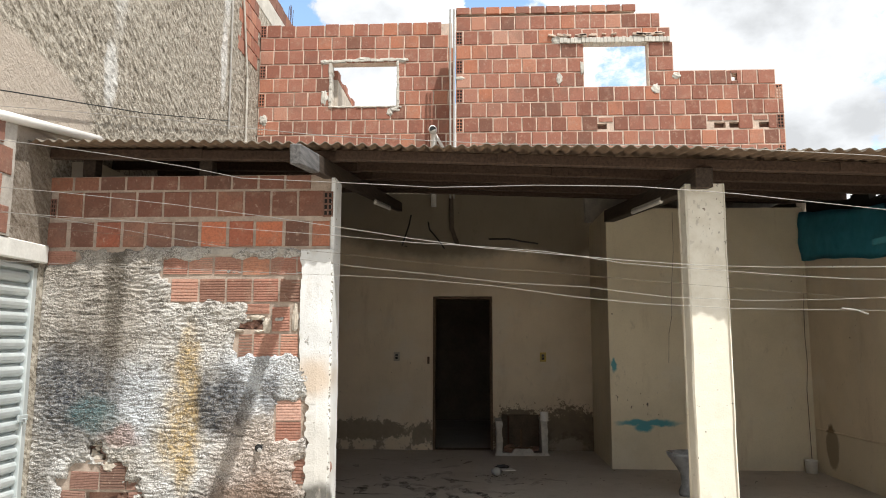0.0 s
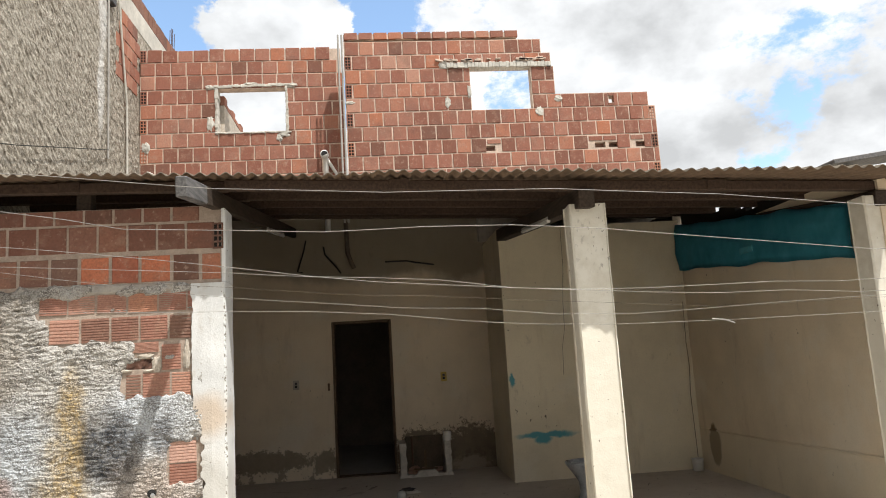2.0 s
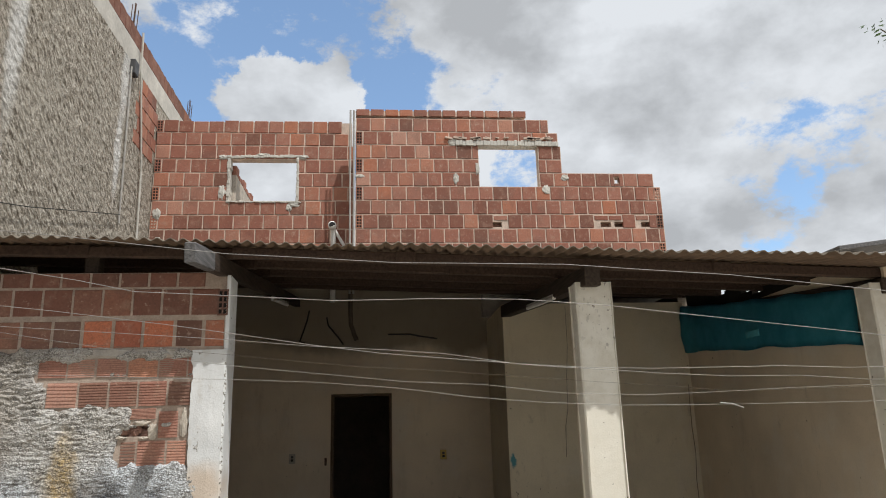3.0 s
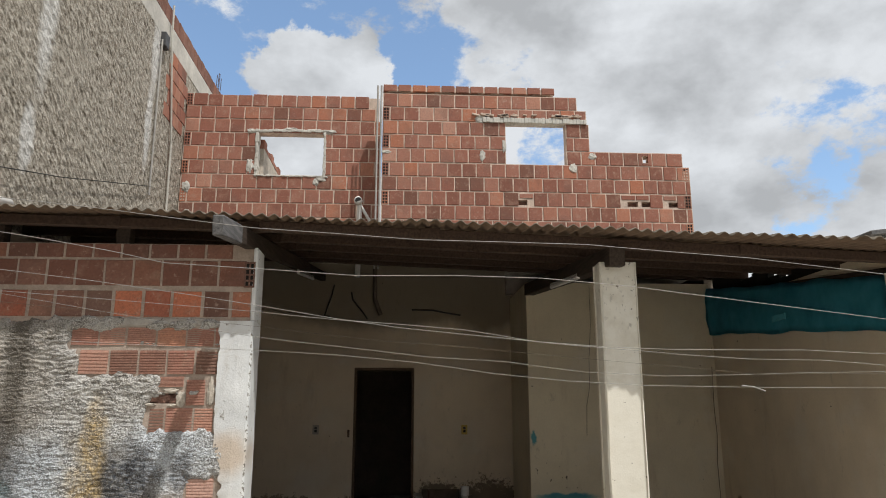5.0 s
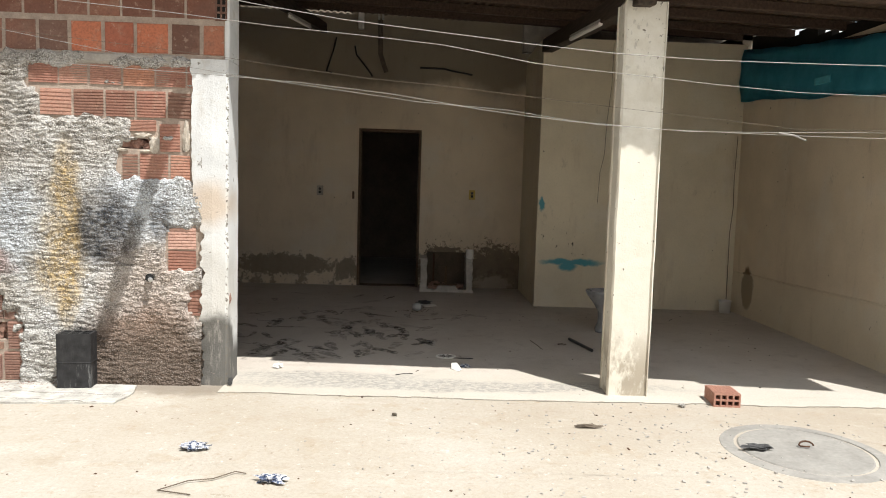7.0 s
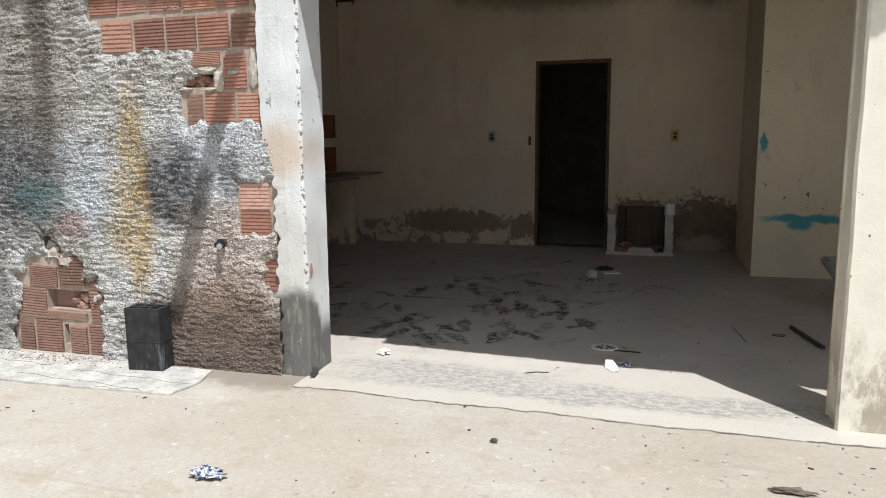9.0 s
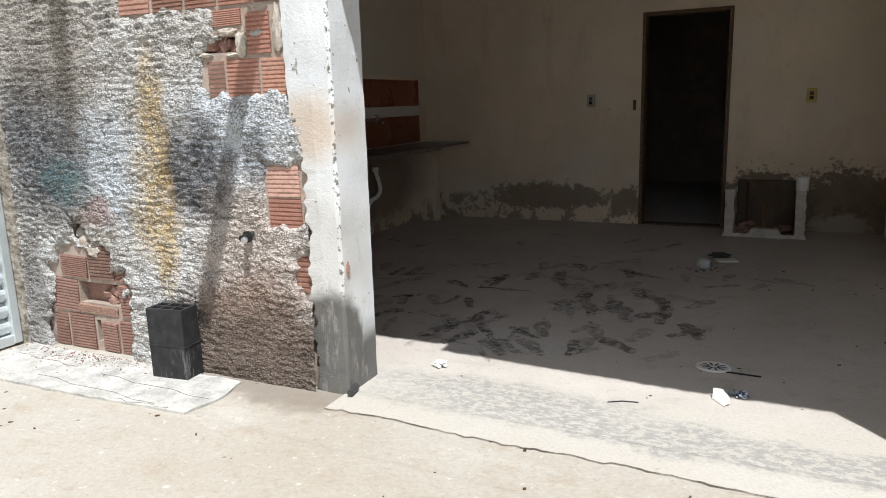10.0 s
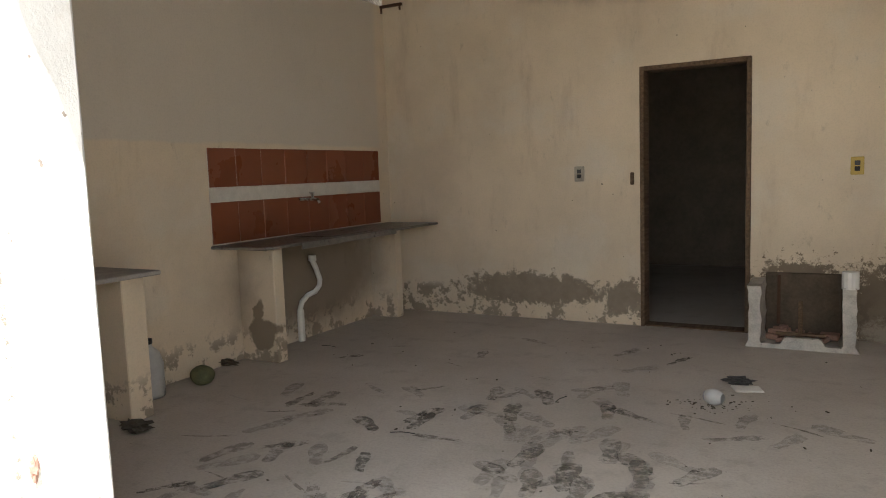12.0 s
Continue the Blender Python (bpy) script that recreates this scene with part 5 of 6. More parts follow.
for i in range(NY2 + 1):
    for k in range(NZ2 + 1):
        y, z = 4.2 + 5.72 * i / NY2, 2.95 + 3.35 * k / NZ2
        u, v = y * 0.77 - z * 0.64, y * 0.64 + z * 0.77
        h = 0.008 * noise.noise((u * 5, v * 22, 0)) + 0.012 * noise.noise((u * 13, v * 36, 3.0)) + 0.008 * noise.noise((y * 62, z * 62, 8.0))
        flat = min(1.0, max(0.12, (math.hypot((y - 4.5) / 1.15, (z - 3.2) / 0.40) - 0.9) * 6))
        grid2[(i, k)] = bm.verts.new((-3.142 + max(-0.004, 0.007 + h * flat), y, z))
for i in range(NY2):
    for k in range(NZ2):
        bm.faces.new((grid2[(i, k)], grid2[(i + 1, k)], grid2[(i + 1, k + 1)], grid2[(i, k + 1)]))
part("render_coat", bm, SPATTER, wall_tall, smooth=True)

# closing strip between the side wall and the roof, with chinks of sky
# added strip; its black colour stands in for the shade under the roof
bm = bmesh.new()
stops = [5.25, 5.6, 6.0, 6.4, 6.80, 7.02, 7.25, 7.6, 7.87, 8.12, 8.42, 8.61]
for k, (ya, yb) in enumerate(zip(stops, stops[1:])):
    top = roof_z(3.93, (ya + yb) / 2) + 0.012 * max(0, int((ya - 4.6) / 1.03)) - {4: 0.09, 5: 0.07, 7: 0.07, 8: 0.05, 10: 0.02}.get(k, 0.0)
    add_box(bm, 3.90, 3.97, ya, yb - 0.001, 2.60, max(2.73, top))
part("infill", bm, DARK, wall_right, "black strip added for the dark under the roof edge")

# ---------------------------------------------------------------- more materials
def make_black():
    k = Mat("black_painted_clay", 0.6)
    c = k.ramp(k.noise(16, 5), (0.3, (0.013, 0.013, 0.014)), (0.7, (0.035, 0.035, 0.037)))
    rub = k.math("MULTIPLY", k.step(k.noise(13, 7, 0.75, (2.2, 2.2, 0.35)), 0.52, 0.66, 0, 0.5), k.step(k.axis(2), 0.14, 0.17, 1, 0.1))
    c = k.mix(rub, c, (0.30, 0.30, 0.30))
    k.bump(k.noise(22, 5), 0.5, 0.008)
    return k.done(c)


BLACK_PAINT = make_black()
GRANITE = plain("dark_stone_worktop", (0.17, 0.158, 0.14), 0.38, 0, 0.45, 30, 0.15)
TILE = plain("terracotta_glazed_tile", (0.205, 0.062, 0.03), 0.35, 0, 0.07, 3, 0.03)
GROUT = plain("white_tile_border", (0.62, 0.59, 0.54), 0.6, 0, 0.15, 12, 0.1)
CHROME = plain("dull_chrome", (0.55, 0.55, 0.55), 0.3, 0.9, 0.15, 20, 0.05)
RUBBER = plain("black_cable_sheath", (0.02, 0.02, 0.02), 0.6, 0, 0.3)
WIRE = plain("pale_steel_wire", (0.30, 0.29, 0.275), 0.5, 0.2, 0.15)
RUST = plain("rusty_iron", (0.10, 0.055, 0.035), 0.8, 0.3, 0.35)
GREY_PLASTIC = plain("dark_grey_plastic", (0.06, 0.06, 0.062), 0.5)
CERAMIC = plain("grimy_ceramic", (0.30, 0.31, 0.325), 0.3, 0, 0.25, 8, 0.05)
PAPER = plain("crumpled_white_paper", (0.78, 0.77, 0.74), 0.9, 0, 0.1, 20, 0.2)


def make_foil():
    k = Mat("blue_white_wrapper", 0.3, 0.1, 0.5)
    k.bump(k.noise(60, 4), 0.6, 0.006)
    return k.done(k.ramp(k.noise(42, 4, 0.7), (0.40, (0.03, 0.045, 0.09)), (0.47, (0.10, 0.13, 0.22)), (0.52, (0.72, 0.72, 0.72)), (0.62, (0.30, 0.33, 0.40))))


FOIL = make_foil()
BOARD = plain("whitened_board", (0.50, 0.485, 0.45), 0.9, 0, 0.45, 9, 0.6)
YELLOW_PLATE = plain("yellowed_switch_plate", (0.52, 0.38, 0.10), 0.5, 0, 0.15)
DIRT = plain("dark_crack_dirt", (0.10, 0.085, 0.065), 0.95, 0, 0.3)
BOTTLE = plain("cloudy_plastic", (0.42, 0.42, 0.41), 0.35, 0, 0.15, 8, 0.05)
GREEN_HUSK = plain("dull_green_husk", (0.13, 0.135, 0.07), 0.85, 0, 0.4, 14, 0.4)
LEAF = plain("green_leaf", (0.055, 0.10, 0.025), 0.6, 0, 0.4, 6, 0.1)
BARK = plain("grey_bark", (0.14, 0.115, 0.09), 0.95, 0, 0.35, 9, 0.6)
MANHOLE = plain("grey_cement_cover", (0.29, 0.28, 0.26), 0.92, 0, 0.3, 5, 0.4)


def make_print():
    """Damp shoe marks that break up into the dust."""
    k = Mat("scuffed_dust", 0.8)
    c = k.ramp(k.noise(30, 4), (0.3, (0.17, 0.155, 0.135)), (0.7, (0.26, 0.235, 0.205)))
    k.put(c, k.b.inputs["Base Color"])
    clear = k.t.nodes.new("ShaderNodeBsdfTransparent")
    mixer = k.t.nodes.new("ShaderNodeMixShader")
    a = k.step(k.noise(17, 6, 0.75), 0.38, 0.58, 0.0, 0.66)
    k.put(k.math("MULTIPLY", a, k.step(k.random(), 0.0, 1.0, 0.35, 1.0)), mixer.inputs[0])
    k.put(clear.outputs[0], mixer.inputs[1]), k.put(k.b.outputs[0], mixer.inputs[2])
    k.put(mixer.outputs[0], k.t.nodes["Material Output"].inputs[0])
    return k.m


PRINT = make_print()

# ---------------------------------------------------------------- floor marks
rnd = random.Random(21)


def print_mark(x, y, ang, s=1.0, wide=1.0, worn=0.0):
    """Sole and heel of one shoe mark, a skin of dirt on the floor."""
    c, q = math.cos(ang), math.sin(ang)
    side = rnd.choice((-1, 1))
    level = 0.0018 + rnd.uniform(0, 0.0016)
    bm = bmesh.new()
    ring = []
    for k in range(26):
        t = 2 * math.pi * k / 26
        along = math.copysign(abs(math.cos(t)) ** 0.7, math.cos(t))
        half = 0.050 - 0.018 * math.exp(-((along + 0.22) / 0.25) ** 2) - 0.012 * (along < -0.45)
        r = 1 + (0.05 + worn) * rnd.uniform(-1, 1)
        u, v = 0.138 * along * s * r, (half * math.copysign(abs(math.sin(t)) ** 0.6, math.sin(t)) * r * wide + side * 0.010 * along * along) * s
        ring.append(bm.verts.new((x + u * c - v * q, y + u * q + v * c, level)))
    bm.faces.new(ring)
    part("footprint", bm, PRINT, floor)


TROD = [(-1.03, 5.96), (-1.03, 6.13), (-0.85, 6.07), (-0.93, 6.35), (-0.57, 6.23), (-0.47, 6.36), (-0.43, 6.06), (-0.62, 5.99), (-0.16, 6.37), (-0.19, 6.16),
        (-0.02, 6.24), (0.06, 6.43), (0.32, 6.6), (0.0, 6.77), (0.12, 6.8), (-0.19, 6.94), (-0.3, 6.82), (-0.43, 7.07), (-0.67, 7.42), (-0.88, 7.54),
        (-0.5, 6.86), (-0.43, 7.35), (-0.3, 7.42), (-0.1, 7.29), (0.05, 7.17), (-0.55, 7.55), (-0.64, 7.91), (-0.44, 8.09), (-0.25, 7.8), (-1.1, 7.3)]
TROD_BACK = [(-1.482, 6.329), (-1.632, 6.461), (-1.746, 6.557), (-1.72, 7.132), (-1.8, 6.908), (-1.821, 7.41), (-2.123, 7.464), (-1.341, 7.15), (-1.134, 7.38), (-0.903, 7.526), (-0.721, 7.603),
             (-0.605, 7.333), (-0.411, 7.106), (-0.475, 6.874), (-0.322, 6.849), (-0.377, 7.349), (-0.171, 6.947), (-0.203, 7.464), (-0.085, 7.285), (0.087, 7.093), (0.11, 6.9), (-0.098, 6.833), (-0.3, 8.658),
             (-0.281, 7.887), (-0.44, 8.151), (-0.29, 8.212), (0.181, 7.263), (0.292, 7.154), (0.826, 7.908), (-1.518, 6.657), (-1.321, 6.706), (0.29, 6.56)]
for x, y in TROD + TROD_BACK:
    print_mark(x, y, math.pi / 2 + rnd.choice((-0.5, -0.2, 0.15, 0.5, 0.9)) + rnd.gauss(0, 0.2), rnd.uniform(0.92, 1.08))
for k in range(22):
    y = 6.0 + 3.3 * rnd.random() ** 1.3
    print_mark(-0.35 + rnd.gauss(0, 0.55), y, math.pi / 2 + rnd.gauss(0, 0.6), rnd.uniform(0.75, 1.02), rnd.uniform(0.75, 1.0), 0.10)
for k in range(18):
    print_mark(rnd.uniform(-1.75, -0.5), rnd.uniform(5.85, 6.8), math.pi / 2 + rnd.gauss(0.5, 0.7), rnd.uniform(0.7, 1.0), rnd.uniform(0.5, 1.0), 0.12)
for k in range(12):
    print_mark(rnd.uniform(-2.4, 1.4), rnd.uniform(6.6, 9.2), rnd.uniform(0, 6.28), rnd.uniform(0.6, 1.0), rnd.uniform(0.4, 0.9), 0.15)
for k in range(14):
    print_mark(rnd.gauss(-0.8, 0.7), rnd.uniform(5.8, 8.4), rnd.uniform(-0.5, 0.5), rnd.uniform(0.5, 1.1), 0.22, 0.2)

# crack between the yard and the floor slab
bm = bmesh.new()
last = None
for x, y in edge:
    w = max(0.0004, 0.002 + 0.005 * noise.noise((x * 8, 8.0, 0)) + 0.002 * noise.noise((x * 40, 2.0, 0)))
    pair = (bm.verts.new((x, y - 0.002, -0.0012)), bm.verts.new((x, y - 0.004 - w, -0.0012)))
    if last:
        bm.faces.new((last[1], pair[1], pair[0], last[0]))
    last = pair
part("crack", bm, DIRT, floor, "dark jagged crack along the slab's edge")


def rubble(name, label, area, count, sizes, material, seed, z=0.0, flat=0.6):
    """Loose bits of one kind, too many to count."""
    rn = random.Random(seed)
    b = bmesh.new()
    for _ in range(count):
        x, y = area(rn)
        s = rn.uniform(*sizes)
        l, w, h = s * rn.uniform(0.6, 1.8), s * rn.uniform(0.4, 0.9), s * rn.uniform(0.25, flat)
        m = pose(x, y, z + h * 0.45, rn.uniform(-12, 12), rn.uniform(-12, 12), rn.uniform(0, 360))
        add_box(b, -l / 2, l / 2, -w / 2, w / 2, -h / 2, h / 2, 0.0, m)
    return tagged(link(name, b, material), label, name, kind="stuff")


rubble("leaf_litter", "dry leaf scraps scattered on the yard", lambda r: (r.uniform(-3.0, 3.4), r.uniform(2.2, 5.0)), 150, (0.004, 0.014), RUST, 31, GROUND_Z, 0.3)
rubble("grit", "small stones and grit on the yard", lambda r: (r.gauss(1.8, 0.9), r.gauss(4.2, 0.45)), 520, (0.003, 0.013), CONCRETE, 32, GROUND_Z, 0.8)
rubble("grit", "crumbs of brick under the broken wall", lambda r: (r.gauss(-2.55, 0.3), 5.12 - abs(r.gauss(0, 0.09))), 420, (0.002, 0.006), BRICK_DUSTY, 33, 0.008, 0.8)
rubble("grit", "loose chips on the cement floor", lambda r: (r.uniform(-2.6, 3.6), r.uniform(5.2, 9.4)), 170, (0.004, 0.012), DIRT, 34, 0.0, 0.5)


def crumple(name, x, y, z, s, material, label, category, seed, flat=0.55, stretch=(1, 1)):
    """A scrunched scrap, resting on its lowest point."""
    b = bmesh.new()
    bmesh.ops.create_icosphere(b, subdivisions=3, radius=1)
    for v in b.verts:
        n = max(0.2, 1 + 0.9 * noise.noise(v.co * 2.6 + Vector((seed, 0, 0))) + 0.16 * noise.noise(v.co * 13 + Vector((0, 3, seed))) + 0.6 * noise.noise(v.co * 6 + Vector((0, seed, 0))))
        v.co = Vector((v.co.x * n * s * stretch[0], v.co.y * n * s * stretch[1], v.co.z * n * s * flat))
    lo = min(v.co.z for v in b.verts)
    for v in b.verts:
        v.co.z = max(v.co.z - lo - 0.1 * s * flat, 0)
    ob = link(name, b, material)
    ob.location = (x, y, z)
    return tagged(ob, label, category)


bm = bmesh.new()
fold = [bm.verts.new(p) for p in ((-0.055, 0.02, 0.0), (0.02, -0.075, 0.002), (0.05, -0.05, 0.012), (0.005, 0.03, 0.055), (-0.05, 0.055, 0.048), (0.045, 0.05, 0.004), (-0.015, 0.085, 0.003))]
for f in ((0, 1, 3, 4), (1, 2, 3), (3, 2, 5), (4, 3, 5, 6)):
    bm.faces.new([fold[i] for i in f])
bmesh.ops.subdivide_edges(bm, edges=list(bm.edges), cuts=3, use_grid_fill=True)
for v in bm.verts:
    v.co += Vector((0, 0, 1)) * max(-v.co.z * 0.6, 0.006 * noise.noise(v.co * 40))
bmesh.ops.solidify(bm, geom=list(bm.faces), thickness=0.0012)
sheet_ob = link("paper", bm, PAPER)
sheet_ob.matrix_basis = pose(0.535, 5.685, 0.002) @ Matrix.Diagonal((0.72, 0.72, 0.8, 1))
tagged(sheet_ob, "folded white paper lying on the cement floor", "paper")
crumple("paper", -0.76, 5.63, 0, 0.03, PAPER, "small torn white paper scrap", "paper", 5.0)
crumple("wrapper", 0.60, 5.77, 0, 0.03, FOIL, "crushed shiny wrapper beside the paper", "wrapper", 6.0, 0.35)
crumple("wrapper", -0.85, 4.03, GROUND_Z, 0.05, FOIL, "crumpled blue and white wrapper on the yard", "wrapper", 3.0, 0.3, (1.2, 0.7))
crumple("wrapper", -0.40, 3.65, GROUND_Z, 0.045, FOIL, "crumpled silver wrapper on the yard", "wrapper", 4.0, 0.35, (1.3, 0.7))
crumple("rag", 1.23, 4.47, GROUND_Z, 0.03, BARK, "twisted dark strip of bark", "scrap", 9.0, 0.3, (2.2, 0.45))
crumple("rag", 2.06, 4.15, 0.004, 0.036, GREY_PLASTIC, "crumpled dark foil strip on the manhole cover", "scrap", 11.0, 0.3, (2.0, 0.6))
crumple("stone", 0.12, 4.62, GROUND_Z, 0.014, DIRT, "small dark stone near the crack", "stone", 13.0)
crumple("stone", 1.93, 4.90, GROUND_Z, 0.018, CONCRETE, "small grey stone beside the brick", "stone", 14.0)
crumple("scrap", -2.94, 7.74, 0, 0.05, DIRT, "dark rubber scrap by the kitchen support", "scrap", 15.0, 0.4, (1.5, 0.8))
crumple("scrap", -2.40, 6.56, 0, 0.06, DIRT, "dark crushed scrap below the worktop", "scrap", 16.0, 0.4, (1.4, 0.8))
crumple("scrap", 0.31, 8.55, 0, 0.06, GREY_PLASTIC, "dark broken plastic piece on the floor", "scrap", 17.0, 0.3, (1.2, 0.8))
b = bmesh.new()
bmesh.ops.create_icosphere(b, subdivisions=3, radius=0.075)
for v in b.verts:
    v.co *= 1 + 0.10 * noise.noise(v.co * 16)
    v.co.z = max(0.85 * v.co.z + 0.058, 0)
husk = link("husk", b, GREEN_HUSK, smooth=True)
husk.location = (-2.74, 7.34, 0)
tagged(husk, "dull green fruit husk on the floor", "fruit")

wire_scrap = link("wire_scrap", tube([(-0.71, 3.50, 0.0), (-0.86, 3.53, 0.004), (-0.76, 3.63, 0.006), (-0.66, 3.66, 0.004), (-0.58, 3.74, 0.006), (-0.53, 3.735, 0.0)], 0.003, 6), BARK)
tagged(wire_scrap, "bent rusty wire lying on the yard", "wire")
pipe_scrap = link("stick", tube([(1.60, 6.80, 0.014), (1.70, 6.36, 0.014)], 0.014, 8), GREY_PLASTIC)
tagged(pipe_scrap, "dark round stick lying on the floor", "stick")
twig = link("twig", tube([(1.24, 6.75, 0.004), (1.27, 6.55, 0.006), (1.29, 6.40, 0.004)], 0.0025, 6), BARK)
tagged(twig, "thin twig on the cement floor", "twig")
ring = link("wire_ring", tube([(1.50 + 0.036 * math.cos(a * 0.45), 6.62 + 0.024 * math.sin(a * 0.45), 0.003) for a in range(14)], 0.0022, 6), RUST)
tagged(ring, "small loop of wire on the floor", "wire")
for x, y, a in ((0.15, 5.52, 20), (-0.55, 7.9, 80), (-1.1, 7.1, 15), (2.9, 7.9, 60), (-2.6, 8.45, 0)):
    st = link("twig", tube([(-0.06, 0, 0.003), (0, 0.008, 0.005), (0.07, 0, 0.003)], 0.0024, 5), RUBBER)
    st.matrix_basis = pose(x, y, 0, 0, 0, a)
    tagged(st, "short dark twig on the cement floor", "twig", "floor twigs")

# round floor grating
drain = link("drain_cover", lathe([(0.0, 0.0), (0.105, 0.0), (0.11, 0.004), (0.105, 0.009), (0.085, 0.007), (0.0, 0.007)], 28), PVC)
drain.matrix_basis = pose(0.47, 6.075, 0.001) @ Matrix.Diagonal((0.75, 0.6, 1, 1))
tagged(drain, "round white plastic floor drain cover, loose", "drain")
for k in range(10):
    a = 2 * math.pi * k / 10
    slot = part("slot", boxed(0.025, 0.082, -0.006, 0.006, 0.0072, 0.0088), GREY_PLASTIC, drain)
    slot.matrix_basis = pose(0, 0, 0, 0, 0, math.degrees(a))
blade = link("strip", boxed(-0.13, 0.13, -0.006, 0.006, 0.001, 0.006, 0.001, pose(0.55, 6.035, 0, 0, 0, -3)), RUBBER)
tagged(blade, "thin black strip beside the drain cover", "strip")

# fallen lamp and its dirt
lamp = holder("broken_lamp", 0.20, 8.13, 0, "broken white bulb lying on the floor", "lamp")
body = part("globe", lathe([(0.0, -0.075), (0.045, -0.06), (0.062, -0.02), (0.06, 0.02), (0.042, 0.055), (0.034, 0.065)], 18), BOTTLE, lamp, smooth=True)
body.matrix_basis = pose(0.03, 0, 0.045, 90, 0, 70) @ Matrix.Diagonal((0.72, 0.72, 0.72, 1))
neck = part("base", lathe([(0.034, 0.0), (0.038, 0.01), (0.038, 0.05), (0.02, 0.065), (0.0, 0.066)], 14), CERAMIC, lamp, smooth=True)
neck.matrix_basis = pose(-0.02, 0.015, 0.044, 90, 0, 70) @ Matrix.Diagonal((0.8, 0.8, 0.8, 1))
rubble("grit", "dark crumbs round the broken lamp", lambda r: (r.gauss(0.2, 0.12), r.gauss(8.12, 0.08)), 90, (0.003, 0.012), DIRT, 35, 0.0, 0.5)
tray = link("plate", boxed(-0.08, 0.08, -0.045, 0.045, 0.0, 0.012, 0.004, pose(0.36, 8.46, 0.002, 4, 3, 25)), PVC)
tagged(tray, "small white plastic plate on the floor", "plate")

# ---------------------------------------------------------------- yard things
cover = holder("manhole", 2.32, 4.17, GROUND_Z, "round grey cement manhole cover set in the yard", "manhole")
rim = part("rim", lathe([(0.44, -0.02), (0.42, 0.002), (0.352, 0.006), (0.346, -0.004)], 40), MANHOLE, cover, smooth=False)
lid = part("lid", lathe([(0.0, 0.008), (0.325, 0.007), (0.333, 0.0)], 40), MANHOLE, cover)
part("lifting_ring", tube([(0.03 + 0.04 * math.cos(a * 0.5), 0.03 + 0.015 * math.sin(a * 0.5), 0.018 + 0.02 * max(0, math.sin(a * 0.5))) for a in range(11)], 0.005, 6), RUST, lid, "rusty wire lifting loop")

loose = link("loose_brick", bmesh.new(), BRICK_ORANGE)
lb = holed_mesh("loose_brick", 0.168, 0.088, 0.19, 4, 2, BRICK_ORANGE, 0.011)
loose.data = lb
loose.matrix_basis = pose(2.225, 4.915, GROUND_Z, 0, 0, -4)
tagged(loose, "orange hollow clay brick lying on the yard", "brick")
bm = bmesh.new()
for k in range(9):
    add_box(bm, -0.081 + k * 0.0186, -0.070 + k * 0.0186, 0.003, 0.187, 0.0882, 0.092)
part("rib", bm, BRICK_ORANGE, loose, "raised ribs on top")

block = link("hollow_block", bmesh.new(), BLACK_PAINT)
block.data = holed_mesh("hollow_block", 0.205, 0.115, 0.346, 3, 2, BLACK_PAINT, 0.014)
block.matrix_basis = pose(-1.915, 5.005, 0.352, -90, 0, 6)
tagged(block, "black-painted hollow block standing by the wall", "block")
bm = bmesh.new()
add_box(bm, -0.106, 0.106, 0.181, 0.187, -0.002, 0.117, 0.002)
part("band", bm, BLACK_PAINT, block)

board = bmesh.new()
outline = [(-3.10, 4.69), (-2.3, 4.695), (-1.55, 4.728), (-1.52, 4.93), (-1.565, 5.10), (-3.10, 5.13)]
pts = []
for (x0, y0), (x1, y1) in zip(outline, outline[1:] + outline[:1]):
    n = max(2, int(math.hypot(x1 - x0, y1 - y0) / 0.05))
    for k in range(n):
        x, y = x0 + (x1 - x0) * k / n, y0 + (y1 - y0) * k / n
        pts.append((x + 0.012 * noise.noise((x * 14, y * 14, 0)), y + 0.012 * noise.noise((x * 14, y * 14, 5))))
lo = [board.verts.new((x, y, GROUND_Z)) for x, y in pts]
hi = [board.verts.new((x, y, 0.006)) for x, y in pts]
board.faces.new(hi)
for k in range(len(pts)):
    n = (k + 1) % len(pts)
    board.faces.new((lo[k], lo[n], hi[n], hi[k]))
board_ob = tagged(link("board", board, BOARD), "flat whitened board lying along the wall", "board")
for x0, y0, x1, y1 in ((-2.6, 4.80, -1.75, 4.75), (-2.3, 4.92, -1.55, 4.88), (-3.0, 4.98, -2.5, 4.95), (-2.0, 4.72, -1.66, 4.74)):
    n = [(x0 + (x1 - x0) * k / 6, y0 + (y1 - y0) * k / 6 + 0.012 * math.sin(k * 2.1), 0.0062) for k in range(7)]
    part("split", tube(n, 0.0013, 4), DIRT, board_ob)

# water pipe stub in the front wall
stub = holder("wall_tap", -1.48, 5.16, 0.70, "dark wall tap stub with a light plug", "tap")
part("flange", lathe([(0.0, 0.0), (0.034, 0.0), (0.034, 0.012), (0.018, 0.016), (0.018, 0.06), (0.0, 0.06)], 14), RUBBER, stub).matrix_basis = pose(-0.015, 0, 0, 90, 0, 0) @ Matrix.Diagonal((0.8, 0.8, 0.8, 1))
part("plug", lathe([(0.0, 0.0), (0.02, 0.0), (0.022, 0.03), (0.0, 0.035)], 12), CHROME, stub).matrix_basis = pose(0.0, -0.038, -0.006, 90, 0, 25) @ Matrix.Diagonal((0.7, 0.7, 0.7, 1))
drain_stub = link("pipe_stub", tube([(-0.99, 5.22, 0.022), (-0.975, 5.14, 0.020)], 0.015, 10), GREY_PLASTIC)
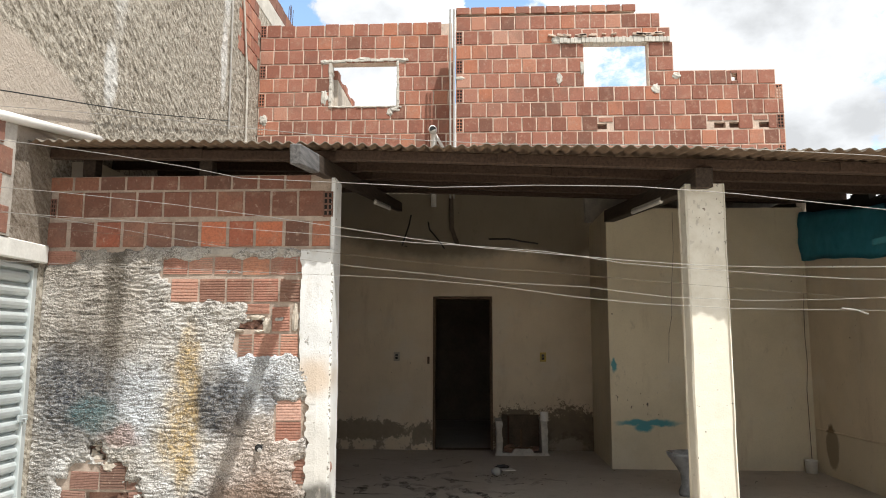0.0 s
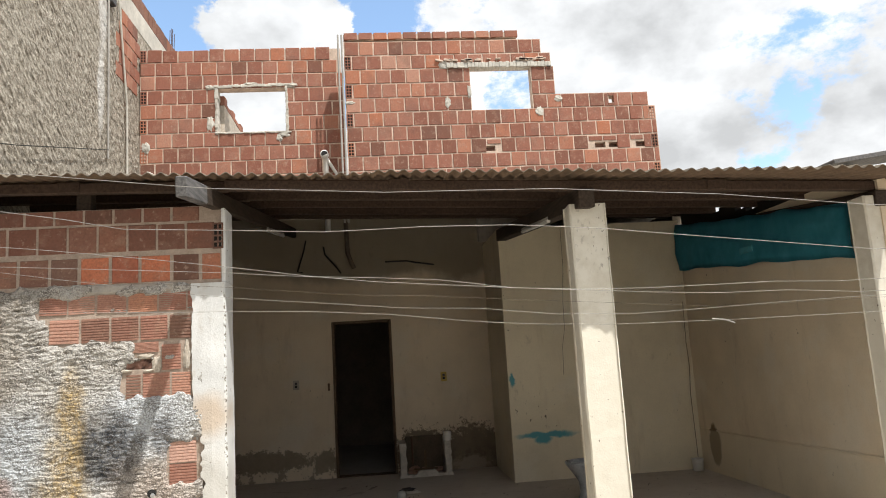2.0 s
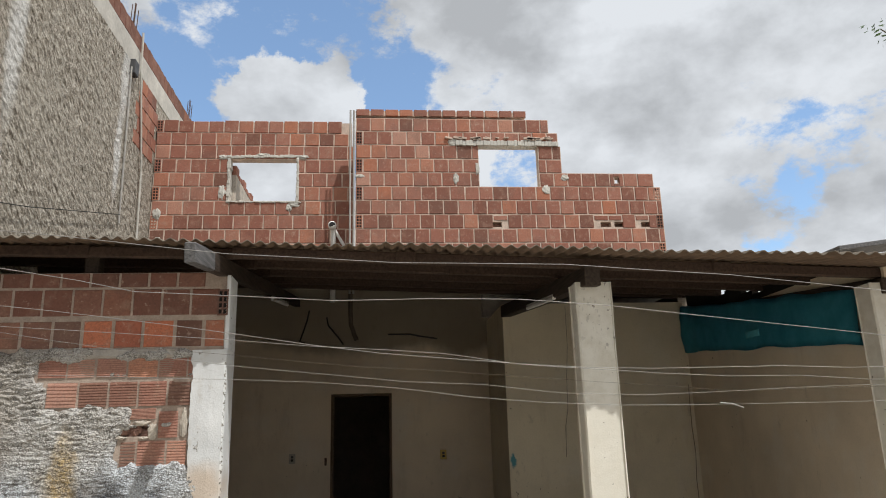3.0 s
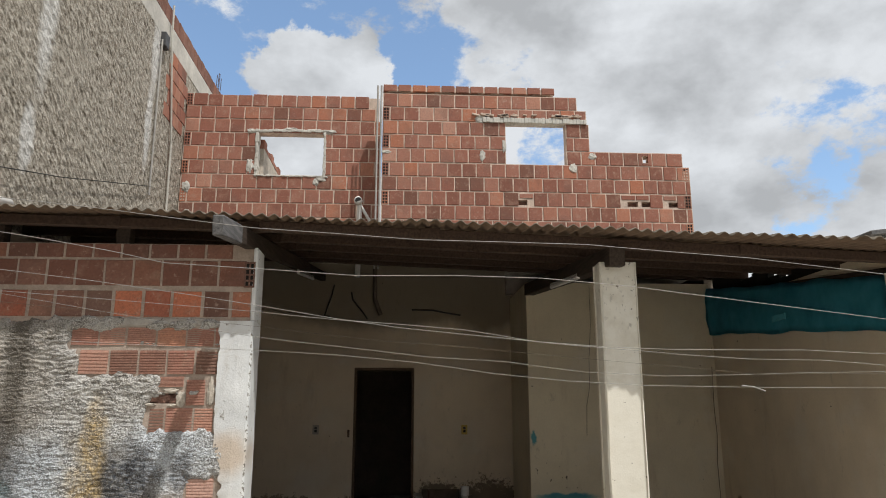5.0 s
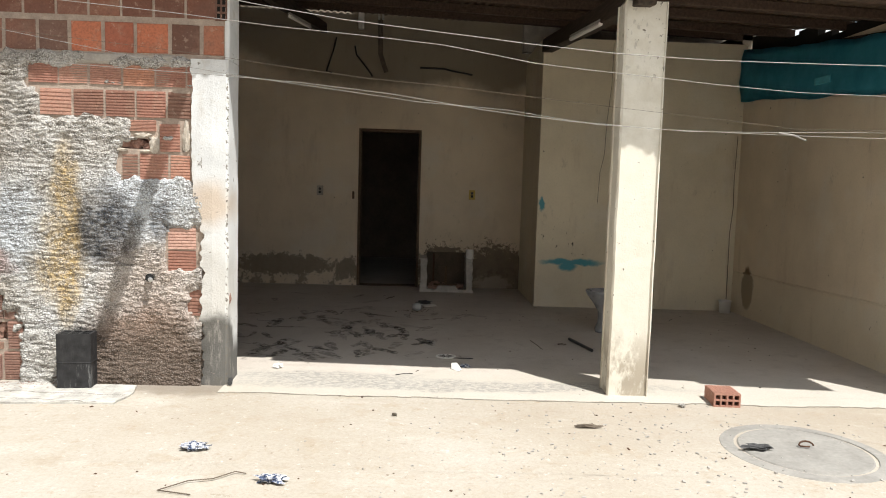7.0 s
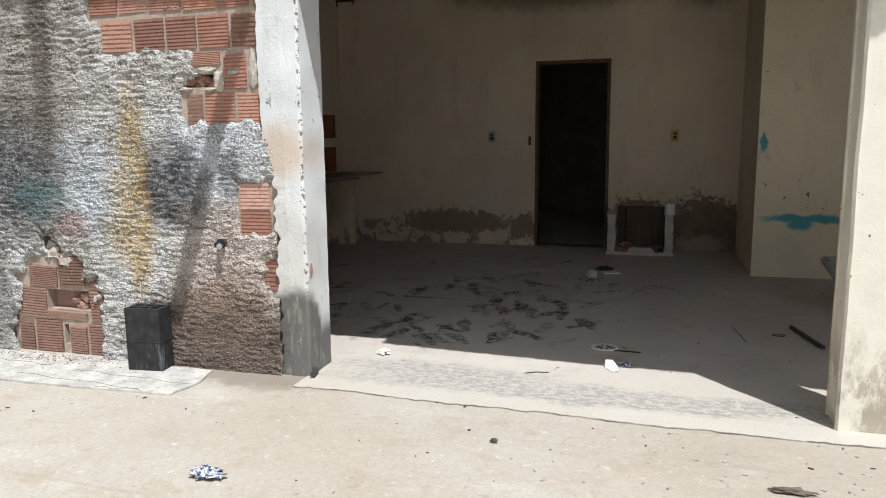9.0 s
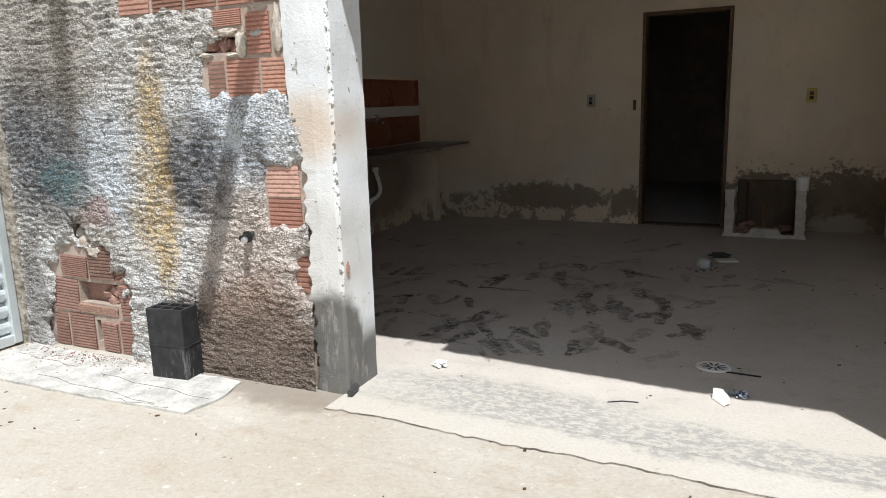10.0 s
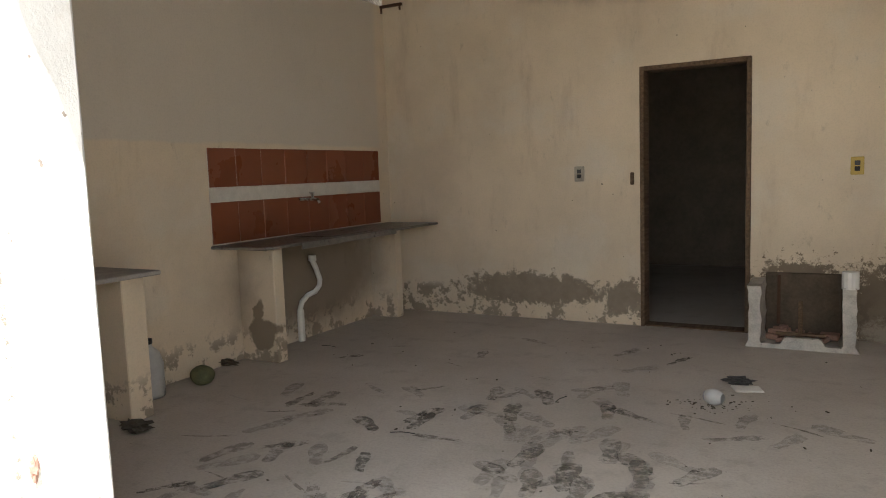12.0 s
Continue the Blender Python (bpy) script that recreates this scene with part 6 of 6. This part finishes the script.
tagged(drain_stub, "short dark pipe end at the wall's foot", "pipe")

# ---------------------------------------------------------------- kitchen
worktop = bmesh.new()
add_box(worktop, -2.955, -2.47, 7.68, 9.90, 0.822, 0.842, 0.005)
for v in worktop.verts:
    v.co.x += 0.06 * max(0, (v.co.y - 9.2) / 0.7) * (v.co.x > -2.7)
top_ob = tagged(link("worktop", worktop, GRANITE), "dark worn stone worktop along the kitchen wall", "worktop")
part("sink_rim", boxed(-2.85, -2.50, 8.42, 8.98, 0.842, 0.850, 0.003), GRANITE, top_ob)
part("front_edge", boxed(-2.428, -2.415, 8.0, 9.2, 0.80, 0.846, 0.004), GRANITE, top_ob)
SUPPORT = make_cream("cream_paint_counter_support", extra=left_wall_marks)
for x1, y in ((-2.62, 7.92), (-2.68, 9.58)):
    sp = tagged(link("worktop_support", boxed(-2.953, x1, y, y + 0.10, 0.0, 0.80, 0.006), SUPPORT), "cream plastered masonry panel under the worktop", "support", "worktop supports")
    part("bedding", boxed(-2.953, x1 + 0.006, y - 0.004, y + 0.104, 0.801, 0.8215, 0.004), MORTAR_OLD, sp, "dark mortar bedding below the slab")
low_top = tagged(link("worktop", boxed(-2.955, -2.43, 5.45, 6.83, 0.79, 0.815, 0.006), CONCRETE), "second short worktop near the entrance", "worktop")
tagged(link("worktop_support", boxed(-2.953, -2.525, 6.645, 6.79, 0.0, 0.789, 0.006), SUPPORT), "cream plastered end panel under the short worktop", "support", "worktop supports")
tagged(link("worktop_support", boxed(-2.953, -2.56, 5.50, 5.62, 0.0, 0.789, 0.006), SUPPORT), "cream plastered end panel by the entrance", "support", "worktop supports")

splash = holder("backsplash", -2.955, 7.70, 0, "terracotta tiled backsplash with a white border", "backsplash", kind="structure")
tile_me = None
for z0, h in ((1.242, 0.268), (0.852, 0.285)):
    ob = part("tile", boxed(0.001, 0.011, 0.002, 0.256, 0, h, 0.002), TILE, splash)
    ob.location = (0, 0, z0)
    for k in range(1, 8):
        shared("tile", ob.data, splash, pose(0, k * 0.2585, z0))
part("border", boxed(0.001, 0.010, 0.0, 2.07, 1.142, 1.237, 0.002), GROUT, splash, "white border strip between the tiles")
part("bed", boxed(0.0005, 0.006, 0.0, 2.07, 0.845, 1.51), GROUT, splash)

tap = holder("kitchen_tap", -2.944, 8.62, 1.12, "old chrome wall tap above the sink", "tap")
part("spout", tube([(0.0, 0, 0), (0.12, -0.01, 0.0), (0.20, -0.02, -0.002), (0.215, -0.02, -0.03)], 0.011, 8), CHROME, tap, smooth=True)
part("valve", tube([(0.14, -0.01, 0.0), (0.14, -0.01, 0.045)], 0.012, 8), CHROME, tap)
part("handle", boxed(0.115, 0.165, -0.02, 0.0, 0.045, 0.058, 0.004), CHROME, tap)

trap = holder("sink_drain", -2.92, 8.53, 0, "white plastic sink drain pipe with a bend", "pipe")
part("pipe", tube([(0, 0, 0.0), (0, 0, 0.26), (0.005, 0.02, 0.31), (0.01, 0.09, 0.355), (0.02, 0.17, 0.37), (0.025, 0.22, 0.41), (0.03, 0.225, 0.46), (0.04, 0.17, 0.56), (0.04, 0.135, 0.62), (0.04, 0.13, 0.665)], 0.021, 10), PVC, trap, smooth=True)
part("collar", tube([(0.04, 0.13, 0.625), (0.04, 0.13, 0.67)], 0.032, 12), PVC, trap)
part("socket", tube([(0, 0, 0.0), (0, 0, 0.25)], 0.028, 10), PVC, trap)

jug = link("bottle", lathe([(0.0, 0.0), (0.085, 0.0), (0.09, 0.02), (0.09, 0.20), (0.07, 0.27), (0.03, 0.31), (0.028, 0.33), (0.0, 0.33)], 18), BOTTLE, smooth=True)
jug.location = (-2.84, 7.02, 0)
tagged(jug, "cloudy plastic water bottle on the floor", "bottle")
part("cap", lathe([(0.032, 0.325), (0.034, 0.33), (0.034, 0.355), (0.0, 0.357)], 14), GREY_PLASTIC, jug, "dark screw cap")


def switch(x, z, material, label, y=9.955):
    h = holder("light_switch", x, y, z, label, "switch")
    part("plate", boxed(-0.041, 0.041, -0.014, 0.0, -0.062, 0.062, 0.004), material, h)
    part("rocker", boxed(-0.017, 0.017, -0.019, -0.014, -0.036, -0.004, 0.002), RUBBER, h)
    part("rocker", boxed(-0.017, 0.017, -0.019, -0.014, 0.004, 0.036, 0.002), GREY_PLASTIC, h)
    return h


switch(-1.085, 1.24, plain("grimy_switch_plate", (0.40, 0.37, 0.31), 0.5, 0, 0.25), "grimy white switch plate on the back wall")
switch(0.905, 1.237, YELLOW_PLATE, "yellowed open socket plate on the back wall")

# door frame
frame_ob = holder("door_frame", -0.18, 9.95, 0, "bare brown timber door frame without its door", "door frame", kind="structure")
for x0, x1, z0, z1, nm in ((-0.408, -0.375, 0.0, 2.057, "jamb"), (0.37, 0.402, 0.0, 2.057, "jamb"), (-0.374, 0.369, 2.022, 2.057, "head")):
    part(nm, boxed(x0, x1, -0.012, 0.16, z0, z1, 0.004), TIMBER_BROWN, frame_ob)
part("threshold", boxed(-0.374, 0.369, 0.0, 0.15, 0.001, 0.012, 0.003), TIMBER_BROWN, frame_ob)
peg = tagged(link("hinge_stub", boxed(-0.665, -0.635, 9.935, 9.955, 1.14, 1.24, 0.006), TIMBER_BROWN), "old wooden plug beside the doorway", "plug")

# torn-out basin: two white side panels and a sill
LIME = plain('dirty_limewash', (0.50, 0.475, 0.43), 0.85, 0, 0.35, 14, 0.4)
basin = holder("basin_stand", 0.585, 9.53, 0, "broken masonry basin stand against the damp wall", "basin stand")
for x, h in ((-0.29, 0.43), (0.29, 0.44)):
    b2 = bmesh.new()
    levels = 9
    rings = []
    for k in range(levels + 1):
        z = h * k / levels
        wl, wr = 0.040 + 0.018 * noise.noise((z * 13, x, 1.0)) + 0.02 * (k == 0), 0.040 + 0.018 * noise.noise((z * 13, x, 7.0)) + 0.02 * (k == 0)
        f = 0.015 * noise.noise((z * 9, x, 3.0))
        rings.append([b2.verts.new(p) for p in ((x - wl, f, z), (x + wr, f, z), (x + wr, 0.422, z), (x - wl, 0.422, z))])
    for lo, hi in zip(rings, rings[1:]):
        for k in range(4):
            b2.faces.new((lo[k], lo[(k + 1) % 4], hi[(k + 1) % 4], hi[k]))
    b2.faces.new(rings[-1])
    part("side_panel", b2, LIME, basin)
SODDEN = plain("sodden_brown_render", (0.105, 0.082, 0.06), 0.9, 0, 0.45, 7, 0.5)
part("back_panel", boxed(-0.25, 0.25, 0.395, 0.422, 0.0, 0.475, 0.006), SODDEN, basin, "dark damp render behind the basin")
bm = bmesh.new()
lower = [bm.verts.new((-0.25 + k * 0.025, 0.0, 0.0)) for k in range(21)]
upper = [bm.verts.new((-0.25 + k * 0.025, 0.004, 0.03 + 0.05 * (5 < k < 16) + 0.012 * noise.noise((k * 0.9, 2.0, 0)))) for k in range(21)]
inner = [bm.verts.new((v.co.x, 0.08, v.co.z - 0.004)) for v in upper]
for k in range(20):
    bm.faces.new((lower[k], lower[k + 1], upper[k + 1], upper[k]))
    bm.faces.new((upper[k], upper[k + 1], inner[k + 1], inner[k]))
    bm.faces.new((inner[k], inner[k + 1], bm.verts.new((inner[k + 1].co.x, 0.08, 0)), bm.verts.new((inner[k].co.x, 0.08, 0))))
part("sill", bm, LIME, basin)
bm = bmesh.new()
for k in range(16):
    w = rnd.uniform(0.03, 0.07)
    add_box(bm, -w, w, -w * 0.6, w * 0.6, -0.02, 0.02, 0.006, pose(rnd.uniform(-0.18, 0.18), rnd.uniform(0.14, 0.34), 0.03 + 0.05 * rnd.random(), rnd.uniform(-15, 15), rnd.uniform(-15, 15), rnd.uniform(0, 180)))
part("fill", bm, BRICK_DUSTY, basin, "broken brick inside the stand")
part("collar", tube([(0.29, 0.045, 0.43), (0.29, 0.045, 0.545)], 0.052, 14), PVC, basin, "white plastic pipe collar")
part("pipe", tube([(-0.16, 0.37, 0.10), (-0.16, 0.38, 0.46)], 0.012, 8), RUST, basin)
part("cross_bar", boxed(-0.16, 0.15, 0.10, 0.13, 0.075, 0.095, 0.004), TIMBER_BROWN, basin)
part("cross_bar", boxed(-0.02, 0.01, 0.10, 0.12, 0.03, 0.32, 0.004), TIMBER_BROWN, basin)

# toilet bowl left on the floor
wc = holder("toilet_bowl", 2.06, 7.22, 0, "grimy ceramic toilet bowl standing on the floor", "toilet")
bowl = lathe([(0.0, 0.0), (0.10, 0.0), (0.105, 0.03), (0.085, 0.10), (0.085, 0.20), (0.13, 0.29), (0.175, 0.36), (0.185, 0.385), (0.185, 0.40), (0.16, 0.402), (0.14, 0.37), (0.09, 0.28), (0.0, 0.24)], 24)
for v in bowl.verts:
    v.co.x *= 1.25
part("bowl", bowl, CERAMIC, wc, smooth=True)
part("tank_shelf", boxed(0.16, 0.32, -0.13, 0.13, 0.33, 0.40, 0.02), CERAMIC, wc)

# white pot by the corner, vertical waste pipe
pot = link("pot", lathe([(0.0, 0.0), (0.058, 0.0), (0.066, 0.12), (0.07, 0.125), (0.07, 0.14), (0.06, 0.14), (0.055, 0.01)], 18), PVC, smooth=True)
pot.location = (3.73, 8.50, 0)
tagged(pot, "small white plastic pot in the corner", "pot")
cable = link("cable", tube([(3.80, 8.598, 2.0), (3.79, 8.60, 1.5), (3.80, 8.60, 1.2), (3.775, 8.598, 0.9), (3.785, 8.60, 0.14)], 0.0035, 6), BARK)
tagged(cable, "thin brown cable down the wall corner", "cable")
cable = link("cable", tube([(2.34, 8.60, 2.98), (2.335, 8.598, 2.5), (2.30, 8.60, 2.1), (2.29, 8.598, 1.75), (2.25, 8.60, 1.55), (2.235, 8.60, 1.20)], 0.002, 6), RUBBER)
tagged(cable, "thin black cable hanging down the cream wall", "cable")
tagged(link("cable", tube([(3.846, 8.55, 0.475), (3.846, 7.2, 0.49), (3.846, 6.2, 0.515), (3.846, 5.25, 0.53)], 0.011, 8), RIGHT), "conduit along the foot of the side wall", "conduit")

# loose wires and an old pipe high on the back wall
for pts2, lab in (([(-0.90, 9.94, 3.2), (-0.927, 9.93, 3.06), (-1.02, 9.92, 2.765), (-0.95, 9.93, 2.755)], "bare black wire hanging from the roof"),
                  ([(-0.66, 9.94, 3.1), (-0.64, 9.93, 2.99), (-0.50, 9.91, 2.82), (-0.43, 9.93, 2.72)], "bare black wire hanging from the roof"),
                  ([(0.18, 9.94, 2.853), (0.48, 9.93, 2.85), (0.62, 9.93, 2.82), (0.86, 9.94, 2.784)], "dark stick fixed high on the back wall")):
    tagged(link("wire", tube(pts2, 0.011, 6), RUBBER), lab, "wire")
tagged(link("downpipe", tube([(-0.34, 9.93, 3.45), (-0.33, 9.92, 3.0), (-0.28, 9.90, 2.85), (-0.25, 9.92, 2.78)], 0.03, 8), BARK), "dark stained pipe high on the back wall", "pipe")
hook = holder("wall_bracket", -2.853, 9.94, 2.83, "rusty iron bracket near the corner", "bracket")
part("bar", boxed(-0.11, 0.13, -0.03, 0.0, -0.012, 0.012, 0.003), RUST, hook)
part("peg", boxed(-0.10, -0.085, -0.025, -0.01, -0.06, -0.01, 0.002), RUST, hook)
part("peg", boxed(0.10, 0.115, -0.025, -0.01, -0.05, -0.01, 0.002), RUST, hook)


# ---------------------------------------------------------------- under the roof
def batten(p, q, label):
    p, q = Vector(p), Vector(q)
    h = holder("fluorescent_lamp", p.x, p.y, p.z, label, "lamp", "roof lamps")
    part("tube", tube([(0, 0, 0), q - p], 0.017, 10), PVC, h)
    part("channel", tube([(0, 0, 0.024), (q - p) + Vector((0, 0, 0.024))], 0.015, 6), CONCRETE, h)


batten((1.545, 7.05, roof_z(1.6, 7.05) - 0.30), (1.545, 5.95, roof_z(1.6, 5.95) - 0.26), "dead white fluorescent tube on the porch beam")
batten((-1.03, 8.6, 3.035), (-1.03, 7.4, 2.878), "dead white fluorescent tube on the timber beam")

# mesh tarp hung along the side wall
bm = bmesh.new()
rows = []
for j in range(9):
    row = []
    for i in range(41):
        y = 8.56 - 3.3 * i / 40
        top = roof_z(3.8, y) - 0.15 + 0.025 * noise.noise((y * 3, 1.0, 0))
        bot = 2.385 - 0.31 * i / 40 + 0.03 * noise.noise((y * 2.2, 9.0, 0))
        z = top + (bot - top) * j / 8
        x = 3.79 - 0.05 * math.sin(j / 8 * 2.6) * (0.5 + noise.noise((y * 1.3, z, 4.0))) + 0.02 * noise.noise((y * 6, z * 6, 2.0))
        row.append(bm.verts.new((x, y, z)))
    rows.append(row)
for a, b in zip(rows, rows[1:]):
    for i in range(40):
        bm.faces.new((a[i], a[i + 1], b[i + 1], b[i]))
geom = bmesh.ops.solidify(bm, geom=list(bm.faces), thickness=0.003)
tarp = tagged(link("tarp", bm, TARP, smooth=True), "torn blue-green mesh tarp hung below the roof", "tarp")
part("tear", boxed(3.735, 3.745, 6.70, 6.95, 2.34, 2.40), plain("light_blue_patch", (0.10, 0.42, 0.52), 0.7), tarp, "lighter torn patch")


# ---------------------------------------------------------------- lines over the yard
def line(pts, r, label, material=WIRE, deep=3.1):
    """A slack line through points (x, z) over the yard at y = deep, tied off at both side walls."""
    (xa, za), (xb, zb) = pts[0], pts[1]
    start = (-3.14, za + (za - zb) / (xb - xa) * (xa + 3.14) * 0.8)
    run = [start, *pts, (6.0, pts[-1][1] + 0.02), (12.0, pts[-1][1] + 0.4)]
    fine = []
    for (x0, z0), (x1, z1) in zip(run, run[1:]):
        n = max(2, int((x1 - x0) / 0.12))
        for k in range(n):
            x = x0 + (x1 - x0) * k / n
            fine.append((x, deep + 0.01 * noise.noise((x * 1.5, za * 9, 0)), z0 + (z1 - z0) * k / n + 0.003 * noise.noise((x * 2.3, za * 5, 7.0))))
    fine.append((run[-1][0], deep, run[-1][1]))
    return tagged(link("wire_line", tube(fine, r, 5), material, smooth=True), label, "wire", "yard lines")


THIN = "thin pale wire strung across the yard"
line([(-0.45, 1.80), (-0.19, 1.769), (0.09, 1.752), (0.38, 1.748), (0.67, 1.73), (0.95, 1.696)], 0.0006, THIN, WIRE, 1.2)
line([(-1.6, 1.92), (-0.803, 1.819), (-0.654, 1.797), (-0.508, 1.772), (-0.4, 1.749), (-0.21, 1.738), (-0.03, 1.727), (0.16, 1.729), (0.34, 1.724), (0.53, 1.709), (0.72, 1.688), (1.09, 1.645)], 0.0007, THIN, WIRE, 1.4)
line([(-1.226, 1.887), (-0.873, 1.846), (-0.563, 1.804), (-0.35, 1.772), (-0.14, 1.737), (0.06, 1.710), (0.27, 1.689), (0.47, 1.671), (0.68, 1.659), (0.89, 1.652), (1.29, 1.652), (1.5, 1.641)], 0.0009, THIN, WIRE, 2.15)
line([(-0.46, 1.828), (-0.19, 1.802), (0.07, 1.785), (0.3, 1.766), (0.58, 1.725), (0.85, 1.702), (1.12, 1.680), (1.39, 1.663), (1.67, 1.66), (1.96, 1.638)], 0.0010, THIN, WIRE, 2.7)
line([(-0.71, 1.923), (-0.37, 1.884), (-0.02, 1.847), (0.32, 1.825), (0.67, 1.795), (1.01, 1.766), (1.35, 1.736), (2.04, 1.676)], 0.0008, "very thin dull wire strung across the yard", BARK, 4.0)
line([(-2.665, 2.222), (-1.915, 2.093), (-1.183, 1.967), (-0.81, 1.916), (-0.3, 1.858), (0.2, 1.803), (0.71, 1.771), (1.21, 1.711), (1.72, 1.688), (2.22, 1.698), (2.73, 1.714), (3.23, 1.72)], 0.0013, THIN, WIRE, 4.5)
line([(-0.55, 1.728), (-0.22, 1.71), (0.12, 1.679), (0.46, 1.633), (0.79, 1.601), (1.13, 1.582), (1.46, 1.577), (2.13, 1.571)], 0.0010, THIN, WIRE, 3.2)
tagged(link("knot", tube([(1.58, 3.195, 1.582), (1.64, 3.195, 1.575), (1.69, 3.2, 1.558)], 0.003, 6), WIRE), "loose wire end twisted round a yard line", "wire")

# ---------------------------------------------------------------- high up
tagged(link("conduit", tube([(-3.10, 9.40, 3.35), (-3.10, 9.34, 5.0), (-3.10, 9.02, 6.30), (-3.10, 8.98, 6.86)], 0.014, 8), PALE_CONCRETE), "pale conduit climbing the tall wall", "conduit")
tagged(link("cable", tube([(-3.11, 8.74, 4.1), (-3.11, 8.72, 5.2), (-3.11, 8.70, 6.2)], 0.012, 6), CONCRETE), "grey cable on the tall wall", "cable")
jb = tagged(link("junction_box", boxed(-3.148, -3.07, 8.70, 8.86, 6.12, 6.32, 0.01), GREY_PLASTIC), "dark grey box high on the tall wall", "box")
tagged(link("cable", tube([(-3.09, 3.0, 2.72), (-3.09, 4.5, 3.085), (-3.09, 6.5, 3.58), (-3.09, 8.7, 4.20)], 0.005, 6), RUBBER), "black cable slung along the tall wall", "cable")
for y0 in (8.85, 11.75):
    bar = holder("rebar", -3.24, y0, 6.80, "rusty rods sticking up from the tall wall", "rebar", "starter bars")
    for k in range(4):
        part("rod", tube([(0.03 * (k % 2), 0.05 * k, 0), (0.03 * (k % 2) + 0.01, 0.05 * k + 0.01, 0.42 + 0.04 * (k % 3))], 0.006, 5), RUST, bar)
for x in (-0.335, -0.285):
    tagged(link("conduit", tube([(x, 9.53, 3.35), (x, 9.53, 6.02)], 0.014, 8), CONCRETE), "thin grey conduit between the brick fronts", "conduit", "front conduits")
vent = holder("vent_pipe", -0.58, 9.86, 3.3, "white plastic vent pipe with a side brace", "pipe")
part("pipe", tube([(0, 0, 0), (0, 0, 1.0), (-0.005, -0.01, 1.05), (-0.01, -0.05, 1.08)], 0.038, 10), PVC, vent, smooth=True)
part("mouth", tube([(-0.01, -0.03, 1.08), (-0.012, -0.09, 1.085)], 0.058, 12), PVC, vent, smooth=True)
# black disc in place of the shaded inside of the pipe
part("bore", tube([(-0.012, -0.085, 1.085), (-0.012, -0.0915, 1.085)], 0.044, 12), RUBBER, vent)
part("brace", tube([(0.02, 0, 1.03), (0.20, 0, 0.72)], 0.022, 8), PVC, vent)

# ---------------------------------------------------------------- tree beyond the roofs
tree = holder("tree", 10.2, 9.6, GROUND_Z, "leafy tree whose twigs reach over the roofs", "tree")
rt = random.Random(77)
trunk = tube([(0, 0, 0), (0.05, 0.02, 1.5), (-0.05, 0.05, 3.0), (0.0, 0.0, 4.4)], [0.2, 0.16, 0.13, 0.09], 10)
ends = []
for k in range(11):
    a, l, e = 2 * math.pi * k / 11 + rt.uniform(-0.2, 0.2), rt.uniform(1.2, 2.2), rt.uniform(0.4, 1.3)
    base = Vector((0, 0, rt.uniform(2.9, 4.3)))
    tip = base + Vector((l * math.cos(a) * math.cos(e), l * math.sin(a) * math.cos(e), l * math.sin(e) + 0.5))
    mid = (base + tip) / 2 + Vector((rt.uniform(-0.15, 0.15), rt.uniform(-0.15, 0.15), 0.15))
    add_tube(trunk, [base, mid, tip], [0.06, 0.04, 0.015], 6)
    ends += [mid, tip, (mid + tip) / 2]
reach = Vector((-3.42, -1.55, 6.60))
add_tube(trunk, [(0, 0, 4.0), (-0.9, -0.5, 5.4), (-2.1, -1.05, 6.3), reach], [0.06, 0.045, 0.025, 0.008], 6)
ends += [Vector((-0.9, -0.5, 5.4)), Vector((-1.4, -0.75, 5.8))]
part("trunk", trunk, BARK, tree)
crown = bmesh.new()
for c in ends:
    for _ in range(110):
        d = Vector((rt.gauss(0, 1), rt.gauss(0, 1), rt.gauss(0, 0.8)))
        p = c + d * rt.uniform(0.05, 0.34)
        t1 = Vector((rt.gauss(0, 1), rt.gauss(0, 1), rt.gauss(-0.3, 0.6))).normalized()
        t2 = t1.orthogonal().normalized()
        s = rt.uniform(0.05, 0.10)
        crown.faces.new([crown.verts.new(p + q) for q in (t1 * 0, t1 * s * 0.5 + t2 * s * 0.28, t1 * s, t1 * s * 0.5 - t2 * s * 0.28)])
for _ in range(26):
    p = reach + Vector((rt.gauss(0, 0.10), rt.gauss(0, 0.10), rt.gauss(0, 0.10)))
    t1 = Vector((rt.gauss(0, 1), rt.gauss(0, 1), rt.gauss(-0.6, 0.5))).normalized()
    t2 = t1.orthogonal().normalized()
    s = rt.uniform(0.07, 0.12)
    crown.faces.new([crown.verts.new(p + q) for q in (t1 * 0, t1 * s * 0.5 + t2 * s * 0.28, t1 * s, t1 * s * 0.5 - t2 * s * 0.28)])
part("crown", crown, LEAF, tree)
